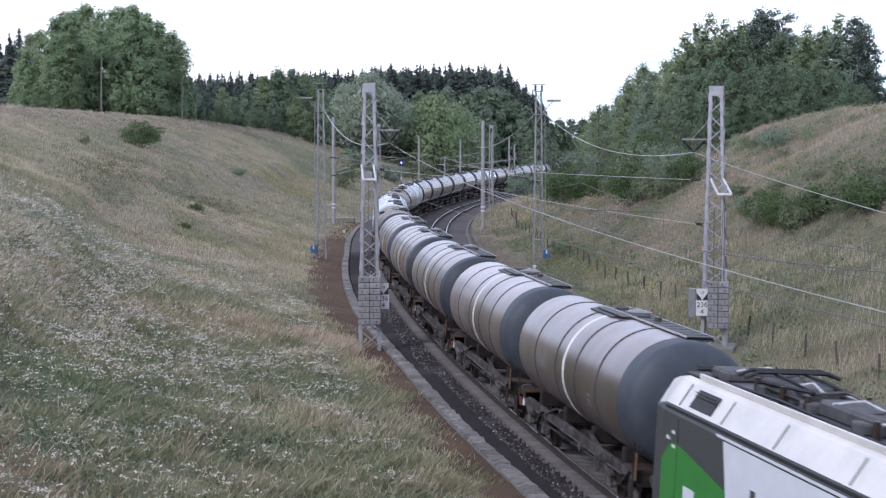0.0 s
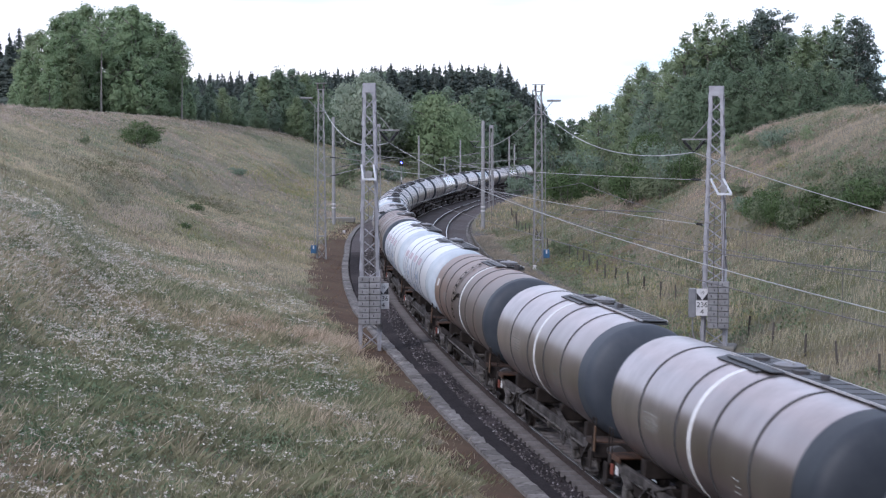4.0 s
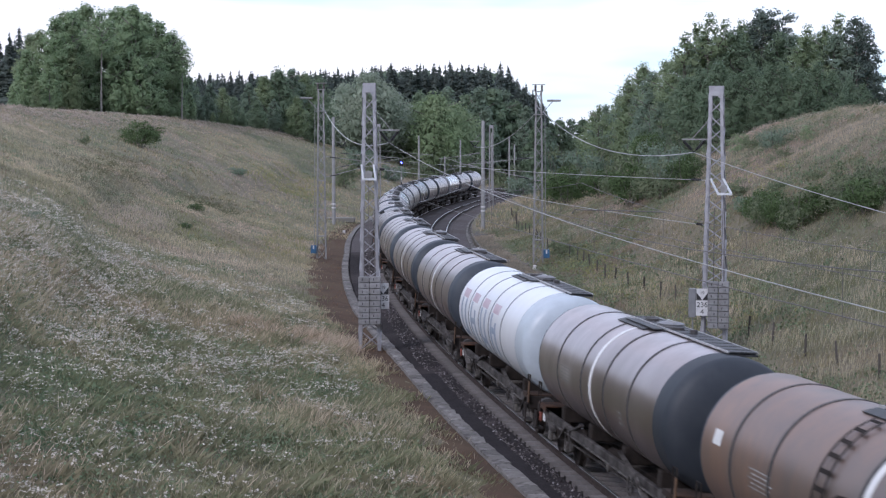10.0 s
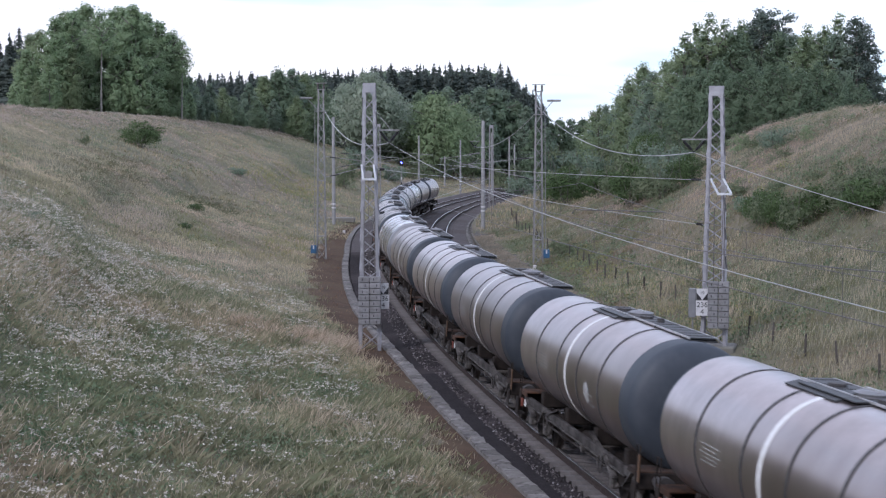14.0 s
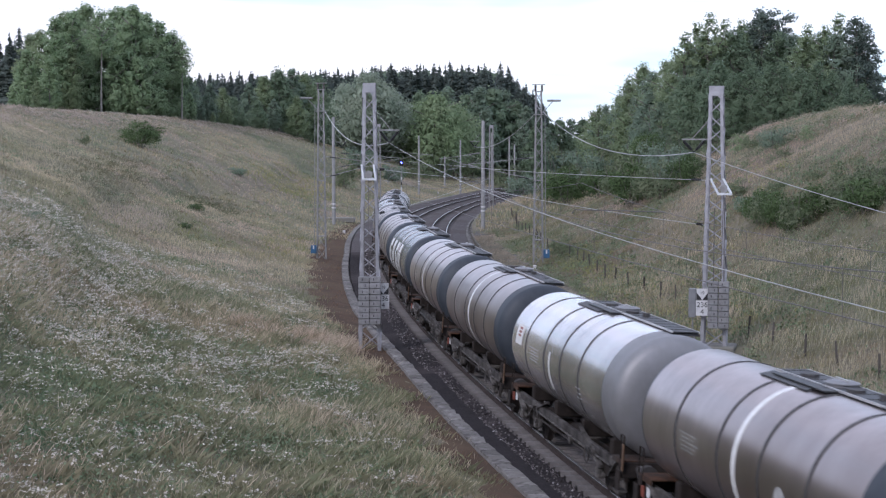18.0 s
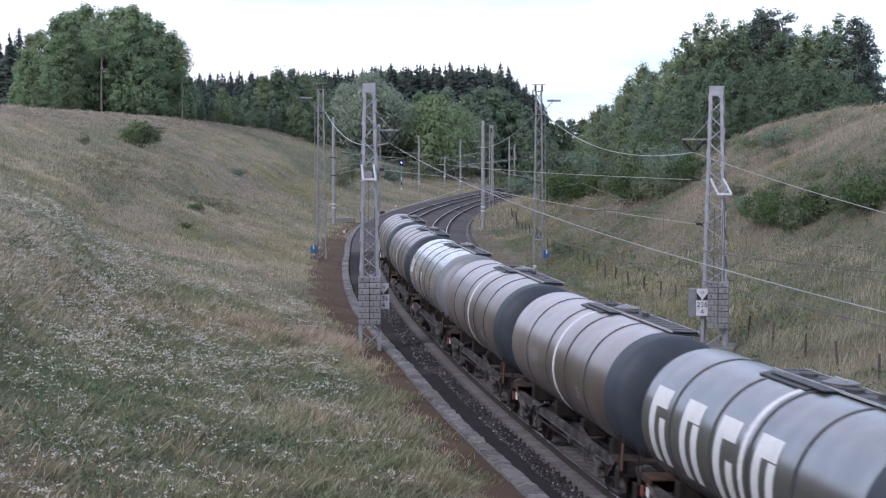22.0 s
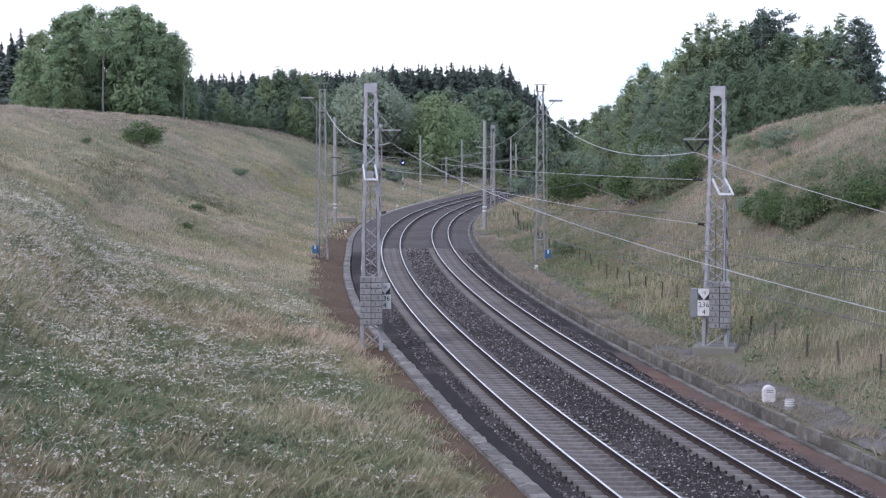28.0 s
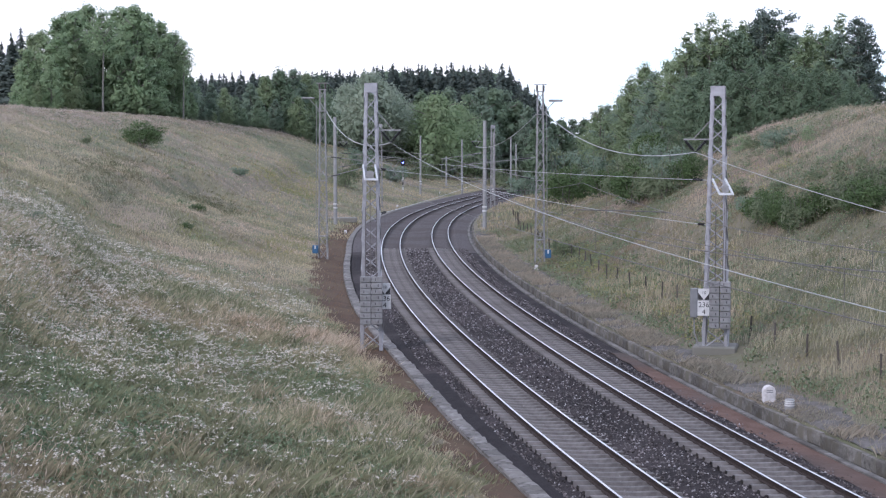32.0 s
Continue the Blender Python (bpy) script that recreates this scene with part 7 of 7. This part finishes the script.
def line_pose(s, reach=4.4):
    """A vehicle on the outer track, facing back along the line, carried by bogies before and behind."""
    a = Vector((*map(float, plan(s - reach, 0.0)), 0))
    b = Vector((*map(float, plan(s + reach, 0.0)), 0))
    d = a - b
    m = (a + b) / 2
    return Matrix.Translation((m.x, m.y, -CANT / 2)) @ Matrix.Rotation(math.atan2(d.y, d.x), 4, 'Z') @ Matrix.Rotation(-math.atan2(CANT, 1.5), 4, 'X')


def run(t):
    """Metres that the train has gone after t seconds; it speeds up a little."""
    return 12.675 * t + 0.00261 * t * t + 0.000639 * t ** 3


def motions():
    for ob, s0 in TRAIN:
        walk(ob, [(0.5 * i, line_pose(s0 - run(0.5 * i))) for i in range(65)])


build_ground()
build_track()
build_edges()
MASTS = build_masts()
build_wires(MASTS)
build_lineside()
build_train()
build_trees()
build_stones()
build_bare_soil()
build_scree()
build_grass()
motions()
